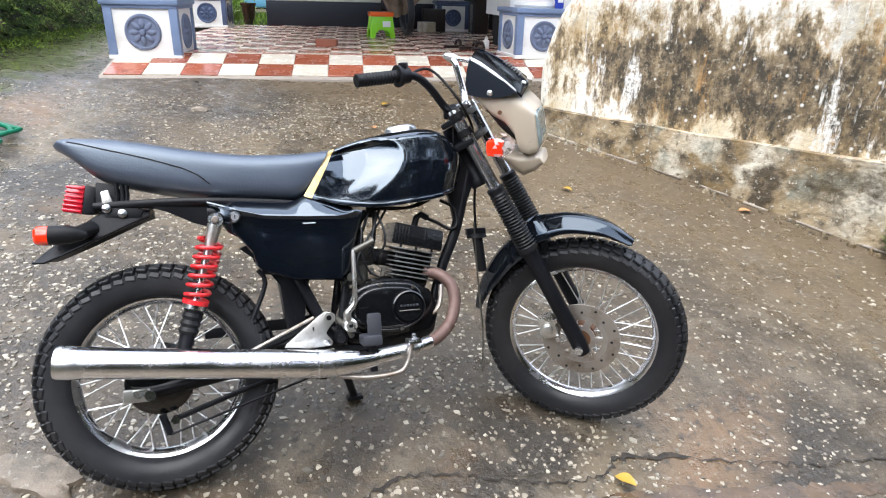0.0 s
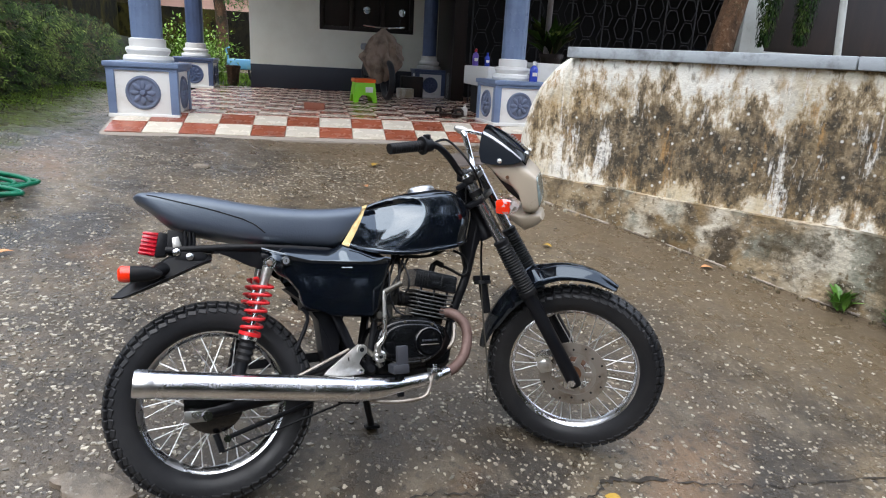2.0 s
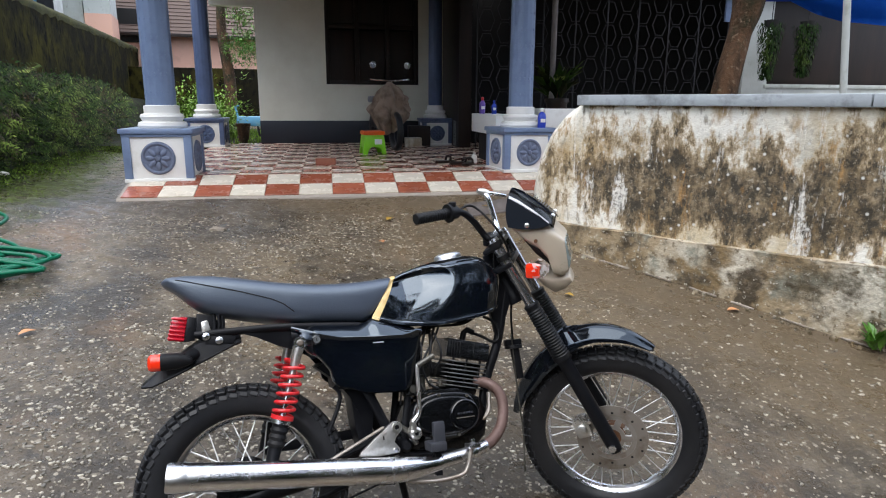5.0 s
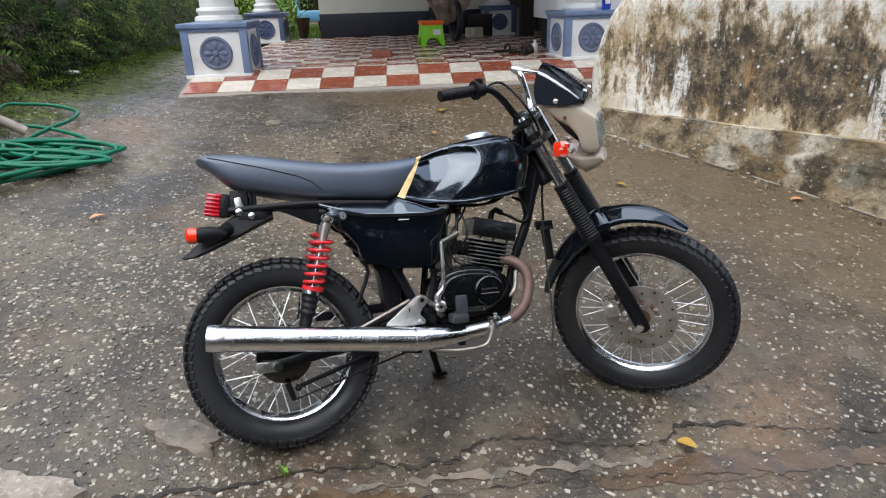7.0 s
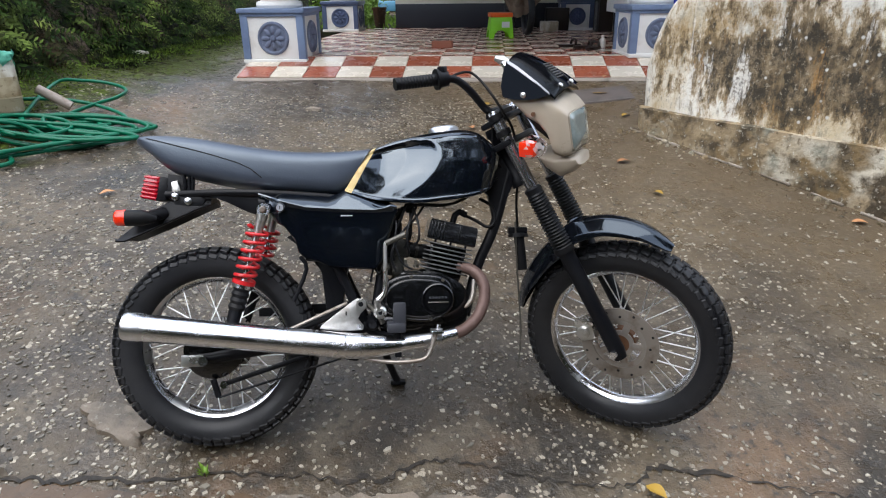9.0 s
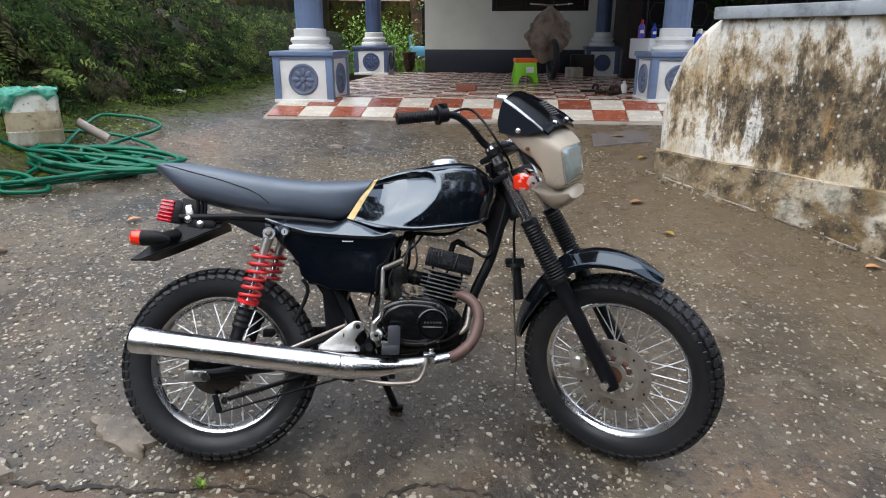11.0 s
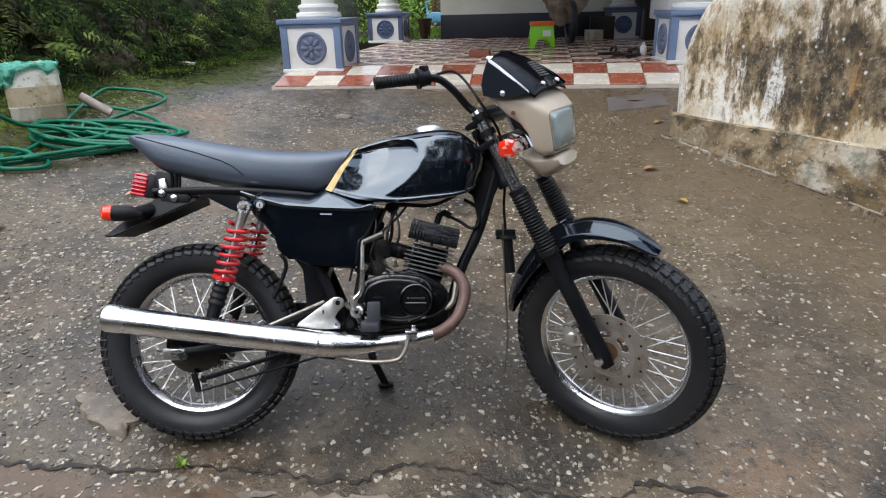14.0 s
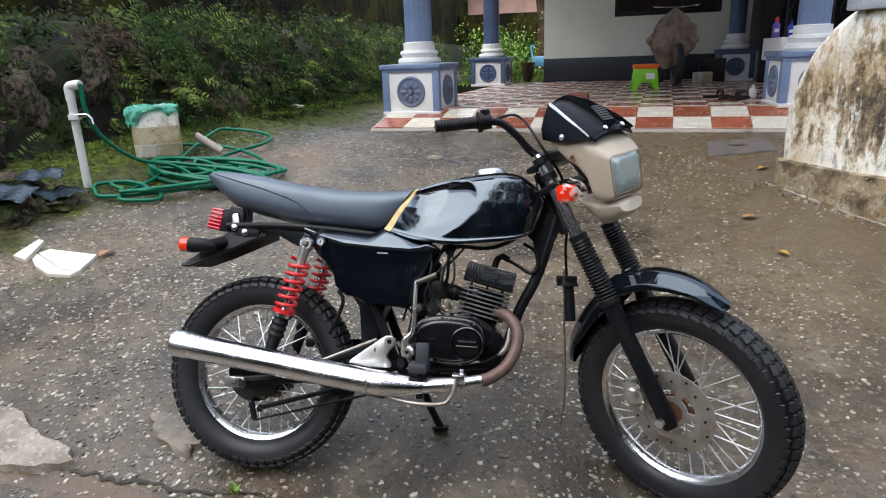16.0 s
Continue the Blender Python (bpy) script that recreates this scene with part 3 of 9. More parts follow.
M_TURF = mat("low_olive_grass", (0.07, 0.115, 0.016), 0.7, spec=0.2, spots=(("noise", 4, (0.16, 0.24, 0.03), 0.52, 0.64, 1), ("noise", 2.5, (0.05, 0.035, 0.015), 0.54, 0.64, 1)), vary=0.7, island=True)
M_PIPE = mat("dusty_pipe_plastic", (0.36, 0.3, 0.26), 0.5, spots=(("noise", 12, (0.22, 0.17, 0.13), 0.5, 0.7, 1),))
M_CART = mat("pale_blue_plastic", (0.12, 0.33, 0.52), 0.4, spots=(("noise", 9, (0.2, 0.36, 0.45), 0.5, 0.7, 1),))
# darker copy of the pillar blue; porch shade is put into its colour
M_BLUESHADE = mat("shade_darkened_blue_paint", (0.07, 0.1, 0.19), 0.38, spots=(("noise", 5, (0.05, 0.07, 0.13), 0.5, 0.75, 1),), bump=((50, 0.8),))


# ---- mesh tools ----
XF = Matrix()  # where the next parts are set within their thing


def link(name, bm, material, smooth=40):
    me = bpy.data.meshes.new(name)
    bmesh.ops.recalc_face_normals(bm, faces=bm.faces)
    if smooth:
        for f in bm.faces:
            f.smooth = True
        for e in bm.edges:
            e.smooth = e.calc_face_angle(0.0) < radians(smooth)
    bm.to_mesh(me)
    bm.free()
    me.materials.append(material)
    return new(name, me)


def part(name, bm, material, parent, label="", smooth=40):
    bmesh.ops.transform(bm, matrix=XF, verts=bm.verts)
    ob = link(name, bm, material, smooth)
    ob.parent = parent
    return tagged(ob, label) if label else ob


def shared(name, me, parent, m):
    ob = new(name, me)
    ob.parent, ob.matrix_basis = parent, m
    return ob


def thing(name, label, category, m=Matrix(), group="", kind=""):
    ob = new(name)
    ob.matrix_basis = m
    ob.empty_display_size = 0.05
    return tagged(ob, label, category, group, kind)


def box(sx, sy, sz, at=(0, 0, 0), bevel=0.0, m=None, bm=None, seg=2):
    out = bm or bmesh.new()
    tmp = bmesh.new()
    bmesh.ops.create_cube(tmp, size=1)
    bmesh.ops.scale(tmp, vec=(sx, sy, sz), verts=tmp.verts)
    if bevel:
        bmesh.ops.bevel(tmp, geom=tmp.edges[:], offset=bevel, segments=seg, affect="EDGES", profile=0.6)
    bmesh.ops.transform(tmp, matrix=Matrix.Translation(at) @ (m or Matrix()), verts=tmp.verts)
    return merge(out, tmp)


def merge(bm, tmp):
    me = bpy.data.meshes.new("tmp")
    tmp.to_mesh(me)
    tmp.free()
    bm.from_mesh(me)
    bpy.data.meshes.remove(me)
    return bm


def lathe(profile, seg=32, m=None, bm=None, closed=False):
    """profile: (radius, height) rows, turned about z."""
    bm = bm or bmesh.new()
    rings = []
    for r, h in profile:
        if r < 1e-6:
            rings.append([bm.verts.new((0, 0, h))])
        else:
            rings.append([bm.verts.new((r * math.cos(2 * math.pi * i / seg), r * math.sin(2 * math.pi * i / seg), h)) for i in range(seg)])
    pairs = list(zip(rings, rings[1:])) + ([(rings[-1], rings[0])] if closed else [])
    for a, b in pairs:
        for i in range(seg):
            j = (i + 1) % seg
            q = [a[i % len(a)], a[j % len(a)], b[j % len(b)], b[i % len(b)]]
            q = list(dict.fromkeys(q))
            if len(q) > 2:
                bm.faces.new(q)
    if m is not None:
        bmesh.ops.transform(bm, matrix=m, verts=[v for r in rings for v in r])
    return bm


def smooth_path(pts, n=8):
    P = [Vector(p) for p in pts]
    out = []
    for i in range(len(P) - 1):
        a, b, c, d = P[max(i - 1, 0)], P[i], P[i + 1], P[min(i + 2, len(P) - 1)]
        for k in range(n):
            t = k / n
            out.append(0.5 * ((2 * b) + (c - a) * t + (2 * a - 5 * b + 4 * c - d) * t * t + (3 * b - a - 3 * c + d) * t ** 3))
    return out + [P[-1]]


def tube(pts, r, seg=10, bm=None, curve=0, cap=True, closed=False):
    """A tube along points; r: one radius or one for each point."""
    bm = bm or bmesh.new()
    P = smooth_path(pts, curve) if curve else [Vector(p) for p in pts]
    n = len(P)
    if isinstance(r, (int, float)):
        R = [r] * n
    else:
        R = [r[min(len(r) - 1, int(i * (len(r) - 1) / max(n - 1, 1)))] if not curve else
             float(np.interp(i / (n - 1), np.linspace(0, 1, len(r)), r)) for i in range(n)]
    rings = []
    up = None
    for i in range(n):
        if closed:
            d = P[(i + 1) % n] - P[i - 1]
        else:
            d = P[min(i + 1, n - 1)] - P[max(i - 1, 0)]
        d.normalize()
        if up is None:
            up = d.orthogonal().normalized()
        up = (up - d * up.dot(d)).normalized()
        s = d.cross(up)
        rings.append([bm.verts.new(P[i] + R[i] * (math.cos(2 * math.pi * k / seg) * up + math.sin(2 * math.pi * k / seg) * s)) for k in range(seg)])
    for a, b in list(zip(rings, rings[1:])) + ([(rings[-1], rings[0])] if closed else []):
        for k in range(seg):
            bm.faces.new((a[k], a[(k + 1) % seg], b[(k + 1) % seg], b[k]))
    if cap and not closed:
        bm.faces.new(rings[0][::-1])
        bm.faces.new(rings[-1])
    return bm


def prism(outline, y0, y1, bevel=0.0, bm=None, m=None, seg=2):
    """An outline in x, z, drawn out from y0 to y1."""
    tmp = bmesh.new()
    a = [tmp.verts.new((x, y0, z)) for x, z in outline]
    b = [tmp.verts.new((x, y1, z)) for x, z in outline]
    n = len(a)
    tmp.faces.new(a)
    tmp.faces.new(b[::-1])
    for i in range(n):
        tmp.faces.new((a[i], b[i], b[(i + 1) % n], a[(i + 1) % n]))
    bmesh.ops.recalc_face_normals(tmp, faces=tmp.faces)
    if bevel:
        bmesh.ops.bevel(tmp, geom=tmp.edges[:], offset=bevel, segments=seg, affect="EDGES", profile=0.6)
    if m is not None:
        bmesh.ops.transform(tmp, matrix=m, verts=tmp.verts)
    return merge(bm or bmesh.new(), tmp)


def loft(rings, bm=None, cap=True):
    bm = bm or bmesh.new()
    V = [[bm.verts.new(p) for p in r] for r in rings]
    n = len(V[0])
    for a, b in zip(V, V[1:]):
        for k in range(n):
            bm.faces.new((a[k], a[(k + 1) % n], b[(k + 1) % n], b[k]))
    if cap:
        bm.faces.new(V[0][::-1])
        bm.faces.new(V[-1])
    return bm


def spline(rows, s):
    """Smooth values between rows of (position, values...)."""
    P = [r[0] for r in rows]
    i = max(0, min(len(P) - 2, sum(p <= s for p in P) - 1))
    t = (s - P[i]) / (P[i + 1] - P[i])
    a, b, c, d = (np.array(rows[max(0, min(len(P) - 1, k))][1:]) for k in (i - 1, i, i + 1, i + 2))
    return 0.5 * ((2 * b) + (c - a) * t + (2 * a - 5 * b + 4 * c - d) * t * t + (3 * b - a - 3 * c + d) * t ** 3)


def body(rows, steps, power=2.4, seg=36):
    """A rounded body; rows: (s, top x, top z, bottom x, bottom z, half width)."""
    rings = []
    for i in range(steps + 1):
        tx, tz, bx, bz, w = spline(rows, i / steps)
        ring = []
        for k in range(seg):
            a = 2 * math.pi * k / seg
            c, s = math.cos(a), math.sin(a)
            c = math.copysign(abs(c) ** (2 / power), c)
            s = math.copysign(abs(s) ** (2 / power), s)
            ring.append(((tx + bx) / 2 + (tx - bx) / 2 * c, w * s, (tz + bz) / 2 + (tz - bz) / 2 * c))
        rings.append(ring)
    return rings


AX_Y = Matrix.Rotation(radians(90), 4, "X")  # turns z to -y


# ---- the place ----
def ground_z(x, y):
    """Height of the sloping yard."""
    x, y = max(-2.8, min(3.8, x)), max(-3.0, min(4.4, y))
    rise = 0.06 * float(np.interp(x, (-1.35, -0.7, 0.9, 1.2, 1.6, 2.3, 2.8, 3.4), (0, 1, 1, 0.55, 0.7, 1, 0.8, 0.3))) * float(np.interp(y, (-3, -0.6, -0.2, 0.1, 1.5, 3.3), (0.4, 0.5, 0.68, 1.1, 1.1, 0)))
    return (rise + 0.0154 - 0.1008 * x + 0.1395 * y + 0.0238 * x * x - 0.0144 * x * y - 0.0026 * y * y
            + 0.0001 * y ** 3 + 0.0075 * x * y * y + 0.0027 * x * x * y)


PORCH = pose(0, 0, 0, 0, 0, -9.6)  # u along the porch's front, v into the house
FLOOR = 0.70


def build_ground():
    near = [round(-4.2 + 0.1 * i, 3) for i in range(89)]
    xs = [-400, -150, -60, -25, -12, -7] + [v - 0.2 for v in near] + [5.5, 8, 14, 30, 80, 200, 400]
    ys = [-400, -150, -60, -25, -12, -7] + near + [5.2, 6.5, 9, 14, 30, 80, 200, 400]
    bm = bmesh.new()
    grid = []
    for y in ys:
        row = []
        for x in xs:
            z = ground_z(x, y)
            if y > 4.0:
                z = min(z, 0.58 + 0.15 * max(0, -1.5 - x))
            if 0.1668 * x + 0.986 * y > 3.92 and x > -1.4:
                z = min(z, 0.55)
            if abs(x) < 6 and abs(y) < 6:
                z += 0.012 * noise.noise((x * 1.3, y * 1.3, 0)) + 0.004 * noise.noise((x * 5, y * 5, 3)) - 0.006
            row.append(bm.verts.new((x, y, z)))
        grid.append(row)
    for a, b in zip(grid, grid[1:]):
        for i in range(len(a) - 1):
            bm.faces.new((a[i], a[i + 1], b[i + 1], b[i]))
    ob = link("ground", bm, M_GROUND, 180)
    tagged(ob, "wet worn concrete yard with pale stone chips and brown stains", "ground", kind="structure")
    return ob


GROUND = build_ground()


def build_chips():
    """Pale chips that stand proud of the worn yard."""
    rng = random.Random(4)
    V, F = [], []
    for i in range(42000):
        x = rng.uniform(-1.7, 3.2)
        y = rng.uniform(-1.0, 1.6) if i % 3 else rng.uniform(1.6, 3.6)
        patchy = noise.noise((x * 0.8, y * 0.8, 7)) + 0.4 * noise.noise((x * 2.7, y * 2.7, 2))
        if rng.random() > (0.16 + 0.95 * max(0, patchy + 0.35)) * (1.0 if x < 1.4 else 0.32) * (0.55 if x < -0.9 else 1) or (x > 2.35 + 0.57 * (2.6 - y)):
            continue
        r = 0.003 + 0.0098 * rng.random() ** 1.7 + (0.004 if rng.random() < 0.1 else 0)
        ax, ay = rng.uniform(0.75, 1.45), rng.uniform(0.6, 1.0)
        n = rng.choice((4, 5, 5, 6))
        a0, z = rng.uniform(0, 6.28), ground_z(x, y) + 0.012 * noise.noise((x * 1.3, y * 1.3, 0)) + 0.004 * noise.noise((x * 5, y * 5, 3)) - 0.006
        b0 = len(V)
        for top in (0, 1):
            for k in range(n):
                a = a0 + 2 * math.pi * k / n
                q = r * (0.8 if top else 1) * (0.62 + 0.5 * ((k * 7 + i * 3) % 5) / 4)
                V.append((x + q * (ax * math.cos(a) * math.cos(a0) - ay * math.sin(a) * math.sin(a0)), y + q * (ax * math.cos(a) * math.sin(a0) + ay * math.sin(a) * math.cos(a0)), z + (0.0032 if top else -0.004)))
        F.append(tuple(range(b0 + n, b0 + 2 * n)))
        for k in range(n):
            F.append((b0 + k, b0 + (k + 1) % n, b0 + n + (k + 1) % n, b0 + n + k))
    me = bpy.data.meshes.new("stone_chips")
    me.from_pydata(V, [], F)
    me.materials.append(M_CHIP)
    tagged(new("stone_chips", me), "pale angular stone chips bedded in the worn yard", "stone chips", kind="stuff")


build_chips()


def ribbon(name, pts, widths, lift, material, label, category, seed, kind="structure", jag=(0.1, 1.6)):
    """A jagged strip that lies on the yard."""
    rng = random.Random(seed)
    P = smooth_path([(x, y, 0) for x, y in pts], 14)
    bm = bmesh.new()
    rows = []
    for i, p in enumerate(P):
        d = (P[min(i + 1, len(P) - 1)] - P[max(i - 1, 0)]).normalized()
        s = Vector((-d.y, d.x, 0))
        w = float(np.interp(i / (len(P) - 1), np.linspace(0, 1, len(widths)), widths)) * rng.uniform(*jag)
        c = p + s * rng.uniform(-0.012, 0.012)
        row = []
        for k in (-1, 0, 1):
            q = c + s * (k * w)
            row.append(bm.verts.new((q.x, q.y, ground_z(q.x, q.y) + lift + 0.012 * noise.noise((q.x * 1.3, q.y * 1.3, 0)) + 0.004 * noise.noise((q.x * 5, q.y * 5, 3)) - 0.006)))
        rows.append(row)
    for a, b in zip(rows, rows[1:]):
        for k in (0, 1):
            bm.faces.new((a[k], a[k + 1], b[k + 1], b[k]))
    tagged(link(name, bm, material), label, category, kind=kind)


ribbon("crack", [(-0.59, -0.232), (-0.337, -0.242), (0.112, -0.223), (0.453, -0.243), (0.648, -0.178), (0.94, -0.243), (1.184, -0.262), (1.359, -0.214), (1.723, -0.336), (2.069, -0.41), (2.769, -0.519)],
       [0.003, 0.007, 0.002, 0.009, 0.003, 0.004, 0.002, 0.009, 0.002, 0.005, 0.002], 0.005, M_CRACK, "jagged dark crack across the wet yard", "crack", 3)
ribbon("crack", [(-0.573, -0.365), (-0.085, -0.394), (0.306, -0.366), (0.795, -0.376), (1.088, -0.395), (1.479, -0.452)], [0.001, 0.004, 0.002, 0.003, 0.001], 0.005, M_CRACK,
       "thin dark crack across the wet yard", "crack", 5)
ribbon("concrete_seam", [(0.112, -0.299), (0.502, -0.309), (0.892, -0.328), (1.233, -0.338)], [0.004, 0.02, 0.012, 0.022, 0.004], 0.004, M_SEAM, "pale worn mortar seam along the crack", "seam", 8)


def build_patch(cx, cy, rx, ry, skew, lift, label, seed, material):
    bm = bmesh.new()
    rng = random.Random(seed)
    n = 34
    ring0, ring1, ring2 = [], [], []
    for k in range(n):
        a = 2 * math.pi * k / n
        r = 1 + 0.15 * math.sin(3 * a + seed) + 0.1 * math.sin(5 * a) + rng.uniform(-0.08, 0.08)
        x, y = rx * r * math.cos(a), ry * r * math.sin(a) + skew * math.cos(a)
        for ring, q, h in ((ring0, 1, -0.03), (ring1, 0.95, lift), (ring2, 0.6, lift + 0.003)):
            ring.append(bm.verts.new((cx + x * q, cy + y * q, ground_z(cx + x * q, cy + y * q) + h + (rng.uniform(-0.003, 0.003) if q < 1 else 0))))
    bm.faces.new(ring2)
    for p, q in ((ring0, ring1), (ring1, ring2)):
        for k in range(n):
            bm.faces.new((p[k], p[(k + 1) % n], q[(k + 1) % n], q[k]))
    tagged(link("concrete_patch", bm, material, 60), label, "concrete", kind="structure")


build_patch(-0.851, -0.179, 0.27, 0.1, -0.045, 0.012, "pale broken concrete slab edge beside the crack", 2, M_PATCH)
build_patch(-0.309, -0.044, 0.11, 0.06, -0.04, 0.002, "small worn patch of pale concrete behind the wheel", 5, M_SEAM)
build_patch(-0.02, 3.277, 0.06, 0.035, 0.01, 0.005, "small pale mortar remnant on the yard", 9, M_PATCH)
M_SILT = mat("wet_brown_silt", (0.1, 0.062, 0.033), 0.25, spots=(("noise", 12, (0.05, 0.034, 0.02), 0.45, 0.65, 1), ("noise", 50, (0.16, 0.12, 0.08), 0.6, 0.75, 1)), bump=((60, 1.5),), rvar=0.15)
ribbon("silt", [(-0.875, -0.326), (-0.474, -0.289), (-0.279, -0.303), (0.111, -0.337), (0.355, -0.414), (0.599, -0.452)], [0.02, 0.045, 0.03, 0.06, 0.02], 0.0015, M_SILT, "wet brown silt washed along the crack", "silt", 12, jag=(0.8, 1.15))
ribbon("silt", [(0.892, -0.395), (1.283, -0.395), (1.676, -0.451), (2.072, -0.525)], [0.02, 0.06, 0.04, 0.02], 0.003, M_SILT, "wet brown silt washed along the crack", "silt", 13, jag=(0.8, 1.15))


# ---- porch ----
def build_porch():
    base = thing("porch_floor", "porch floor of red and cream tiles with a sloping front edge", "tiled floor", PORCH, kind="structure")
    u0, u1, pitch = -1.503, 3.0, 0.3015
    v0, v1, back = 4.13, 4.645, 9.62
    bm = prism([(v0 - 0.02, 0.2), (v0 - 0.02, 0.545), (v0, 0.566), (v1, FLOOR - 0.008), (back, FLOOR - 0.008), (back, 0.2)], -u1, -u0 + 0.03, m=Matrix.Rotation(radians(90), 4, "Z"))
    part("screed", bm, M_GROUT, base, "rough grey mortar bed with a broken front lip", 20)
    g = 0.004
    flat = {}
    for name, material in (("tile_red", M_TILE_R), ("tile_cream", M_TILE_W)):
        for depth in (0.262, 0.13, 0.30):
            b = box(pitch - g, depth - g, 0.012, (0, 0, -0.002), 0.0015, seg=1)
            ob = link("tile", b, material, 0)
            flat[name, depth] = ob.data
            bpy.data.objects.remove(ob)
    slope = math.atan2(FLOOR - 0.573, v1 - v0)
    rows = [(v0 + 0.1285, 0.573 + 0.0315, 0.262, slope), (v0 + 0.386, 0.573 + 0.0955, 0.262, slope), (v1 + 0.065, FLOOR, 0.13, 0)]
    v = v1 + 0.13
    while v < back - 0.1:
        rows.append((v + 0.15, FLOOR, 0.30, 0))
        v += 0.30
    for j, (vc, z, depth, tilt) in enumerate(rows):
        for k in range(15):
            u = u0 + pitch * (k + 0.5)
            if u > u1:
                continue
            red = (k + j) % 2 == 0
            shared("tile", flat["tile_red" if red else "tile_cream", depth], base, pose(u, vc, z, math.degrees(tilt)))
    return base


build_porch()
PILLAR_MESH = {}


def build_pillar(u, v, z0, turn, shaft_top, width=0.6, blue=None):
    """A square plinth with rosettes, moulded white rings and a blue shaft."""
    p = thing("pillar", "blue fluted porch pillar on a white plinth with blue rosettes", "pillar", PORCH @ pose(u, v, z0, 0, 0, turn), group="porch pillars")
    h, w = 1.12 - z0, width / 2
    blue = blue or M_BLUE
    rose = "rosette_" + blue.name
    part("plinth", box(width - 0.03, width - 0.03, h, (0, 0, h / 2 - 0.005), 0.006), M_WHITE, p, "white painted plinth")
    part("foot", box(width + 0.01, width + 0.01, 0.035, (0, 0, 0.0175), 0.008), M_WHITE, p)
    part("cap", box(width + 0.04, width + 0.04, 0.045, (0, 0, h + 0.0), 0.012), blue, p, "blue cap slab")
    part("neck", box(width + 0.005, width + 0.005, 0.03, (0, 0, h - 0.036), 0.008), blue, p)
    for sx in (-1, 1):
        for sy in (-1, 1):
            part("corner_strip", box(0.07, 0.07, h - 0.075, (sx * (w - 0.035), sy * (w - 0.035), 0.035 + (h - 0.075) / 2), 0.008), blue, p)
    if rose not in PILLAR_MESH:
        b = lathe([(0, 0.012), (0.118, 0.012), (0.128, 0.022), (0.14, 0.022), (0.15, 0.008), (0.15, -0.004)], 40)
        lathe([(0, 0.036), (0.018, 0.034), (0.026, 0.022), (0.026, 0.01)], 16, bm=b)
        for k in range(8):
            a = 2 * math.pi * k / 8
            tmp = bmesh.new()
            bmesh.ops.create_uvsphere(tmp, u_segments=10, v_segments=6, radius=1)
            bmesh.ops.transform(tmp, matrix=Matrix.Rotation(a, 4, "Z") @ Matrix.Translation((0.07, 0, 0.012)) @ Matrix.Diagonal((0.042, 0.024, 0.014, 1)), verts=tmp.verts)
            merge(b, tmp)
        ob = link("rosette", b, M_TRIM if blue is M_BLUE else blue)
        PILLAR_MESH[rose] = ob.data
        bpy.data.objects.remove(ob)
    for k in range(4):
        s = min(1, (h - 0.09) / 0.32)
        m = Matrix.Rotation(radians(90 * k), 4, "Z") @ Matrix.Translation((0, -w + 0.017, h / 2 - 0.01)) @ AX_Y @ Matrix.Scale(s * width / 0.6, 4)
        shared("rosette", PILLAR_MESH[rose], p, m)
    r = 0.136 * width / 0.6
    part("base_rings", lathe([(0, h + 0.02), (r + 0.075, h + 0.02), (r + 0.085, h + 0.045), (r + 0.075, h + 0.075), (r + 0.04, h + 0.085), (r + 0.05, h + 0.105), (r + 0.06, h + 0.125), (r + 0.05, h + 0.148),
                         (r + 0.022, h + 0.155), (r + 0.022, h + 0.225), (r, h + 0.232)], 40), M_WHITE, p, "white moulded rings")
    top = shaft_top - z0
    b = bmesh.new()
    seg, ring = 64, []
    for zz, tp in ((h + 0.225, 1.0), (h + 0.6, 1.0), (h + 1.2, 0.985), (top, 0.96)):
        ring.append([(r * tp * (1 - 0.035 * (0.5 - 0.5 * math.cos(16 * 2 * math.pi * k / seg)) ** 3) * math.cos(2 * math.pi * k / seg),
                      r * tp * (1 - 0.035 * (0.5 - 0.5 * math.cos(16 * 2 * math.pi * k / seg)) ** 3) * math.sin(2 * math.pi * k / seg), zz) for k in range(seg)])
    loft(ring, b)
    part("shaft", b, blue, p, "blue painted fluted shaft", 60)
    if "bead" not in PILLAR_MESH:
        ob = link("bead", box(0.016, 0.008, 0.03, (0, 0, 0), 0.003), M_BLUE)
        PILLAR_MESH["bead"] = ob.data
        bpy.data.objects.remove(ob)
    if z0 < 0.69 or turn:
        for i in range(11):
            for k in range(5):
                a = radians(-90 + (k - 2) * 22.5 - turn)
                zz = h + 0.35 + i * 0.16
                if zz < top - 0.1:
                    shared("bead", PILLAR_MESH["bead"], p, pose((r - 0.001) * math.cos(a), (r - 0.001) * math.sin(a), zz, 0, 0, math.degrees(a) + 90))
    # back capitals take the plaster darkened for shade, front ones stay white
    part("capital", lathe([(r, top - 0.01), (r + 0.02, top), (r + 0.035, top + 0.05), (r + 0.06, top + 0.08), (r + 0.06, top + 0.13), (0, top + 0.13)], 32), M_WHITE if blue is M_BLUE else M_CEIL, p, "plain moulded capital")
    return p


build_pillar(-1.255, 4.80, 0.655, 0, 3.02)
build_pillar(2.28, 4.86, 0.69, 6, 3.02, 0.55)
# back pillars: blue darkened to stand for the shade deep in the porch
build_pillar(-1.58, 8.98, 0.70, 0, 3.05, 0.56, M_BLUESHADE)
build_pillar(2.06, 8.98, 0.70, 0, 3.05, 0.5, M_BLUESHADE)


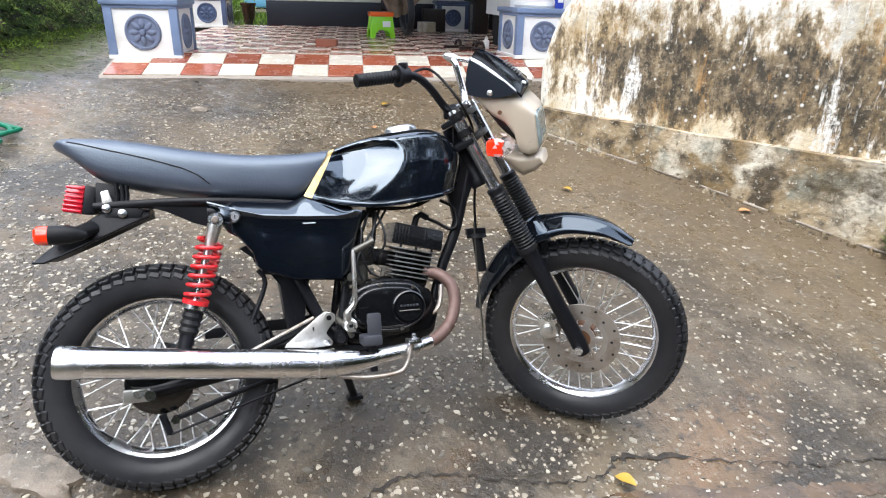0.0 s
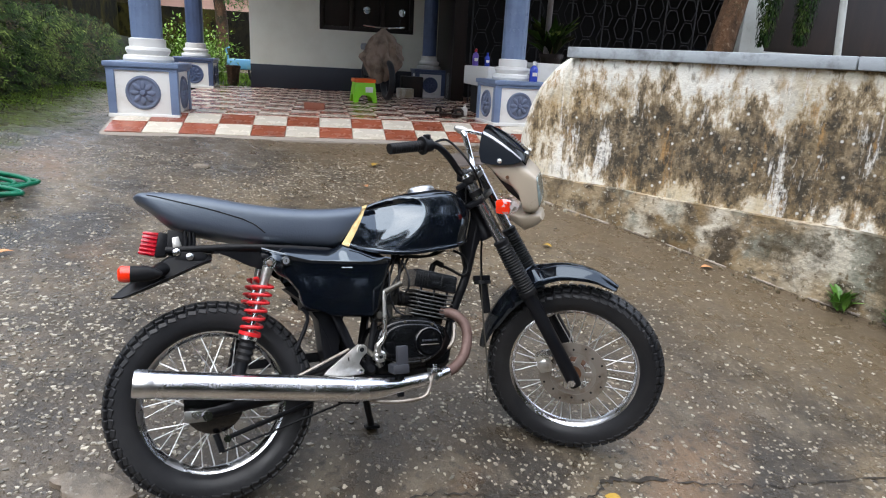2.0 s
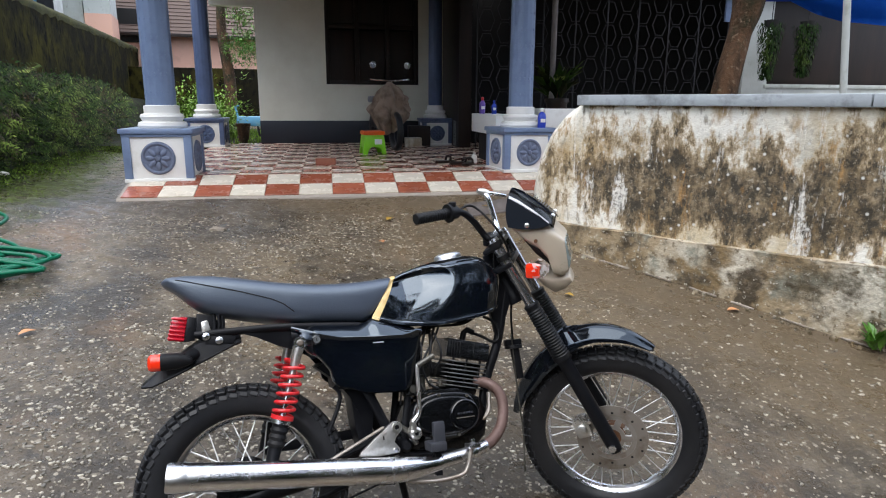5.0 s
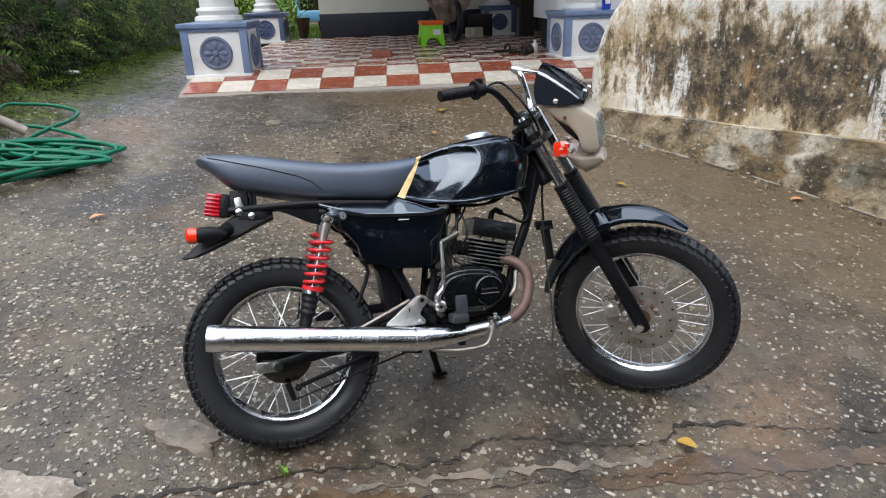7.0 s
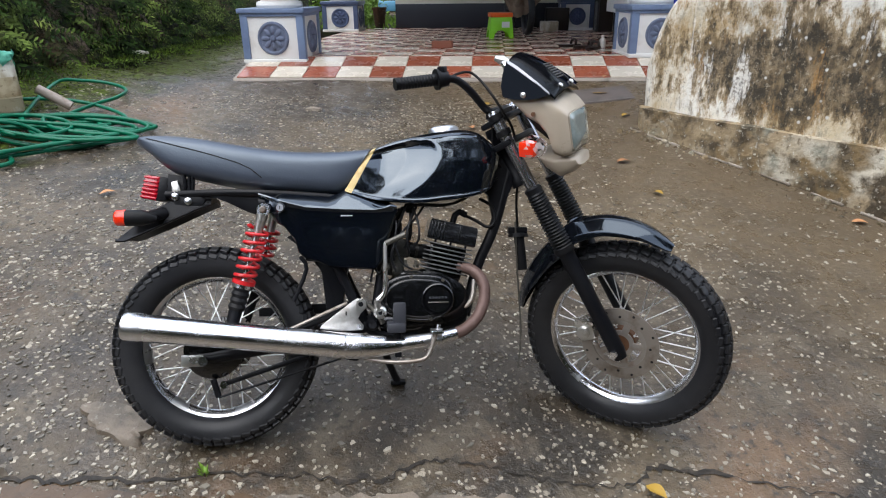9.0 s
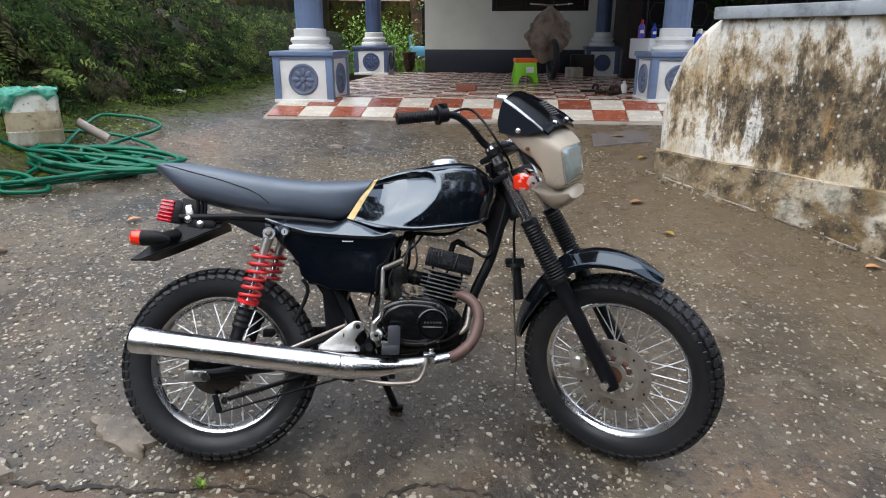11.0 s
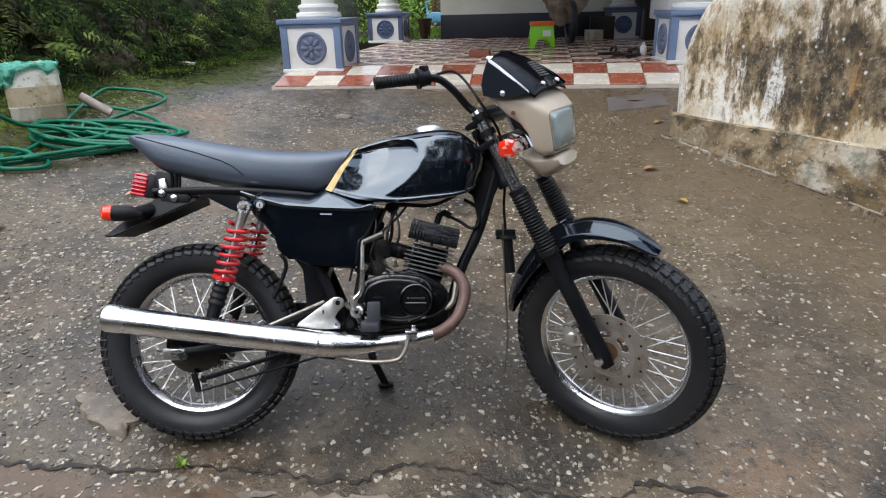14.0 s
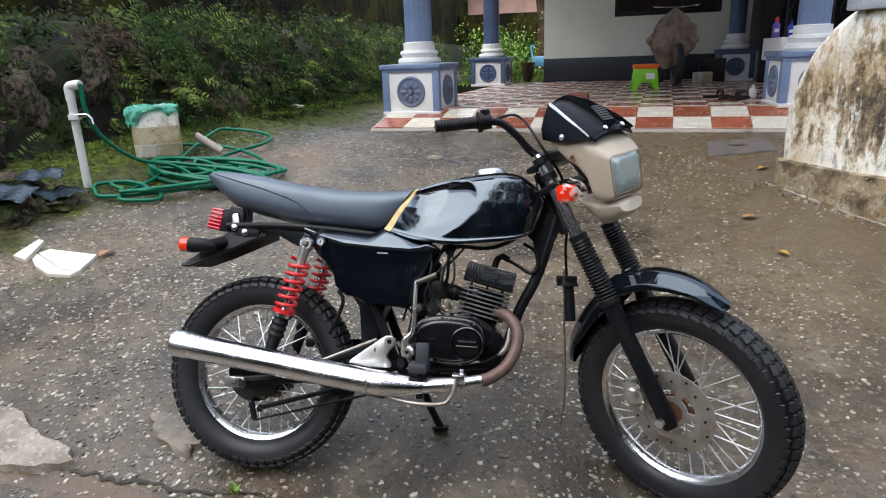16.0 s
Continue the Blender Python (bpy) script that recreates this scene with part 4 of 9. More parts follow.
def house_box(name, u0, u1, v0, v1, z0, z1, material, label, category, bevel=0.004, kind="structure"):
    ob = link(name, box(u1 - u0, v1 - v0, z1 - z0, ((u0 + u1) / 2, (v0 + v1) / 2, (z0 + z1) / 2), bevel), material)
    ob.matrix_basis = PORCH
    return tagged(ob, label, category, kind=kind)


def build_house():
    # front wall with a window opening
    w0, w1, s0, s1 = 0.29, 1.87, 1.69, 3.22
    hw = thing("wall_porch", "cream painted house wall behind the porch", "house wall", PORCH, kind="structure")
    for a, b, c, d in ((-0.84, w0, 0.6, 3.6), (w1, 2.55, 0.6, 3.6), (w0, w1, 0.6, s0), (w0, w1, s1, 3.6)):
        part("wall_panel", box(b - a, 0.22, d - c, ((a + b) / 2, 9.73, (c + d) / 2)), M_CREAM, hw)
    part("wall_panel", box(0.7, 0.22, 0.68, (-1.19, 9.73, 3.26)), M_CREAM, hw)
    part("skirting", box(3.39, 0.02, 0.38, (0.855, 9.612, 0.89), 0.003), M_NAVY, hw, "dark blue painted skirting band")
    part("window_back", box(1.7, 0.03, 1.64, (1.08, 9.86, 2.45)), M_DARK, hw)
    win = thing("window_1", "dark wooden shuttered window in the cream wall", "window", PORCH, kind="structure")
    for x in (w0 + 0.035, (w0 + w1) / 2 - 0.26, (w0 + w1) / 2 + 0.26, w1 - 0.035):
        part("window_frame", box(0.07, 0.1, s1 - s0, (x, 9.68, (s0 + s1) / 2), 0.005), M_WOOD, win)
    for z in (s0 + 0.035, s1 - 0.035, s0 + 0.95):
        part("window_frame", box(w1 - w0 - 0.14, 0.09, 0.07, ((w0 + w1) / 2, 9.685, z), 0.005), M_WOOD, win)
    for k in range(3):
        x = w0 + 0.28 + k * 0.51
        part("pane", box(0.44, 0.02, 0.82, (x, 9.72, s0 + 0.48), 0.003), M_WOOD, win)
        part("pane", box(0.44, 0.02, 0.46, (x, 9.72, s1 - 0.3), 0.003), M_WOOD, win)
    house_box("wall_side", -0.84, -0.62, 9.84, 16, 0.4, 3.6, M_CREAM, "cream painted side wall of the house", "house wall")
    house_box("wall_back_recess", 2.1, 2.32, 9.84, 11, 0.5, 3.6, M_CREAM, "cream painted recess wall of the porch", "house wall")
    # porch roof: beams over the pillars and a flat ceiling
    # ceiling and fascia reach forward out of view to keep skylight off the porch
    house_box("ceiling", -1.75, 3.2, 3.3, 9.62, 3.5, 3.66, M_CEIL, "plastered porch ceiling, coloured darker for shade", "ceiling")
    house_box("beam", -1.72, 2.75, 4.62, 4.98, 3.15, 3.5, M_CEIL, "plastered beam over the porch front, coloured darker for shade", "beam")
    house_box("beam", -1.68, -1.32, 4.98, 9.62, 3.18, 3.5, M_CEIL, "plastered beam over the porch side, coloured darker for shade", "beam")
    house_box("beam", 1.9, 2.25, 4.98, 9.62, 3.2, 3.5, M_CEIL, "plastered beam over the porch side, coloured darker for shade", "beam")
    house_box("trim_band", -1.32, 1.9, 9.5, 9.61, 3.3, 3.46, M_NAVY, "dark blue band under the porch ceiling", "trim")
    house_box("trim_line", -1.32, 1.9, 9.47, 9.50, 3.36, 3.4, M_BLUE, "blue moulding on the dark band", "trim")
    house_box("ceiling_lamp_base", 0.3, 0.75, 6.5, 6.6, 3.46, 3.5, M_DARK, "dark unlit tube lamp on the porch ceiling", "lamp", kind="")
    house_box("porch_fascia", -1.95, 3.3, 3.15, 3.3, 3.42, 3.85, M_WHITE, "unseen white roof edge, set forward to shade the porch", "fascia")


build_house()


# ---- retaining wall ----
WALL = Matrix.Translation((2.30, 2.70, 0)) @ Matrix.Rotation(math.atan2(-0.87, 0.49), 4, "Z")  # x along the wall, y behind it


def build_wall():
    rng = random.Random(6)
    outline = [(0, 0.48), (-0.01, 0.75), (0.04, 0.95), (0.13, 1.16), (0.25, 1.3), (0.36, 1.37)]

    def left(z):
        return float(np.interp(z, [p[1] for p in outline], [p[0] for p in outline]))
    wall = thing("retaining_wall", "stained whitewashed retaining wall with grey coping", "wall", WALL, kind="structure")
    bm = bmesh.new()
    zs = [0.48 + 0.05 * i for i in range(18)] + [1.37]
    cols = 130
    front = []
    for z in zs:
        row = []
        for k in range(cols + 1):
            s = left(z) + (7.2 - left(z)) * (k / cols) ** 1.25
            d = 0.014 * noise.noise((s * 1.6, z * 1.6, 1)) + 0.006 * noise.noise((s * 7, z * 7, 4))
            edge = 0.09 * math.exp(-(s - left(z)) / 0.08)
            row.append(bm.verts.new((s, d + edge, z)))
        front.append(row)
    back = [[bm.verts.new((left(z), 0.45, z)), bm.verts.new((7.2, 0.45, z))] for z in zs]
    for a, b in zip(front, front[1:]):
        for k in range(cols):
            bm.faces.new((a[k], a[k + 1], b[k + 1], b[k]))
    for (a, b), (f, g) in zip(zip(back, back[1:]), zip(front, front[1:])):
        bm.faces.new((a[0], f[0], g[0], b[0]))
        bm.faces.new((a[0], b[0], b[1], a[1]))
    bm.faces.new(front[-1] + [back[-1][1], back[-1][0]])
    part("wall_face", bm, M_WALLSTAIN, wall, "limewashed plaster stained black and ochre", 60)
    bm = bmesh.new()
    rows = []
    for z in [-0.5, -0.2] + [0.0 + 0.05 * i for i in range(11)]:
        row = []
        for k in range(cols + 1):
            s = -0.03 + 7.2 * (k / cols) ** 1.25
            d = -0.035 + 0.02 * noise.noise((s * 2.4, z * 2.4, 8)) + 0.01 * noise.noise((s * 9, z * 9, 2)) + 0.07 * math.exp(-s / 0.06) - 0.03 * max(0, 0.25 - z)
            row.append(bm.verts.new((s, d, z + (0.012 * noise.noise((s * 2, 0, 5)) if z > 0.45 else 0))))
        rows.append(row)
    top = [bm.verts.new((v.co.x, 0.03, v.co.z + 0.012)) for v in rows[-1]]
    for a, b in list(zip(rows, rows[1:])) + [(rows[-1], top)]:
        for k in range(cols):
            bm.faces.new((a[k], a[k + 1], b[k + 1], b[k]))
    e0 = [bm.verts.new((r[0].co.x, 0.4, r[0].co.z)) for r in rows]
    for (a, b), (r, q) in zip(zip(e0, e0[1:]), zip(rows, rows[1:])):
        bm.faces.new((a, b, q[0], r[0]))
    part("footing", bm, M_FOOTING, wall, "damp plastered stone footing with a ledge", 60)
    x, i = 0.40, 0
    while x < 7.0:
        n = rng.uniform(1.3, 1.9)
        part("coping_slab", box(n - 0.006, 0.56, 0.072, (x + n / 2, 0.235, 1.408), 0.01), M_COPING, wall)
        x += n
    s = 0.02
    while s < 3.9:
        line = []
        for i in range(rng.randint(3, 9)):
            d = -0.06 + 0.02 * noise.noise((s * 2.4, 0.3, 8)) - 0.008 * noise.noise((s * 9, 0, 3))
            q = WALL @ Vector((s, d, 0))
            line.append((s, d, ground_z(q.x, q.y) + 0.002))
            s += 0.045
        part("mortar_lip", tube(line, [0.009 * (0.8 + 0.9 * noise.noise((p[0] * 14, 0, 1))) for p in line], 7), M_PATCH, wall, "crumbling mortar lip")
        s += rng.uniform(0.0, 0.1)
    # crumbs of mortar along the foot
    V, F = [], []
    for i in range(170):
        s = 4.5 * rng.random() ** 1.2
        q = WALL @ Vector((s, -0.07 - abs(rng.gauss(0, 0.05)), 0))
        r = 0.004 + 0.02 * rng.random() ** 3
        z = ground_z(q.x, q.y)
        b0, n = len(V), 5
        for h, w in ((-0.008, 1.1), (r * 0.5, 0.9), (r * 0.9, 0.45)):
            for k in range(n):
                a = 2 * math.pi * k / n + i
                V.append((q.x + r * w * math.cos(a) * (0.7 + 0.5 * ((k + i) % 3) / 2), q.y + r * w * math.sin(a), z + h))
        for k in range(n):
            for lv in (0, n):
                F.append((b0 + lv + k, b0 + lv + (k + 1) % n, b0 + lv + n + (k + 1) % n, b0 + lv + n + k))
        F.append(tuple(range(b0 + 2 * n, b0 + 3 * n)))
    me = bpy.data.meshes.new("mortar_crumbs")
    me.from_pydata(V, [], F)
    me.materials.append(M_FOOTING)
    tagged(new("mortar_crumbs", me), "pale crumbs of mortar along the foot of the wall", "rubble", kind="stuff")


build_wall()


# ---- motorcycle: x forward, y to its left, z up, rear axle over the origin ----
def build_bike():
    global XF
    lean = Matrix.Rotation(radians(1.1), 4, "Z") @ Matrix.Rotation(radians(2.4), 4, "Y") @ Matrix.Rotation(radians(-20), 4, "X")
    hub = Vector((0, 0, 0.305))
    place = Matrix.Translation(hub + Vector((0.0166, -0.0315, 0.0187)) - lean @ hub) @ lean
    bike = thing("motorcycle", "black motorcycle with chrome exhaust and beige fairing on its side stand", "motorcycle", place)
    frame_set = Matrix.Translation((-0.0188, 0, -0.0255)) @ Matrix.Diagonal((1.017, 0.78, 1.009, 1))  # where the frame sits between the wheels

    # -- wheels --
    def wheel(name, R, wide, parent_m, disc, rr):
        """A spoked wheel about the y axis, with its centre at parent_m."""
        global XF
        XF = parent_m
        rim = part(name, lathe([(rr - 0.012, -0.022), (rr - 0.003, -0.0245), (rr, -0.023), (rr - 0.003, -0.019), (rr - 0.012, -0.015), (rr - 0.019, -0.008), (rr - 0.021, 0), (rr - 0.019, 0.008), (rr - 0.012, 0.015), (rr - 0.003, 0.019), (rr, 0.023), (rr - 0.003, 0.0245),
                               (rr - 0.012, 0.022), (rr - 0.024, 0.01), (rr - 0.026, 0), (rr - 0.024, -0.01)], 72, AX_Y, closed=True), B_CHROME, bike, "chrome spoked wheel with a black tyre")
        h = R - rr + 0.008
        w = wide / 2
        b0 = rr - 0.006
        prof = [(rr - 0.008, -0.024), (b0 + 0.12 * h, -w * 0.8), (b0 + 0.4 * h, -w * 0.99), (b0 + 0.62 * h, -w * 0.99), (R - 0.024, -w * 0.86), (R - 0.0115, -w * 0.55), (R - 0.0072, 0),
                (R - 0.0115, w * 0.55), (R - 0.024, w * 0.86), (b0 + 0.62 * h, w * 0.99), (b0 + 0.4 * h, w * 0.99), (b0 + 0.12 * h, w * 0.8), (rr - 0.008, 0.024)]
        part("tyre", lathe(prof, 96, AX_Y, closed=True), B_TYRE, rim, "black rubber tyre")
        bm = bmesh.new()
        n = 60
        for k in range(n):
            for side in (-1, 1):
                a = 2 * math.pi * (k + (0.5 if side > 0 else 0)) / n
                turn = Matrix.Rotation(a, 4, "Y")
                for y, x, sy, sz, tilt in ((0.2, R - 0.0062, 0.37, 0.011, 5), (0.6, R - 0.0105, 0.4, 0.0115, 22), (0.93, R - 0.0265, 0.3, 0.007, 62)):
                    box(0.8 * 2 * math.pi * R / n, sy * w, sz, (0, 0, 0), 0.0022, turn @ Matrix.Translation((0, side * y * w, x)) @ Matrix.Rotation(radians(-side * tilt), 4, "X") @ Matrix.Rotation(radians(side * 14), 4, "Z"), bm, 1)
        part("tread", bm, B_TYRE, rim, "", 30)
        # hub
        if disc:
            prof = [(0, -0.06), (0.022, -0.06), (0.03, -0.05), (0.03, -0.042), (0.044, -0.04), (0.044, 0.03), (0.03, 0.035), (0.03, 0.05), (0, 0.05)]
            part("hub", lathe(prof, 32, AX_Y), B_BRONZE, rim, "bronze brown hub")
            bm = lathe([(0.082, 0.048), (0.119, 0.048), (0.119, 0.053), (0.082, 0.053)], 64, AX_Y, closed=True)
            part("brake_disc", bm, B_STEEL, rim, "worn grey brake disc")
            bm = lathe([(0.066, 0.0465), (0.084, 0.0465), (0.084, 0.0505), (0.066, 0.0505)], 48, AX_Y, closed=True)
            lathe([(0.03, 0.044), (0.044, 0.044), (0.044, 0.05), (0.03, 0.05)], 32, AX_Y, bm, closed=True)
            for k in range(5):
                box(0.021, 0.006, 0.034, (0, 0, 0), 0.002, Matrix.Rotation(radians(72 * k + 20), 4, "Y") @ Matrix.Translation((0, -0.048, 0.055)), bm)
            part("disc_carrier", bm, B_CARRIER, rim, "pale worn alloy disc carrier")
            ob = link("disc_hole", lathe([(0, 0.0), (0.0042, 0), (0.0042, 0.001), (0, 0.001)], 8), M_DARK)
            hole = ob.data
            bpy.data.objects.remove(ob)
            for k in range(16):
                shared("disc_hole", hole, rim, XF @ Matrix.Rotation(2 * math.pi * k / 16, 4, "Y") @ Matrix.Translation((0, -0.0532, 0.093 + 0.014 * (k % 2))) @ AX_Y)
        else:
            prof = [(0, -0.055), (0.03, -0.055), (0.075, -0.045), (0.082, -0.035), (0.082, -0.02), (0.062, -0.015), (0.062, 0.04), (0.08, 0.045), (0.08, 0.05), (0, 0.05)]
            part("hub", lathe(prof, 40, AX_Y), B_ENGINE, rim, "black drum brake hub")
            bm = lathe([(0, 0.055), (0.078, 0.055), (0.08, 0.07), (0.05, 0.085), (0, 0.088)], 40, AX_Y)
            part("brake_plate", bm, B_ENGINE, rim, "black drum brake plate")
            bm = bmesh.new()
            for k in range(34):
                box(0.011, 0.006, 0.008, (0, 0, 0), 0, Matrix.Rotation(2 * math.pi * k / 34, 4, "Y") @ Matrix.Translation((0, 0.062, 0.089)), bm)
            part("sprocket", merge(bm, lathe([(0.05, -0.065), (0.087, -0.065), (0.087, -0.06), (0.05, -0.06)], 34, AX_Y, closed=True)), B_STEEL, rim, "steel rear sprocket")
        # spokes
        sp = tube([(0, 0, 0), (0, 0, 1)], 0.0021, 6)
        ob = link("spoke", sp, B_SPOKE, 60)
        me = ob.data
        bpy.data.objects.remove(ob)
        r0 = 0.044 if disc else 0.07
        for k in range(36):
            side = -1 if k % 2 else 1
            cross = 0.42 if (k // 2) % 2 else -0.42
            a1 = 2 * math.pi * k / 36
            a0 = a1 + cross * (1.4 if disc else 1.0)
            p0 = Vector((r0 * math.sin(a0), side * (0.03 if disc else 0.036), r0 * math.cos(a0)))
            p1 = Vector(((rr - 0.022) * math.sin(a1), side * 0.003, (rr - 0.022) * math.cos(a1)))
            d = p1 - p0
            shared("spoke", me, rim, XF @ Matrix.Translation(p0) @ d.to_track_quat("Z", "Y").to_matrix().to_4x4() @ Matrix.Diagonal((1, 1, d.length, 1)))
        XF = frame_set
        return rim

    wheel("rear_wheel", 0.289, 0.1, Matrix.Translation(hub), False, 0.211)

    # -- frame --
    for y in (-0.1, 0.1):
        part("frame_tube", tube([(-0.10, y * 0.75, 0.76), (0.1, y, 0.765), (0.3, y, 0.755), (0.46, y * 0.8, 0.745), (0.62, y * 0.35, 0.80), (0.84, 0, 0.88)], 0.0095, 10, curve=5), B_FRAME, bike)
        part("frame_tube", tube([(0.26, y, 0.75), (0.34, y * 0.95, 0.6), (0.43, y * 0.9, 0.40)], 0.014, 10, curve=5), B_FRAME, bike)
        part("frame_tube", tube([(0.43, y * 0.9, 0.40), (0.47, y * 0.9, 0.36), (0.61, y * 0.7, 0.35), (0.70, y * 0.5, 0.375), (0.745, y * 0.3, 0.46)], 0.0115, 10, curve=5), B_FRAME, bike)
        part("frame_tube", tube([(0.26, y, 0.745), (0.15, y * 1.05, 0.735)], 0.013, 10), B_FRAME, bike)
        part("swing_arm", tube([(0.44, y * 0.9, 0.385), (0.25, y * 1.05, 0.345), (-0.02, y * 1.05, 0.305)], 0.017, 12, curve=4), B_FRAME, bike)
        part("frame_brace", tube([(0.52, y * 0.7, 0.72), (0.49, y * 0.8, 0.58), (0.46, y * 0.85, 0.4)], 0.011, 10, curve=4), B_FRAME, bike)
    part("down_tube", tube([(0.872, 0, 0.86), (0.822, 0, 0.67), (0.768, 0, 0.545), (0.73, 0, 0.40)], 0.0155, 14, curve=5), B_FRAME, bike)
    part("head_gusset", prism([(0.9, 0.9), (0.88, 0.80), (0.82, 0.66), (0.80, 0.76), (0.74, 0.80), (0.8, 0.86)], -0.014, 0.014, 0.004), B_FRAME, bike)
    XF = frame_set @ Matrix.Translation((0.862, 0, 0.88)) @ Matrix.Rotation(radians(-27), 4, "Y")
    part("steering_head", lathe([(0, -0.1), (0.03, -0.1), (0.033, -0.08), (0.026, -0.07), (0.026, 0.06), (0.033, 0.07), (0.03, 0.09), (0, 0.09)], 24), B_FRAME, bike)
    XF = frame_set
    part("mud_flap", loft([[(x, -0.065, z), (x, 0.065, z), (x + 0.022, 0.06, z + 0.01), (x + 0.022, -0.06, z + 0.01)] for x, z in ((0.22, 0.64), (0.27, 0.60), (0.312, 0.545), (0.342, 0.48), (0.355, 0.41), (0.352, 0.36))]), B_FRAME, bike, "black inner mud flap")
    part("axle", tube([(0, -0.135, 0.305), (0, 0.13, 0.305)], 0.008, 10), B_CHROME, bike)
    part("axle_nut", lathe([(0, 0), (0.014, 0), (0.014, 0.013), (0, 0.013)], 6, Matrix.Translation((0, -0.126, 0.305)) @ AX_Y), B_CHROME, bike)
    part("chain_adjuster", box(0.06, 0.012, 0.032, (-0.03, -0.118, 0.305), 0.004), B_ALU, bike)
    part("brake_arm", tube([(0.02, -0.105, 0.25), (0.035, -0.11, 0.2)], 0.009, 8), B_FRAME, bike)
    part("brake_rod", tube([(0.035, -0.113, 0.2), (0.2, -0.12, 0.25), (0.5, -0.13, 0.34)], 0.0035, 6), B_FRAME, bike)
    part("torque_arm", tube([(0.05, -0.1, 0.235), (0.28, -0.112, 0.31)], 0.007, 8), B_FRAME, bike)
    part("bolt", lathe([(0, 0), (0.011, 0), (0.011, 0.01), (0, 0.01)], 6, Matrix.Translation((0.05, -0.108, 0.235)) @ AX_Y), B_CHROME, bike)
    part("chain_guard", prism([(0.12, 0.425), (0.2, 0.43), (0.4, 0.44), (0.4, 0.41), (0.2, 0.4), (0.12, 0.4)], 0.085, 0.1, 0.003), B_FRAME, bike)

    # -- shocks --
    XF = Matrix()
    for y in (-0.112, 0.112):
        top, bot = Vector((0.152, y, 0.697)), Vector((0.045, y, 0.326))
        d = (bot - top).normalized()
        sh = part("shock_absorber", tube([top, top + d * 0.34], 0.0095, 10), B_CHROME, bike, "shock absorber with a red coil spring")
        part("eye", lathe([(0.008, -0.014), (0.0175, -0.014), (0.0175, 0.014), (0.008, 0.014)], 20, Matrix.Translation(top) @ AX_Y, closed=True), B_CHROME, sh)
        part("cap_nut", lathe([(0, -0.02), (0.0095, -0.02), (0.0095, 0.02), (0.006, 0.024), (0, 0.024)], 8, Matrix.Translation(top) @ AX_Y), B_STEEL, sh)
        part("neck", tube([top + d * 0.012, top + d * 0.065], [0.016, 0.012], 12), B_ALU, sh)
        side = d.orthogonal().normalized()
        nrm = d.cross(side)
        turns, steps = 6.6, 150
        pts = []
        for i in range(steps + 1):
            a = 2 * math.pi * turns * i / steps
            pts.append(top + d * (0.05 + 0.152 * i / steps) + 0.0275 * (math.cos(a) * side + math.sin(a) * nrm))
        part("spring", tube(pts, 0.005, 8), B_SPRING, sh, "glossy red coil spring", 60)
        part("spring_seat", tube([top + d * 0.2, top + d * 0.211], 0.031, 20), B_SPRING, sh)
        part("collar", tube([top + d * 0.211, top + d * 0.222], 0.0285, 20), B_CHROME, sh)
        prof = [(0.0245 - 0.004 * (i % 2), 0.222 + 0.009 * i) for i in range(8)]
        part("damper_boot", loft([[top + d * h + r * (math.cos(2 * math.pi * k / 20) * side + math.sin(2 * math.pi * k / 20) * nrm) for k in range(20)] for r, h in prof]), B_RUBBER, sh)
        part("damper_body", tube([top + d * 0.285, bot], [0.0185, 0.015], 14), B_FRAME, sh)

    # -- exhaust --
    my = -0.175
    ex = part("exhaust", tube([(-0.196, my, 0.3955), (-0.193, my, 0.395), (-0.16, my, 0.391), (0.0, my, 0.3715), (0.2, my, 0.3475), (0.376, my, 0.3265)], [0.030, 0.0362, 0.0362, 0.0358, 0.0352, 0.035], 40), B_CHROME, bike, "chrome silencer with a rusty header pipe", 50)
    tilt = Matrix.Translation((-0.196, my, 0.3955)) @ Matrix.Rotation(radians(97), 4, "Y")
    part("end_ring", lathe([(0.0365, 0.048), (0.0375, 0.04), (0.0378, 0.008), (0.034, -0.001), (0.028, 0.003), (0.025, 0.02)], 40, tilt), B_CHROME, ex)
    part("seam_ring", tube([(0.372, my + 0.0355 * math.cos(a), 0.327 + 0.0355 * math.sin(a)) for a in np.linspace(0, 2 * math.pi, 40, endpoint=False)], 0.0022, 6, closed=True), B_CHROME, ex)
    part("silencer_cone", tube([(0.374, my, 0.327), (0.41, my, 0.325), (0.455, my + 0.002, 0.3235), (0.495, my + 0.004, 0.324), (0.52, my + 0.006, 0.325)], [0.035, 0.0345, 0.030, 0.0255, 0.0235], 30, curve=4), B_CHROME, ex, "dented chrome cone")
    part("link_pipe", tube([(0.50, my + 0.005, 0.324), (0.56, my + 0.007, 0.330), (0.62, my + 0.012, 0.337), (0.674, my + 0.025, 0.3475)], [0.0205, 0.0205, 0.0195, 0.0187], 24, curve=4), B_CHROME, ex)
    part("header_pipe", tube([(0.655, -0.154, 0.343), (0.70, -0.141, 0.357), (0.742, -0.123, 0.391), (0.764, -0.106, 0.44), (0.763, -0.092, 0.485), (0.738, -0.072, 0.517), (0.70, -0.045, 0.53)], 0.0168, 22, curve=6), B_RUST, ex, "rusty brown header pipe")
    part("pipe_clamp", tube([(0.616, -0.1635, 0.3365), (0.632, -0.161, 0.339)], 0.0235, 22), B_CHROME, ex)
    part("clamp_lug", box(0.012, 0.012, 0.026, (0.624, -0.172, 0.365), 0.002), B_CHROME, ex)
    part("clamp_bracket", prism([(0.40, 0.27), (0.43, 0.30), (0.42, 0.32), (0.34, 0.30), (0.34, 0.28)], -0.11, -0.1, 0.003), B_FRAME, ex)
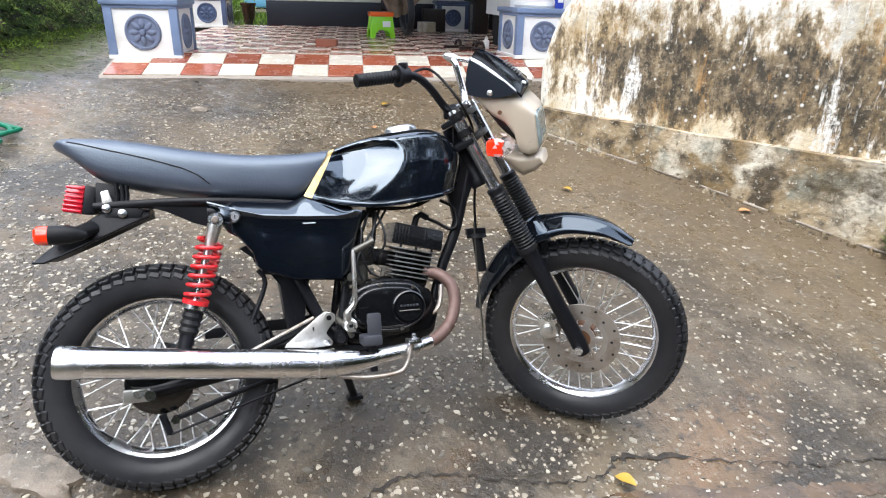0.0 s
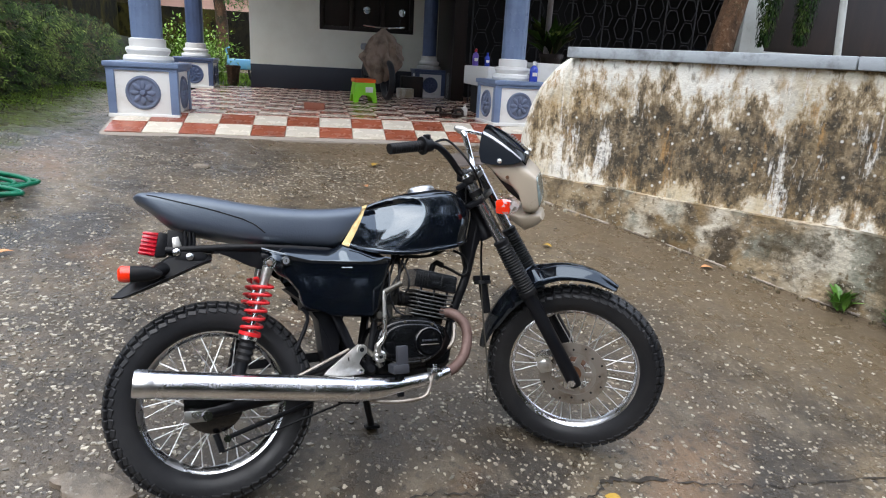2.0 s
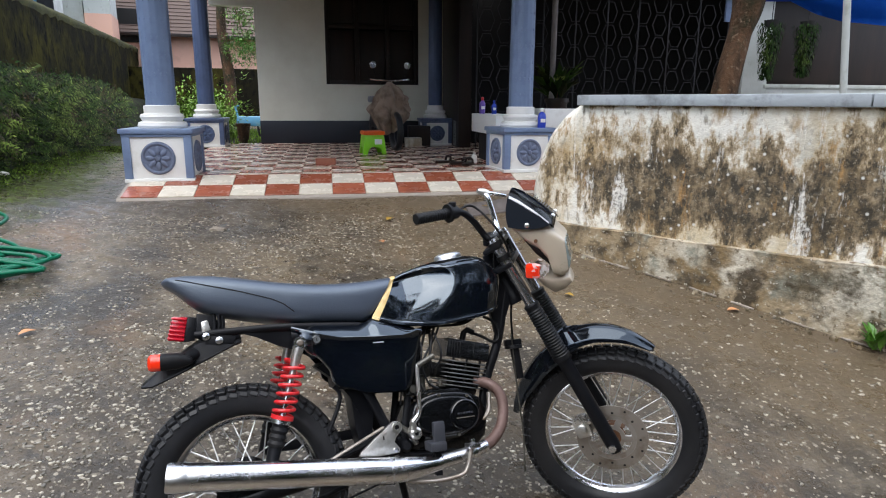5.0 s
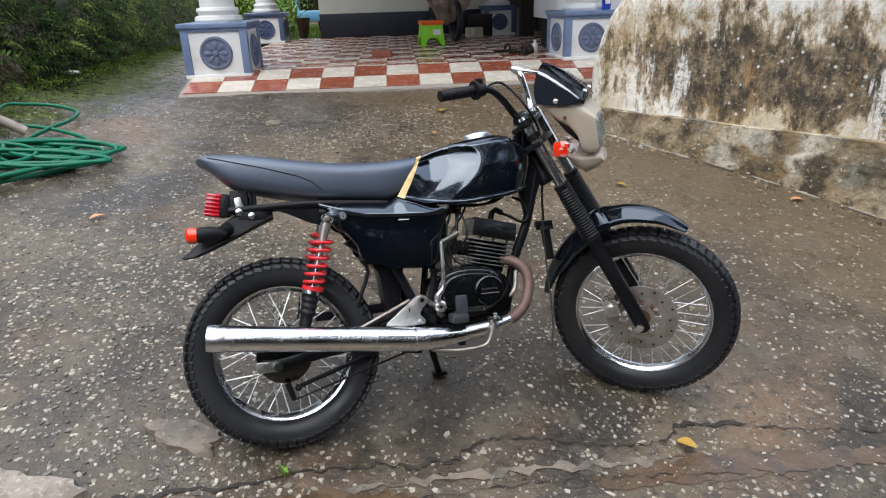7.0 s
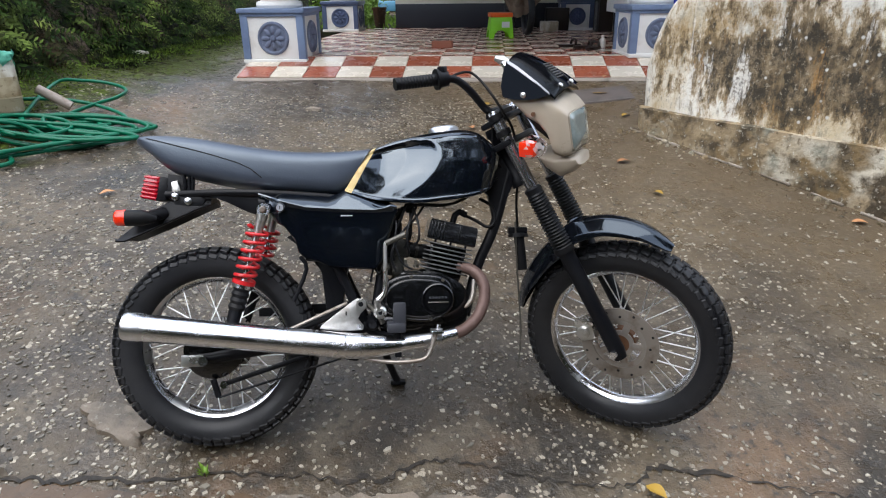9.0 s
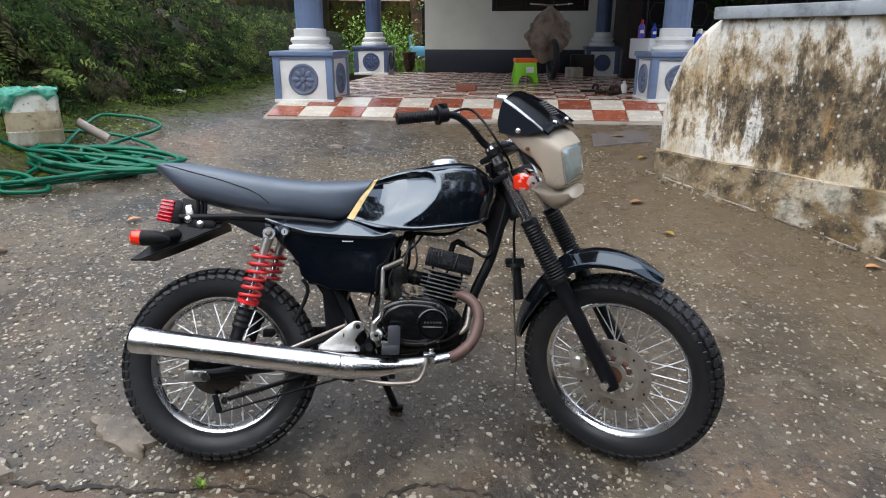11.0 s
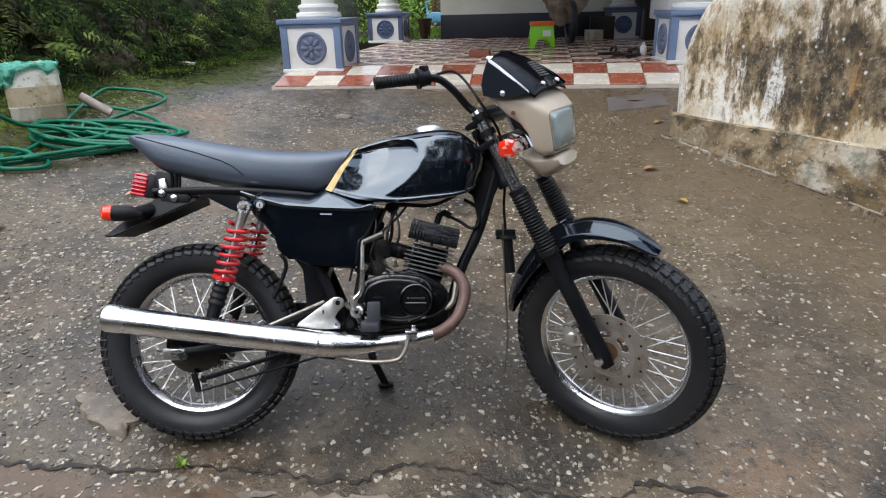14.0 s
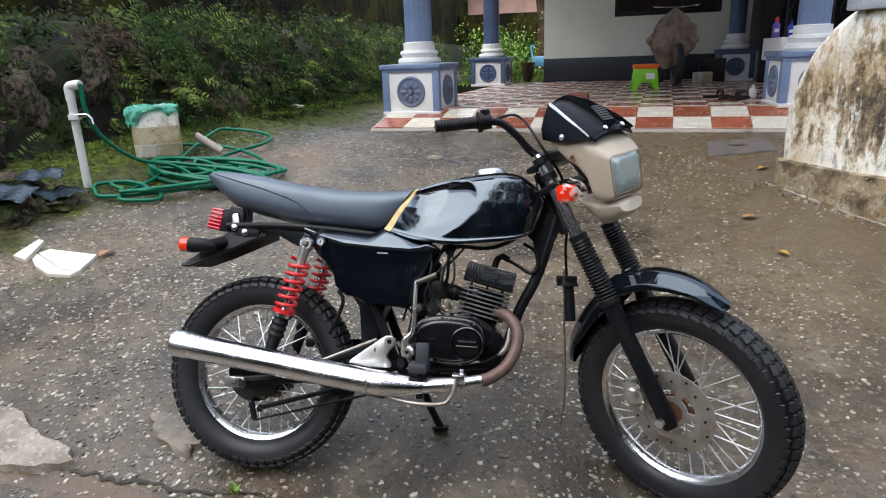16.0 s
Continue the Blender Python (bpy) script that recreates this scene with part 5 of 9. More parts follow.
    part("clamp_bolt", lathe([(0, 0), (0.008, 0), (0.008, 0.03), (0, 0.03)], 6, Matrix.Translation((0.30, -0.1, 0.297)) @ AX_Y), B_STEEL, ex)

    # -- alloy hanger plate --
    hanger = part("hanger_plate", prism([(0.298, 0.366), (0.304, 0.376), (0.345, 0.408), (0.388, 0.44), (0.402, 0.449), (0.418, 0.449), (0.429, 0.44), (0.429, 0.424), (0.412, 0.407), (0.404, 0.392), (0.42, 0.372), (0.418, 0.36), (0.36, 0.358)], -0.125, -0.114, 0.003), B_ALU, bike, "polished alloy footrest hanger")
    part("boss", lathe([(0.007, 0), (0.014, 0), (0.014, 0.006), (0.007, 0.006)], 20, Matrix.Translation((0.4125, -0.124, 0.433)) @ AX_Y, closed=True), B_ALU, hanger)
    part("boss_recess", lathe([(0, 0), (0.0072, 0), (0.0072, 0.002), (0, 0.002)], 16, Matrix.Translation((0.4125, -0.124, 0.433)) @ AX_Y), B_FRAME, hanger)
    part("casting_mark", box(0.004, 0.002, 0.011, (0.372, -0.1255, 0.408), 0.0006), B_CARBD, hanger)
    part("bolt", lathe([(0, 0), (0.007, 0), (0.007, 0.006), (0, 0.006)], 6, Matrix.Translation((0.406, -0.124, 0.37)) @ AX_Y), B_CHROME, hanger)
    part("hanger_tube", tube([(0.14, -0.085, 0.338), (0.24, -0.1, 0.365), (0.405, -0.108, 0.436)], 0.0105, 10, curve=3), B_FRAME, bike)
    part("hanger_rod", tube([(0.215, -0.118, 0.366), (0.375, -0.122, 0.437)], 0.0045, 8), B_STEEL, bike)
    part("pivot_bolt", lathe([(0, -0.02), (0.019, -0.02), (0.019, 0.08), (0.011, 0.09), (0, 0.09)], 20, Matrix.Translation((0.445, -0.02, 0.372)) @ AX_Y), B_FRAME, bike)

    # -- engine --
    eng = part("engine", prism([(0.445, 0.40), (0.475, 0.485), (0.54, 0.522), (0.64, 0.52), (0.71, 0.48), (0.735, 0.43), (0.72, 0.36), (0.67, 0.318), (0.56, 0.305), (0.47, 0.33)], -0.06, 0.075, 0.018), B_ENGINE, bike, "black painted single-cylinder engine")
    cover = [(0.462, 0.44), (0.476, 0.482), (0.506, 0.504), (0.55, 0.513), (0.605, 0.511), (0.648, 0.502), (0.672, 0.476), (0.675, 0.438), (0.662, 0.40), (0.616, 0.376), (0.56, 0.376), (0.505, 0.39), (0.472, 0.41)]
    ring = smooth_path([(x, 0, z) for x, z in cover[-1:] + cover + cover[:2]], 4)[4:-4]
    cover = [(p.x, p.z) for p in ring[:-1]]
    part("clutch_cover", prism(cover, -0.108, -0.055, 0.014, seg=4), B_ENGINE, eng, "glossy black clutch cover")
    inner = [(0.57 + (x - 0.57) * 0.84, 0.445 + (z - 0.445) * 0.82) for x, z in cover]
    part("cover_dome", prism(inner, -0.118, -0.1, 0.010, seg=4), B_ENGINE, eng)
    badge = part("round_badge", lathe([(0, 0.012), (0.036, 0.012), (0.039, 0.007), (0.043, 0.013), (0.046, 0.011), (0.046, 0)], 44, Matrix.Translation((0.628, -0.114, 0.441)) @ AX_Y), B_ENGINE, eng)
    for k in range(6):
        part("badge_bar", box(0.0062, 0.002, 0.0055, (0.6065 + k * 0.0088, -0.1265, 0.447), 0.0006), B_GREY, badge)
    part("badge_line", box(0.058, 0.002, 0.0024, (0.629, -0.1265, 0.434), 0.0006), B_STEEL, badge)
    for x, z in ((0.478, 0.416), (0.487, 0.482), (0.555, 0.506), (0.645, 0.494), (0.667, 0.42), (0.61, 0.384), (0.53, 0.389)):
        part("screw", lathe([(0, 0.0), (0.005, 0.0), (0.005, 0.004), (0, 0.005)], 8, Matrix.Translation((x, -0.107, z)) @ AX_Y), B_CARB, eng)
    part("engine_mount", tube([(0.70, -0.05, 0.40), (0.735, -0.055, 0.43), (0.745, -0.05, 0.49)], 0.008, 8, curve=3), B_STEEL, eng)
    XF = Matrix.Translation((0.652, 0.0, 0.505)) @ Matrix.Rotation(radians(13), 4, "Y")
    part("cylinder", box(0.108, 0.1, 0.1, (0, 0, 0.04), 0.01), B_ENGINE, eng)
    for k in range(7):
        w = 0.142 - 0.002 * abs(k - 3)
        part("fin", box(w, 0.134, 0.004, (0, 0, 0.012 + 0.0125 * k), 0.0014, seg=1), B_FIN, eng)
        for x in (-0.045, 0.0, 0.045):
            part("fin_bridge", box(0.007, 0.004, 0.009, (x, -0.0625, 0.018 + 0.0125 * k), 0.001, seg=1), B_ENGINE, eng)
    part("cylinder_head", loft([[(x * s, y * s2, z) for x, y in ((-0.071, -0.066), (0.071, -0.066), (0.074, 0), (0.071, 0.066), (-0.071, 0.066), (-0.074, 0))] for z, s, s2 in ((0.097, 0.97, 0.97), (0.101, 1.02, 1.02), (0.147, 1.0, 0.97), (0.155, 0.95, 0.92))]), B_ENGINE, eng, "black ribbed cylinder head", 30)
    for k in range(5):
        part("head_rib", box(0.0035, 0.012, 0.05, (-0.064 + 0.009 * k, -0.062, 0.125), 0.001), B_ENGINE, eng)
    part("head_rib", box(0.004, 0.008, 0.052, (0.02, -0.064, 0.125), 0.001), B_ENGINE, eng)
    part("spark_plug", tube([(0.0, 0, 0.15), (0.003, 0, 0.182), (0.014, 0.0, 0.194), (0.036, 0, 0.188)], 0.0098, 10), B_RUBBER, eng)
    XF = Matrix()
    part("plug_lead", tube([(0.72, 0, 0.682), (0.755, -0.01, 0.665), (0.79, -0.02, 0.645), (0.812, -0.02, 0.66), (0.806, -0.015, 0.705), (0.77, 0.0, 0.73)], 0.0048, 8, curve=6), B_RUBBER, eng)
    XF = Matrix.Translation((-0.052, 0, -0.032))
    carb = part("carburettor", box(0.075, 0.055, 0.055, (0.57, -0.02, 0.615), 0.01), B_CARBD, bike, "grubby dark alloy carburettor")
    part("float_bowl", lathe([(0, -0.06), (0.02, -0.058), (0.026, -0.045), (0.027, 0)], 18, Matrix.Translation((0.565, -0.03, 0.595))), B_CARB, carb)
    part("bowl_flange", lathe([(0.02, -0.006), (0.033, -0.006), (0.033, 0.002), (0.02, 0.002)], 20, Matrix.Translation((0.565, -0.03, 0.598)), closed=True), B_CARBD, carb)
    part("throttle_top", lathe([(0.02, 0), (0.021, 0.05), (0.012, 0.058), (0.006, 0.075), (0, 0.076)], 18, Matrix.Translation((0.565, -0.025, 0.64))), B_FRAME, carb)
    part("inlet_rubber", tube([(0.595, -0.02, 0.615), (0.665, -0.01, 0.60)], 0.022, 16), B_RUBBER, carb)
    part("inlet_clamp", tube([(0.622, -0.016, 0.609), (0.63, -0.015, 0.608)], 0.0245, 16), B_CARBD, carb)
    part("airbox_rubber", tube([(0.535, -0.02, 0.62), (0.46, 0, 0.64)], [0.022, 0.03], 16), B_RUBBER, carb)
    XF = Matrix()
    for y in (-0.05, -0.02, 0.02):
        part("cable", tube([(0.515, -0.025 + y * 0.3, 0.66), (0.525 - y * 0.3, y, 0.695), (0.58, y * 1.2, 0.712), (0.69, y, 0.716), (0.82, y * 0.6, 0.79)], 0.004, 7, curve=5), B_RUBBER, bike)
    part("fuel_hose", tube([(0.56, -0.03, 0.715), (0.558, -0.06, 0.68), (0.556, -0.05, 0.62), (0.54, -0.045, 0.585)], 0.0048, 8, curve=5), B_RUBBER, bike)
    part("fuel_hose", tube([(0.545, -0.06, 0.712), (0.525, -0.075, 0.66), (0.50, -0.07, 0.60), (0.508, -0.06, 0.55)], 0.004, 8, curve=5), B_RUBBER, bike)
    part("wiring", tube([(0.53, -0.07, 0.70), (0.49, -0.08, 0.64), (0.475, -0.08, 0.56), (0.49, -0.075, 0.51)], 0.0035, 6, curve=5), B_RUBBER, bike)
    part("wiring", tube([(0.48, -0.075, 0.545), (0.465, -0.085, 0.515), (0.45, -0.08, 0.53), (0.44, -0.085, 0.49)], 0.003, 6, curve=5), B_RUBBER, bike)
    for pts, r in (([(0.578, -0.05, 0.712), (0.552, -0.075, 0.655), (0.545, -0.08, 0.61), (0.552, -0.07, 0.57)], 0.0042), ([(0.566, -0.06, 0.70), (0.579, -0.085, 0.65), (0.578, -0.085, 0.61), (0.56, -0.075, 0.585)], 0.0034),
                   ([(0.60, -0.03, 0.71), (0.572, -0.055, 0.672), (0.53, -0.09, 0.63), (0.50, -0.095, 0.57), (0.512, -0.09, 0.52)], 0.0036), ([(0.50, -0.07, 0.70), (0.515, -0.095, 0.655), (0.51, -0.1, 0.60), (0.53, -0.095, 0.545), (0.56, -0.09, 0.525)], 0.003)):
        part("cable", tube(pts, r, 7, curve=5), B_PLASTIC, bike)
    for x, z in ((0.512, 0.522), (0.54, 0.532), (0.57, 0.53)):
        part("union_bolt", lathe([(0, 0), (0.008, 0), (0.008, 0.008), (0.005, 0.01), (0.005, 0.02), (0, 0.02)], 8, Matrix.Translation((x, -0.085, z))), B_CARB, bike)
    part("fuel_tap", box(0.025, 0.03, 0.035, (0.557, -0.03, 0.705), 0.005), B_CARBD, bike)
    part("oil_pump", box(0.04, 0.03, 0.035, (0.478, -0.06, 0.525), 0.006), B_CARBD, bike)
    part("oil_pump_cap", lathe([(0, 0), (0.013, 0), (0.011, 0.014), (0, 0.016)], 14, Matrix.Translation((0.482, -0.074, 0.53)) @ AX_Y), B_CARB, bike)
    part("gear_link", tube([(0.43, -0.105, 0.43), (0.46, -0.11, 0.405), (0.474, -0.11, 0.375)], 0.008, 8), B_CARB, bike)
    kick = part("kick_starter", tube([(0.466, -0.132, 0.41), (0.458, -0.138, 0.44), (0.478, -0.14, 0.468), (0.481, -0.142, 0.53), (0.481, -0.142, 0.59), (0.484, -0.142, 0.604)], [0.012, 0.01, 0.0075, 0.0062, 0.0056, 0.006], 12, curve=4), B_ALU, bike, "worn alloy kick starter lever")
    part("kick_pedal", tube([(0.482, -0.142, 0.601), (0.528, -0.138, 0.622), (0.536, -0.137, 0.6255)], [0.0082, 0.0078, 0.0095], 12), B_CARB, kick)
    part("kick_boss", lathe([(0.006, 0.0), (0.018, 0), (0.018, 0.035), (0.012, 0.04), (0.006, 0.04)], 20, Matrix.Translation((0.466, -0.105, 0.41)) @ AX_Y, closed=True), B_ALU, kick)
    part("boss_bolt", lathe([(0, 0), (0.007, 0), (0.007, 0.006), (0, 0.006)], 6, Matrix.Translation((0.466, -0.138, 0.41)) @ AX_Y), B_FRAME, kick)
    peg = part("footrest", tube([(0.512, -0.1, 0.365), (0.513, -0.2, 0.374)], 0.010, 10), B_FRAME, bike, "grey rubber footrest")
    part("peg_rubber", box(0.05, 0.06, 0.026, (0.508, -0.18, 0.376), 0.006), B_GREY, peg)
    part("peg_end", box(0.035, 0.02, 0.066, (0.517, -0.188, 0.41), 0.006), B_GREY, peg)
    part("peg_stem", box(0.019, 0.026, 0.075, (0.513, -0.172, 0.33), 0.004), B_FRAME, peg)
    pedal = part("brake_pedal", tube([(0.42, -0.17, 0.29), (0.50, -0.182, 0.28), (0.575, -0.188, 0.285), (0.598, -0.188, 0.305), (0.61, -0.188, 0.34), (0.615, -0.188, 0.358)], 0.006, 10, curve=5), B_STEEL, bike, "chrome rear brake pedal")
    part("pedal_pad", box(0.034, 0.045, 0.011, (0.618, -0.188, 0.362), 0.003), B_CHROME, pedal)
    st = part("side_stand", tube([(0.47, 0.09, 0.30), (0.495, 0.15, 0.21), (0.525, 0.215, 0.13)], [0.013, 0.012, 0.012], 10), B_FRAME, bike, "black side stand")
    part("stand_foot", box(0.05, 0.04, 0.012, (0.527, 0.218, 0.126), 0.004), B_FRAME, st)

    # -- side covers --
    for sgn in (-1, 1):
        rows = []
        n = 60
        for i in range(n + 1):
            x = 0.134 + (0.516 - 0.134) * i / n
            top = float(np.interp(x, (0.134, 0.23, 0.325, 0.35, 0.368, 0.384, 0.42, 0.452, 0.499, 0.516), (0.750, 0.744, 0.7345, 0.741, 0.752, 0.755, 0.7455, 0.735, 0.717, 0.706)))
            d = float(np.interp(x, (0.134, 0.197, 0.265, 0.367, 0.453, 0.479, 0.499, 0.516), (0.741, 0.721, 0.704, 0.698, 0.696, 0.7, 0.707, 0.703)))
            low = float(np.interp(x, (0.134, 0.18, 0.206, 0.238, 0.2425, 0.262, 0.299, 0.333, 0.453, 0.475, 0.496, 0.516), (0.727, 0.664, 0.649, 0.606, 0.578, 0.561, 0.551, 0.535, 0.527, 0.549, 0.621, 0.688)))
            wide = float(np.interp(x, (0.134, 0.168, 0.195, 0.45, 0.516), (0.09, 0.098, 0.12, 0.12, 0.106)))
            ring = [(wide - 0.06, top - 0.004), (wide - 0.04, top), (wide - 0.034, top - 0.002), (wide - 0.017, (top + d) / 2 - 0.001), (wide, d + 0.003), (wide + 0.002, d - 0.001), (wide, d - 0.006)]
            for q, y in ((0.05, wide - 0.0025), (0.3, wide - 0.0035), (0.6, wide - 0.0045), (0.9, wide - 0.006), (0.97, wide - 0.008), (1.0, wide - 0.014), (1.0, wide - 0.035)):
                ring.append((y, d - 0.006 + (min(low, d - 0.01) - d + 0.006) * q))
            rows.append([(x, sgn * y, z) for y, z in ring])
        cov = part("side_cover", loft(rows), B_TANK, bike, "glossy black side cover", 40)
        if sgn < 0:
            for x, w in ((0.372, 0.022), (0.388, 0.01)):
                part("paint_chip", box(w, 0.001, 0.003, (x, -0.1178, 0.679), 0.0004), B_PALE, cov)
            part("cover_lock", lathe([(0, 0.0), (0.0135, 0), (0.0135, 0.01), (0.01, 0.013), (0, 0.013)], 20, Matrix.Translation((0.1975, -0.116, 0.702)) @ AX_Y), B_ENGINE, cov)
            part("lock_face", lathe([(0, 0.0), (0.0095, 0), (0.0095, 0.003), (0, 0.003)], 18, Matrix.Translation((0.1975, -0.1285, 0.702)) @ AX_Y), B_CHROME, cov)
            part("key_slot", box(0.0022, 0.002, 0.0085, (0.1975, -0.1318, 0.702), 0.0004), M_DARK, cov)
    part("battery_box", box(0.17, 0.13, 0.16, (0.34, 0, 0.63), 0.01), B_FRAME, bike)
    part("inner_guard", prism([(0.25, 0.60), (0.30, 0.52), (0.31, 0.43), (0.325, 0.36), (0.352, 0.36), (0.37, 0.50), (0.40, 0.60)], -0.05, 0.05, 0.006), B_FRAME, bike, "black inner mudguard")
    part("rear_stay", tube([(0.245, -0.085, 0.565), (0.262, -0.088, 0.53), (0.225, -0.085, 0.44)], 0.006, 8, curve=3), B_FRAME, bike)

    # -- tank --
    def ease(v):
        v = min(1.0, max(0.0, v))
        return v * v * (3 - 2 * v)
    rows = [(0.0, 0.442, 0.866, 0.368, 0.752, 0.078), (0.05, 0.458, 0.876, 0.384, 0.744, 0.090), (0.2, 0.53, 0.902, 0.466, 0.721, 0.101), (0.4, 0.62, 0.9235, 0.57, 0.713, 0.107), (0.6, 0.70, 0.9335, 0.662, 0.722, 0.108),
            (0.8, 0.752, 0.9265, 0.726, 0.731, 0.103), (0.9, 0.787, 0.904, 0.762, 0.741, 0.093), (0.96, 0.809, 0.884, 0.786, 0.753, 0.078), (1.0, 0.825, 0.862, 0.804, 0.772, 0.058)]
    half = [(1.0, 0.0), (0.985, 0.3), (0.93, 0.58), (0.83, 0.755), (0.75, 0.83), (0.7, 0.862), (0.62, 0.885), (0.4, 0.94), (0.1, 0.99), (-0.2, 1.0), (-0.55, 0.985), (-0.86, 0.96), (-0.9, 0.975), (-0.915, 1.03), (-0.985, 1.03), (-1.0, 0.96), (-0.95, 0.6), (-0.9, 0.0)]
    fine = [half[0]]
    for (c0, h0), (c1, h1) in zip(half, half[1:]):
        m = 5 if -0.85 < c0 < 0.95 else 2
        fine += [(c0 + (c1 - c0) * j / m, h0 + (h1 - h0) * j / m) for j in range(1, m + 1)]
    section = fine + [(c, -h) for c, h in fine[-2:0:-1]]
    rings = []
    for i in range(171):
        tx, tz, bx, bz, w = spline(rows, i / 170)
        ring = []
        for c, h in section:
            x, y, z = (tx + bx) / 2 + (tx - bx) / 2 * c, -w * h, (tz + bz) / 2 + (tz - bz) / 2 * c
            # knee panel: set in behind a swept edge, and turned to face up
            xc = 0.637 - (7.0 if z < 0.857 else 20.0) * (z - 0.857) ** 2
            q = 1 / (1 + math.exp(max(-40.0, min(40.0, (x - xc) / 0.0045)))) * ease((x - 0.40) / 0.09) * ease(abs(y) / 0.06) * ease((z - 0.722) / 0.025) * ease((0.96 - c) / 0.32)
            ring.append((x, y - math.copysign(q * (0.003 + 0.036 * ease((z - 0.715) / 0.16) * min(1, max(0, (xc - x) / 0.09))), y), z))
        rings.append(ring)
    tank = part("fuel_tank", loft(rings), B_TANK, bike, "scuffed glossy black fuel tank", 50)
    part("stripe", loft([[(x, y * 1.02, 0.81 + (z - 0.81) * 1.012) for x, y, z in r] for r in rings[3:13:2]], cap=False), B_STRIPE, tank, "faded yellow brown stripe", 60)
    part("filler_cap", lathe([(0, 0.014), (0.034, 0.014), (0.042, 0.01), (0.046, 0.004), (0.048, -0.012)], 32, Matrix.Translation((0.662, 0.0, 0.931)) @ Matrix.Rotation(radians(-7), 4, "Y")), B_CHROME, tank, "chrome filler cap")

    # -- seat --
    rows = [(0.0, -0.205, 0.892, -0.198, 0.879, 0.032), (0.04, -0.186, 0.905, -0.166, 0.857, 0.066), (0.15, -0.11, 0.9065, -0.10, 0.802, 0.086), (0.3, -0.02, 0.897, -0.01, 0.776, 0.094), (0.5, 0.11, 0.876, 0.115, 0.753, 0.097),
            (0.68, 0.23, 0.864, 0.23, 0.744, 0.095), (0.84, 0.34, 0.8645, 0.322, 0.738, 0.092), (0.94, 0.41, 0.870, 0.358, 0.742, 0.087), (1.0, 0.447, 0.874, 0.371, 0.752, 0.082)]
    seat = part("seat", loft(body(rows, 60, 3.3, 48)), B_VINYL, bike, "black vinyl dual seat", 60)
    pts = []
    for i in range(41):
        tx, tz, bx, bz, w = spline(rows, 0.07 + 0.53 * i / 40)
        c = float(np.interp(tx, (-0.17, -0.08, 0.012, 0.079, 0.113, 0.146, 0.175), (0.6, 0.42, 0.27, 0.12, -0.06, -0.46, -0.84)))
        sy = (max(0.0, 1 - abs(c) ** 3.3)) ** (1 / 3.3)
        pts.append(((tx + bx) / 2 + (tx - bx) / 2 * c, -w * sy - 0.0005, (tz + bz) / 2 + (tz - bz) / 2 * c))
    part("piping", tube(pts[:37], 0.0016, 6), B_RUBBER, seat)

    # -- tail --
    tail = part("tail_light", prism([(-0.138, 0.794), (-0.112, 0.788), (-0.121, 0.726), (-0.15, 0.724)], -0.05, 0.05, 0.004), B_FRAME, bike, "red ribbed tail light")
    part("lens", prism([(-0.176, 0.797), (-0.137, 0.792), (-0.149, 0.724), (-0.192, 0.732)], -0.048, 0.048, 0.005), B_REDLENS, tail, "red plastic lens")
    for k in range(6):
        t = (k + 0.5) / 6
        xa, xb, za, zb = -0.178 - 0.014 * t, -0.139 - 0.011 * t, 0.797 - 0.064 * t, 0.791 - 0.066 * t
        part("lens_rib", prism([(xa, za + 0.003), (xb, zb + 0.003), (xb, zb - 0.003), (xa, za - 0.003)], -0.052, 0.052, 0.002), B_REDLENS, tail)
    part("tail_bracket", prism([(-0.115, 0.80), (-0.07, 0.792), (-0.045, 0.75), (-0.06, 0.715), (-0.095, 0.715), (-0.118, 0.735)], -0.056, -0.044, 0.004), B_FRAME, bike)
    part("grab_strap", prism([(-0.104, 0.776), (-0.087, 0.78), (-0.078, 0.75), (-0.083, 0.724), (-0.101, 0.726)], -0.066, -0.057, 0.003), B_ALU, bike, "grey steel strap under the seat")
    for x in (-0.072, -0.06, -0.05):
        part("grab_stay", tube([(x, -0.058, 0.735), (x + 0.004, -0.06, 0.765), (x + 0.002, -0.058, 0.80)], 0.005, 8), B_FRAME, bike)
    part("seat_rail", tube([(-0.085, -0.062, 0.738), (0.02, -0.066, 0.738), (0.14, -0.07, 0.736)], [0.004, 0.0055, 0.006], 8), B_FRAME, bike)
    part("loom", tube([(-0.08, -0.068, 0.742), (-0.02, -0.07, 0.745), (0.03, -0.072, 0.741), (0.08, -0.072, 0.746), (0.14, -0.07, 0.742)], 0.0045, 7, curve=4), B_RUBBER, bike)
    part("tail_gusset", prism([(-0.09, 0.736), (-0.03, 0.737), (-0.012, 0.728), (-0.02, 0.71), (-0.07, 0.705), (-0.1, 0.712)], -0.068, -0.055, 0.003), B_FRAME, bike)
    part("rail_gusset", prism([(-0.02, 0.742), (0.14, 0.745), (0.16, 0.70), (0.15, 0.676), (0.10, 0.692), (0.04, 0.722)], -0.072, -0.062, 0.003), B_FRAME, bike)
    for x, z in ((-0.092, 0.735), (-0.058, 0.722)):
        part("tail_bolt", lathe([(0, 0), (0.0105, 0), (0.0105, 0.006), (0.005, 0.009), (0, 0.009)], 8, Matrix.Translation((x, -0.068, z)) @ AX_Y), B_CHROME, bike)
    rows = []
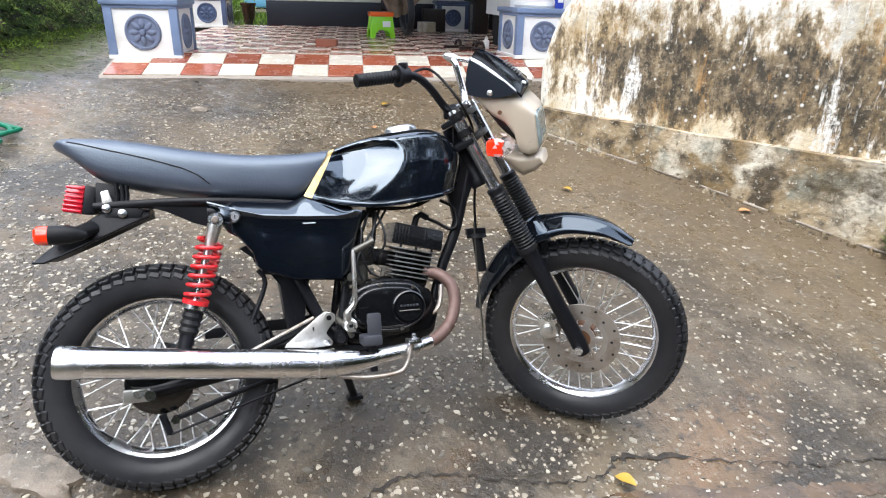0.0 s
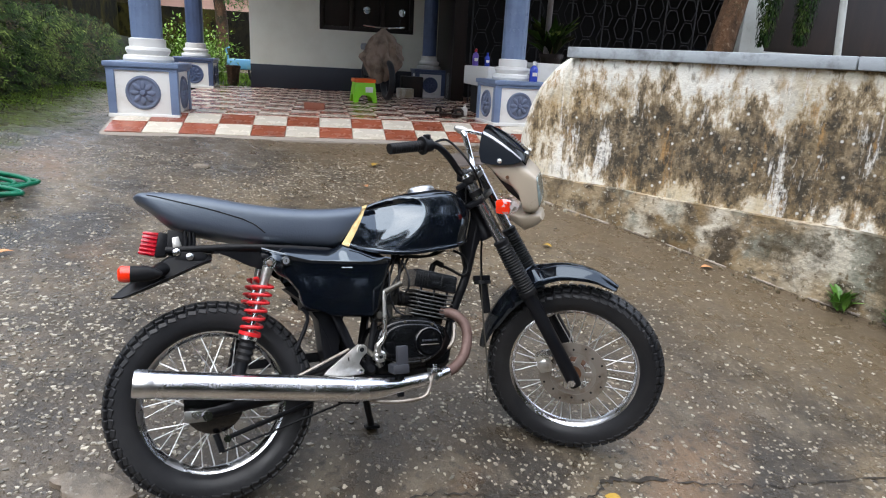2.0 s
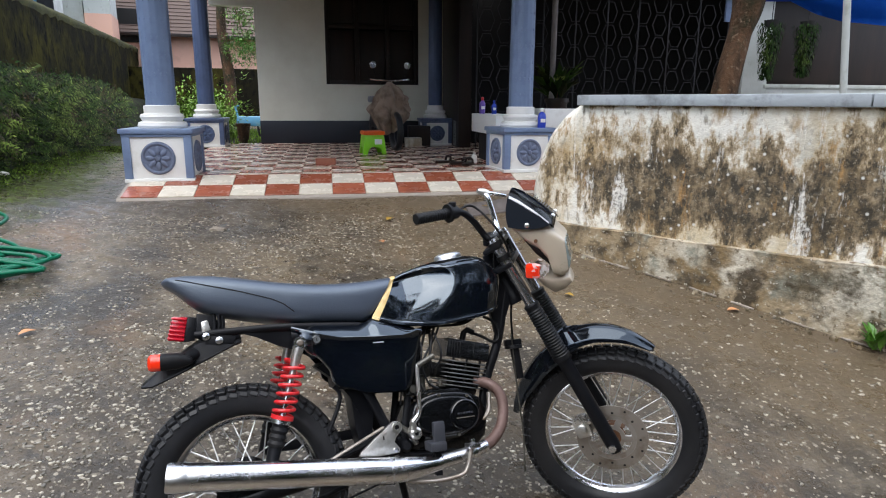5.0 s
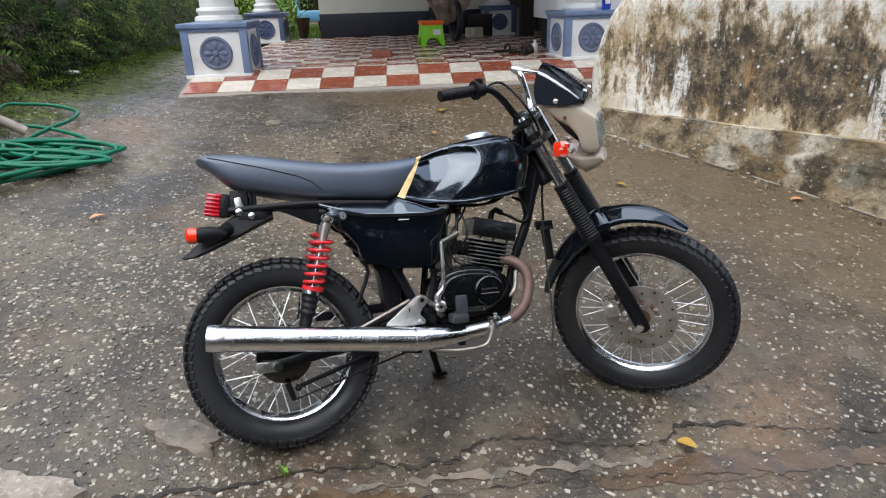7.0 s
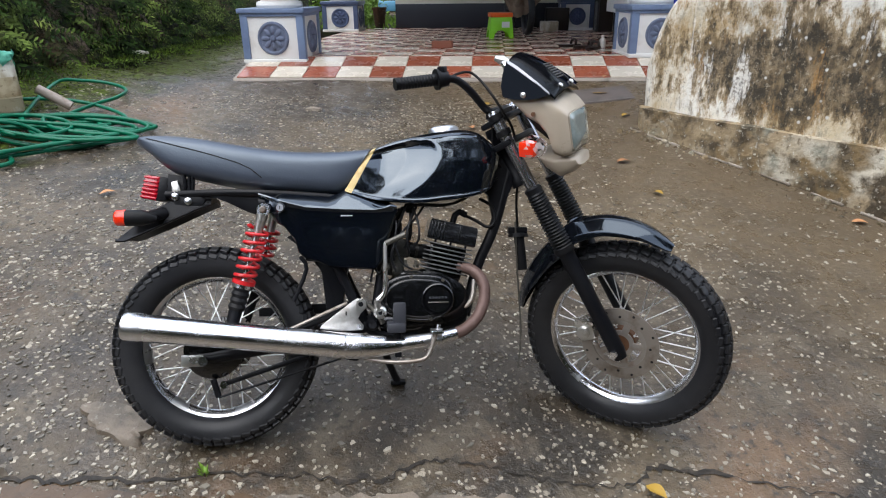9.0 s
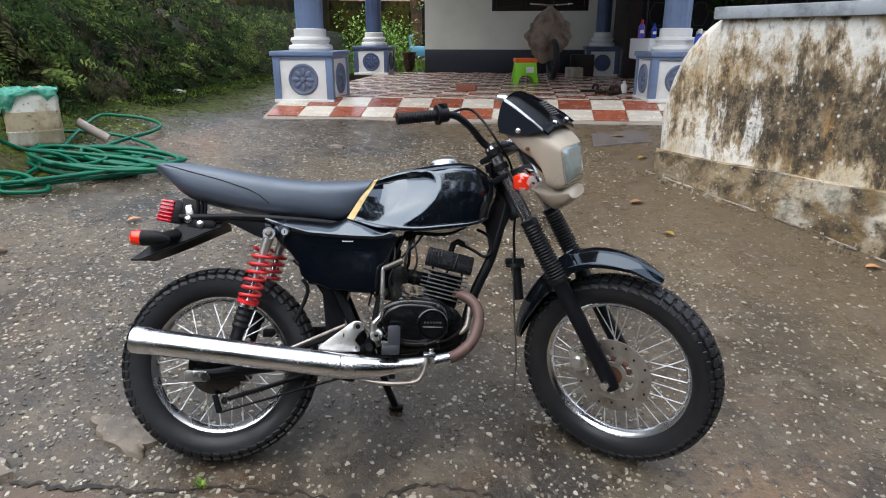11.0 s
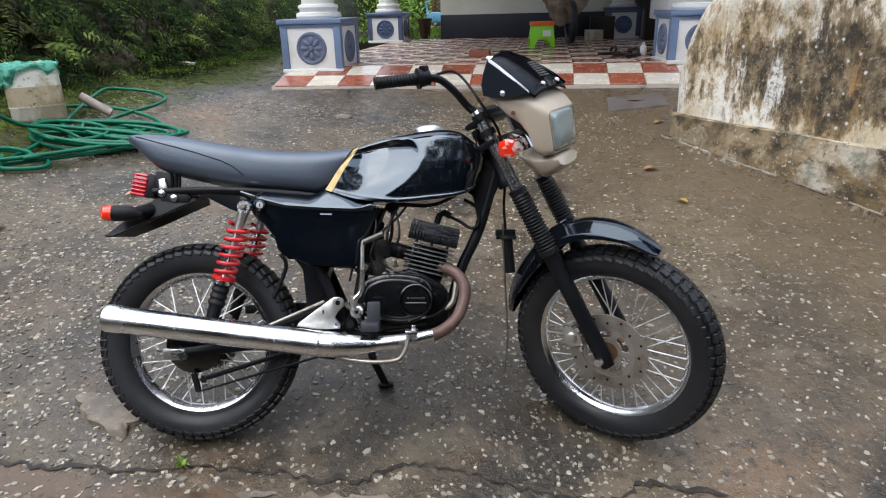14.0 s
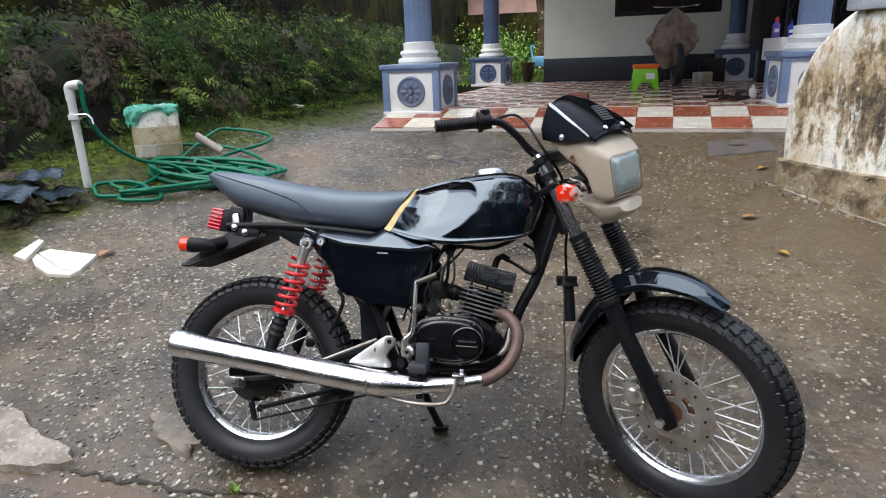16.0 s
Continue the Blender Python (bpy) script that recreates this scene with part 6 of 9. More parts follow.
    for x, zu, zl, w in ((0.0, 0.728, 0.71, 0.06), (-0.03, 0.731, 0.699, 0.07), (-0.08, 0.727, 0.676, 0.074), (-0.113, 0.722, 0.661, 0.075), (-0.15, 0.698, 0.644, 0.074), (-0.19, 0.668, 0.627, 0.07), (-0.23, 0.638, 0.611, 0.066), (-0.252, 0.62, 0.611, 0.062), (-0.257, 0.615, 0.612, 0.058)):
        rows.append([(x, -w, zl), (x, -w - 0.002, zl + 0.004), (x, -w * 0.97, zl + 0.007), (x, -w * 0.9, zu - 0.004), (x, -w * 0.8, zu), (x, 0, zu + 0.006), (x, w * 0.8, zu), (x, w * 0.9, zu - 0.004), (x, w, zl), (x, w * 0.9, zl), (x, 0, zu - 0.004), (x, -w * 0.9, zl)])
    part("rear_mudguard", loft(rows), B_PLASTIC, bike, "black plastic rear mudguard", 30)
    ind = part("rear_indicator", tube([(-0.125, -0.065, 0.69), (-0.15, -0.105, 0.68)], [0.018, 0.015], 12), B_RUBBER, bike, "black indicator with an orange red lens")
    part("housing", loft([[(x, -0.108 + r * 1.2 * math.cos(2 * math.pi * k / 20), z + r * math.copysign(abs(math.sin(2 * math.pi * k / 20)) ** 0.6, math.sin(2 * math.pi * k / 20))) for k in range(20)] for x, z, r in ((-0.128, 0.675, 0.006), (-0.14, 0.676, 0.014), (-0.165, 0.677, 0.0215), (-0.205, 0.6765, 0.0225))]), B_RUBBER, ind)
    part("lens", loft([[(x, -0.108 + r * 1.2 * math.cos(2 * math.pi * k / 20), 0.6765 + r * math.copysign(abs(math.sin(2 * math.pi * k / 20)) ** 0.6, math.sin(2 * math.pi * k / 20))) for k in range(20)] for x, r in ((-0.205, 0.0225), (-0.228, 0.0225), (-0.234, 0.018), (-0.236, 0.009))]), B_ORLENS, ind, "orange red lens")

    # -- steered front --
    rake = radians(28)
    W0 = Vector((1.219, 0.018, 0.2965))
    axis = Vector((-math.sin(rake), 0, math.cos(rake)))
    fore = Vector((math.cos(rake), 0, math.sin(rake)))
    O = W0 - 0.026 * fore - Vector((0, 0.018, 0))
    steer = Matrix.Translation(O) @ Matrix.Rotation(radians(-40.6), 4, axis) @ Matrix.Translation(-O)
    wheel("front_wheel", 0.3135, 0.09, steer @ Matrix.Translation(W0), True, 0.237)
    XF = steer
    part("front_axle", tube([W0 + Vector((0, -0.125, 0)), W0 + Vector((0, 0.12, 0))], 0.008, 10), B_CHROME, bike)
    part("front_axle_nut", lathe([(0, 0), (0.013, 0), (0.013, 0.012), (0, 0.012)], 6, Matrix.Translation(W0 + Vector((0, -0.118, 0))) @ AX_Y), B_CHROME, bike)
    for y in (-0.086, 0.086):
        off = Vector((0, y, 0))
        fork = part("fork_leg", tube([W0 + off - axis * 0.03, W0 + off, W0 + off + axis * 0.1, W0 + off + axis * 0.36], [0.020, 0.025, 0.0235, 0.0245], 20), B_FRAME, bike, "black fork leg with a ribbed rubber gaiter", 60)
        prof = [(0.029, 0.335), (0.032, 0.345)]
        for i in range(19):
            h = 0.351 + i * 0.0096
            r = 0.0312 - 0.00018 * i
            prof += [(r - 0.001, h), (r, h + 0.0018), (r - 0.001, h + 0.0036), (0.0245, h + 0.006), (0.0245, h + 0.0078)]
        prof += [(0.026, 0.538), (0.027, 0.547), (0.021, 0.552)]
        ux = axis.orthogonal().normalized()
        uy = axis.cross(ux)
        part("gaiter", loft([[W0 + off + axis * h + r * (math.cos(2 * math.pi * k / 24) * ux + math.sin(2 * math.pi * k / 24) * uy) for k in range(24)] for r, h in prof]), B_PLASTIC, fork, "ribbed rubber gaiter", 50)
        part("stanchion", tube([W0 + off + axis * 0.5, W0 + off + axis * 0.79], 0.0185, 18), B_DKCHROME, fork)
        part("top_cap", tube([W0 + off + axis * 0.78, W0 + off + axis * 0.80], [0.019, 0.016], 16), B_CHROME, fork)
    stem = W0 - fore * 0.03
    for h, t in ((0.70, 0.02), (0.772, 0.018)):
        bm = bmesh.new()
        c = W0 + axis * h - fore * 0.018
        rotm = Matrix((( fore.x, 0, axis.x, c.x), (0, 1, 0, c.y), (fore.z, 0, axis.z, c.z), (0, 0, 0, 1)))
        box(0.066, 0.212, t, (0, 0, 0), 0.008, rotm, bm)
        part("fork_yoke", bm, B_FRAME, bike)
    # brake caliper
    cal = part("brake_caliper", box(0.055, 0.05, 0.075, W0 + Vector((-0.098, -0.062, 0.045)), 0.014, Matrix.Rotation(radians(-20), 4, "Y")), B_ALU, bike, "bare alloy brake caliper")
    part("piston_cap", lathe([(0, 0.0), (0.02, 0), (0.02, 0.014), (0.012, 0.018), (0, 0.018)], 20, Matrix.Translation(W0 + Vector((-0.1, -0.085, 0.04))) @ AX_Y), B_ALU, cal)
    part("caliper_bolt", lathe([(0, 0.0), (0.007, 0), (0.007, 0.012), (0, 0.012)], 6, Matrix.Translation(W0 + Vector((-0.075, -0.085, 0.075))) @ AX_Y), B_CHROME, cal)
    part("caliper_bolt", lathe([(0, 0.0), (0.007, 0), (0.007, 0.012), (0, 0.012)], 6, Matrix.Translation(W0 + Vector((-0.065, -0.085, 0.012))) @ AX_Y), B_CHROME, cal)
    # mudguard
    rows = []
    for a in np.linspace(radians(67), radians(170), 44):
        deg = math.degrees(a)
        R = float(np.interp(deg, (67, 72, 80, 88, 99, 113, 118, 123, 140, 155, 170), (0.342, 0.352, 0.368, 0.379, 0.389, 0.389, 0.383, 0.372, 0.356, 0.345, 0.334)))
        w = float(np.interp(deg, (67, 69, 75, 88, 108, 128, 156, 166, 170), (0.018, 0.032, 0.046, 0.056, 0.064, 0.064, 0.052, 0.028, 0.008)))
        lip = float(np.interp(deg, (67, 75, 88, 106, 120, 145, 164, 170), (0.004, 0.012, 0.026, 0.036, 0.05, 0.042, 0.016, 0.004)))
        tip = 0.01 * max(0, 1 - abs(deg - 114) / 10)
        c, s = math.cos(a), math.sin(a)
        ring = []
        for dr, y in ((-lip, -w), (-lip * 0.5, -w * 0.99), (-lip * 0.44, -w * 0.95), (0.004 + tip * 0.7, -w * 0.55), (0.008 + tip, -w * 0.47), (0.011, -w * 0.38), (0.014, 0), (0.011, w * 0.38), (0.008 + tip, w * 0.47), (0.004 + tip * 0.7, w * 0.55), (-lip * 0.44, w * 0.95), (-lip * 0.5, w * 0.99), (-lip, w),
                      (-lip, w - 0.004), (-0.006, w * 0.66), (0.008, 0), (-0.006, -w * 0.66), (-lip, -w + 0.004)):
            ring.append((W0.x + (R + dr) * c, y, W0.z + (R + dr) * s))
        rows.append(ring)
    mg = part("front_mudguard", loft(rows), B_PAINT, bike, "glossy black front mudguard", 55)
    for y in (-0.066, 0.066):
        part("mudguard_stay", tube([W0 + Vector((-0.148, y, 0.305)), W0 + Vector((-0.152, y * 1.2, 0.25))], [0.02, 0.014], 10), B_FRAME, mg)

    # handlebar and controls
    H = W0 + axis * 0.80 - fore * 0.02
    for sgn, material in ((-1, B_FRAME), (1, B_CHROME)):
        pts = [H, H + Vector((0.0, sgn * 0.05, 0.0)), H + Vector((-0.008, sgn * 0.085, 0.02)), H + Vector((-0.034, sgn * 0.115, 0.07)), H + Vector((-0.06, sgn * 0.14, 0.104)), H + Vector((-0.08, sgn * 0.165, 0.114)), H + Vector((-0.098, sgn * 0.19, 0.115))]
        if sgn > 0:
            pts = [H, H + Vector((0.0, 0.06, -0.002)), H + Vector((0.0, 0.11, 0.002)), H + Vector((-0.012, 0.138, 0.03)), H + Vector((-0.028, 0.142, 0.088)), H + Vector((-0.037, 0.144, 0.115)), H + Vector((-0.05, 0.152, 0.13))]
        if sgn < 0:
            pts += [H + Vector((-0.14, -0.235, 0.115)), H + Vector((-0.178, -0.288, 0.115))]
        part("handlebar", tube(pts, 0.011, 14, curve=6), material, bike, "bent chrome handlebar end" if sgn > 0 else "bent black handlebar", 60)
        if sgn > 0:
            tip = Vector(pts[-1])
            part("lever_perch", tube([tip + Vector((-0.022, -0.012, 0.012)), tip + Vector((-0.004, 0, 0.004)), tip + Vector((0.012, 0.004, -0.004))], [0.008, 0.0155, 0.0145], 14), B_ALU, bike, "dull alloy lever perch")
            part("lever", tube([tip, tip + Vector((0.03, 0.012, -0.004)), tip + Vector((0.075, 0.03, -0.016))], [0.0085, 0.0075, 0.006], 10, curve=4), B_CHROME, bike)
    g0, g1 = H + Vector((-0.1, -0.192, 0.115)), H + Vector((-0.18, -0.292, 0.115))
    d = (g1 - g0).normalized()
    prof = [(0.017, 0.0), (0.017, 0.01)]
    for i in range(12):
        prof += [(0.0175, 0.012 + 0.009 * i), (0.0158, 0.0165 + 0.009 * i)]
    prof += [(0.0175, 0.121), (0.0165, 0.125)]
    ux = d.orthogonal().normalized()
    uy = d.cross(ux)
    grip = part("grip", loft([[g0 + d * h + r * (math.cos(2 * math.pi * k / 20) * ux + math.sin(2 * math.pi * k / 20) * uy) for k in range(20)] for r, h in prof]), B_RUBBER, bike, "ribbed black rubber grip", 35)
    part("grip_flange", tube([g0 - d * 0.004, g0 + d * 0.004], 0.029, 24), B_RUBBER, grip)
    part("throttle_housing", tube([g0 - d * 0.032, g0 - d * 0.004], [0.021, 0.024], 18), B_FRAME, grip)
    part("housing_clamp", box(0.022, 0.02, 0.02, g0 - d * 0.018 + Vector((0, 0, 0.024)), 0.004), B_FRAME, grip)
    part("throttle_cable", tube([g0 - d * 0.03 + Vector((0, 0, 0.0)), g0 + Vector((0.06, 0.1, 0.005)), H + Vector((0.045, -0.10, 0.03)), H + Vector((0.06, -0.03, -0.08)), H + Vector((0.0, 0.0, -0.2))], 0.0038, 8, curve=8), B_RUBBER, bike)
    part("bar_clamp", box(0.05, 0.1, 0.035, H + Vector((0.0, 0, -0.008)), 0.01), B_FRAME, bike)
    part("wire_loop", tube([H + Vector((0.0, -0.07, 0.02)), H + Vector((0.02, -0.1, -0.02)), H + Vector((0.02, -0.1, -0.1)), H + Vector((0.03, -0.07, -0.16))], 0.0025, 6, curve=5), B_RUBBER, bike)
    for k in range(2):
        part("fork_clamp", lathe([(0.017, -0.009), (0.0235, -0.009), (0.0235, 0.009), (0.017, 0.009)], 16, Matrix.Translation(W0 + Vector((0, -0.086, 0)) + axis * (0.78 - 0.05 * k)) @ Matrix.Rotation(-rake, 4, "Y"), closed=True), B_RUBBER, bike)

    # fairing: a cowl with screen and square lamp; sections from the lamp's face backwards
    C = W0 + axis * 0.66
    ux0 = 1.08
    def sec(x, z0, z1, w0, w1, p=3.2, n=40):
        ring = []
        for k in range(n):
            a = 2 * math.pi * k / n
            c, s = math.cos(a), math.sin(a)
            c = math.copysign(abs(c) ** (2 / p), c)
            s = math.copysign(abs(s) ** (2 / p), s)
            t = 0.5 + 0.5 * c
            ring.append((x + FSLOPE * (t - 0.5), (w0 + (w1 - w0) * t) * s, z0 + (z1 - z0) * t))
        return ring
    FSLOPE = -0.012
    zc = 0.946
    rings = [sec(ux0, zc - 0.052, zc + 0.057, 0.079, 0.084, 9), sec(ux0 - 0.006, zc - 0.06, zc + 0.065, 0.087, 0.092, 8), sec(ux0 - 0.024, zc - 0.066, zc + 0.082, 0.098, 0.106, 7), sec(ux0 - 0.046, zc - 0.058, zc + 0.1, 0.108, 0.115, 6.2),
             sec(ux0 - 0.06, zc - 0.01, zc + 0.108, 0.112, 0.118, 5.6), sec(ux0 - 0.085, zc + 0.022, zc + 0.116, 0.115, 0.122, 5), sec(ux0 - 0.12, zc + 0.042, zc + 0.124, 0.115, 0.123, 4.6), sec(ux0 - 0.152, zc + 0.074, zc + 0.128, 0.113, 0.122, 4.2), sec(ux0 - 0.178, zc + 0.1, zc + 0.126, 0.11, 0.118, 4)]
    fair = part("fairing", loft(rings, cap=False), B_FAIRING, bike, "scuffed beige headlamp fairing", 60)
    part("fairing_back", loft([sec(ux0 - 0.04, zc - 0.05, zc + 0.09, 0.095, 0.1, 3.6), sec(ux0 - 0.1, zc + 0.0, zc + 0.11, 0.1, 0.106, 3.4), sec(ux0 - 0.165, zc + 0.088, zc + 0.118, 0.098, 0.106, 3.2)]), M_DARK, fair)
    part("lamp_frame", loft([sec(ux0 - 0.001, zc - 0.051, zc + 0.056, 0.0735, 0.0785, 9), sec(ux0 + 0.002, zc - 0.0495, zc + 0.0545, 0.072, 0.077, 9), sec(ux0 - 0.02, zc - 0.0485, zc + 0.0535, 0.071, 0.076, 9)], cap=False), B_FAIRING, fair)
    part("headlamp", loft([sec(ux0 - 0.004, zc - 0.049, zc + 0.054, 0.0715, 0.0765, 9), sec(ux0 + 0.002, zc - 0.0485, zc + 0.0535, 0.071, 0.076, 9), sec(ux0 + 0.008, zc - 0.034, zc + 0.039, 0.055, 0.058, 5), sec(ux0 + 0.01, zc - 0.012, zc + 0.017, 0.027, 0.027, 3)]), B_GLASS, fair, "square glass headlamp", 70)
    part("lower_lip", loft([sec(ux0 + 0.012, zc - 0.096, zc - 0.068, 0.05, 0.068, 3.4), sec(ux0 - 0.01, zc - 0.118, zc - 0.064, 0.06, 0.082, 3.4), sec(ux0 - 0.045, zc - 0.134, zc - 0.062, 0.064, 0.092, 3.2), sec(ux0 - 0.08, zc - 0.112, zc - 0.06, 0.06, 0.092, 3), sec(ux0 - 0.1, zc - 0.085, zc - 0.058, 0.05, 0.085, 3)]), B_FAIRING, fair, "worn beige lip under the lamp", 60)
    # screen: smoked, sloping back
    def scr(x, z, w, t=0.0):
        return [(x, w * q, z + 0.018 * (1 - q * q) - t) for q in (-1, -0.9, -0.6, -0.2, 0.2, 0.6, 0.9, 1)]
    rows = [(ux0 - 0.034, zc + 0.1, 0.1), (ux0 - 0.044, zc + 0.112, 0.106), (ux0 - 0.075, zc + 0.138, 0.112), (ux0 - 0.11, zc + 0.163, 0.11), (ux0 - 0.145, zc + 0.184, 0.1), (ux0 - 0.17, zc + 0.196, 0.086), (ux0 - 0.178, zc + 0.197, 0.08)]
    part("screen", loft([scr(x, z, w) + scr(x - 0.002, z, w, 0.005)[::-1] for x, z, w in rows]), B_SCREEN, fair, "smoked black screen", 60)
    for sgn in (-1, 1):
        pts = [(ux0 - 0.044, zc + 0.112), (ux0 - 0.075, zc + 0.138), (ux0 - 0.11, zc + 0.163), (ux0 - 0.145, zc + 0.184), (ux0 - 0.178, zc + 0.197), (ux0 - 0.183, zc + 0.165), (ux0 - 0.182, zc + 0.135), (ux0 - 0.175, zc + 0.107), (ux0 - 0.14, zc + 0.1), (ux0 - 0.1, zc + 0.099), (ux0 - 0.07, zc + 0.103)]
        bm = bmesh.new()
        for y, t in ((0.1215, 0), (0.127, 1)):
            vs = []
            for x, z in pts:
                wtop = float(np.interp(z, (zc + 0.08, zc + 0.13, zc + 0.195), (0.006, 0.001, -0.034)))
                vs.append(bm.verts.new((x, sgn * (y + wtop), z)))
            bm.faces.new(vs)
        V = list(bm.verts)
        n = len(pts)
        for k in range(n):
            bm.faces.new((V[k], V[(k + 1) % n], V[n + (k + 1) % n], V[n + k]))
        part("screen_side", bm, B_SCREEN, fair)
        for x, z in ((ux0 - 0.115, zc + 0.112),):
            part("screen_screw", lathe([(0, 0), (0.008, 0), (0.008, 0.003), (0.005, 0.006), (0, 0.007)], 12, Matrix.Translation((x, sgn * 0.1285, z)) @ (AX_Y if sgn < 0 else AX_Y.inverted())), B_SPOKE, fair)
    # the glint on the screen's bevelled fold, modelled as a pale strip
    rows = [(ux0 - 0.048, zc + 0.115, 0.112, 0.002), (ux0 - 0.075, zc + 0.138, 0.1165, 0.003), (ux0 - 0.11, zc + 0.163, 0.1145, 0.0036), (ux0 - 0.145, zc + 0.184, 0.104, 0.004), (ux0 - 0.174, zc + 0.196, 0.09, 0.004)]
    part("screen_stripe", loft([[(x, -w - 0.004 + q * 0.6, z + q + 0.002) for q in (-h, h)] + [(x, -w + 0.004 + q * 0.6, z + q - 0.004) for q in (h, -h)] for x, z, w, h in rows]), B_PALE, fair, "highlight along the edge of the screen, built as a pale strip", 60)
    for k in range(7):
        part("screen_vent", box(0.0035, 0.055, 0.004, (ux0 - 0.06 - 0.0078 * k, 0.012 + 0.004 * k, zc + 0.1455 + 0.0056 * k), 0.001), B_FIN, fair)
    for y in (-0.035, 0.055):
        part("screen_bolt", lathe([(0, 0), (0.007, 0), (0.007, 0.003), (0.004, 0.006), (0, 0.007)], 12, Matrix.Translation((ux0 - 0.042, y, zc + 0.126)) @ Matrix.Rotation(radians(35), 4, "Y")), B_SPOKE, fair)
    part("fairing_bolt", lathe([(0, 0), (0.006, 0), (0.006, 0.005), (0, 0.005)], 8, Matrix.Translation((ux0 - 0.09, -0.121, zc + 0.06)) @ AX_Y), B_BRONZE, fair)
    # front indicator wrapped in clear film
    fi = Vector((0.99, -0.128, 0.918))
    ind = part("front_indicator", tube([fi + Vector((0, 0.06, 0)), fi], 0.012, 10), B_RUBBER, bike, "orange red indicator wrapped in clear film")
    part("lens", box(0.046, 0.04, 0.044, fi + Vector((-0.01, -0.012, -0.004)), 0.011), B_ORLENS, ind, "orange red lens")
    bm = bmesh.new()
    bmesh.ops.create_icosphere(bm, subdivisions=3, radius=1)
    for v in bm.verts:
        k = 1 + 0.16 * noise.noise(v.co * 2.2) + 0.1 * noise.noise(v.co * 5)
        v.co = fi + Vector((0.002 + v.co.x * 0.04 * k, -0.008 + v.co.y * 0.034 * k, 0.001 + v.co.z * 0.034 * k))
    keep = [f for f in bm.faces if noise.noise(f.calc_center_median() * 60) < 0.12]
    bmesh.ops.delete(bm, geom=keep, context="FACES")
    part("film", bm, B_CLEAR, ind, "crumpled clear film", 0)
    XF = frame_set
    # a loose grip hangs by its cable behind the fork
    hang = part("hanging_cable", tube([(0.90, 0.03, 0.82), (0.897, 0.05, 0.74), (0.905, 0.075, 0.66)], 0.004, 8, curve=5), B_RUBBER, bike, "loose rubber grip hanging by its cable")
    hg = part("lever_perch", box(0.06, 0.03, 0.022, (0.905, 0.08, 0.652), 0.005), B_FRAME, hang)
    part("perch_flange", lathe([(0, 0), (0.032, 0), (0.03, 0.012), (0, 0.014)], 20, Matrix.Translation((0.908, 0.08, 0.632))), B_RUBBER, hang)
    part("loose_grip", tube([(0.91, 0.08, 0.635), (0.922, 0.085, 0.53)], [0.0165, 0.0155], 16), B_RUBBER, hang)
    part("bare_wire", tube([(0.895, 0.06, 0.68), (0.905, 0.075, 0.5), (0.915, 0.08, 0.34), (0.905, 0.075, 0.22)], 0.0028, 6, curve=5), B_CARB, hang)
    XF = Matrix()
    return bike


BIKE = build_bike()


# ---- planted bank and boundary wall beside the drive ----
def bank_x(y):
    return float(np.interp(y, (0.5, 2.0, 3.5, 5.0, 7.5, 12), (-2.5, -2.42, -2.12, -1.95, -1.8, -1.85)))


def bank_point(y, s):
    """A point of the bank: s runs from its foot (0) over its brow (1) to the boundary wall (2)."""
    xb = bank_x(y)
    z0 = ground_z(max(-2.6, xb), y) if y < 4.4 else 0.72
    x = xb - float(np.interp(s, (0, 0.3, 0.7, 1, 2), (0, 0.12, 0.22, 0.42, 1.7)))
    z = z0 - 0.06 + float(np.interp(s, (0, 0.3, 0.7, 1, 2), (0, 0.32, 0.68, 0.82, 1.0)))
    n = 0.07 * noise.noise((y * 1.7, s * 2.2, 3)) + 0.03 * noise.noise((y * 6, s * 6, 1))
    return Vector((x + n, y, z + 0.6 * n))


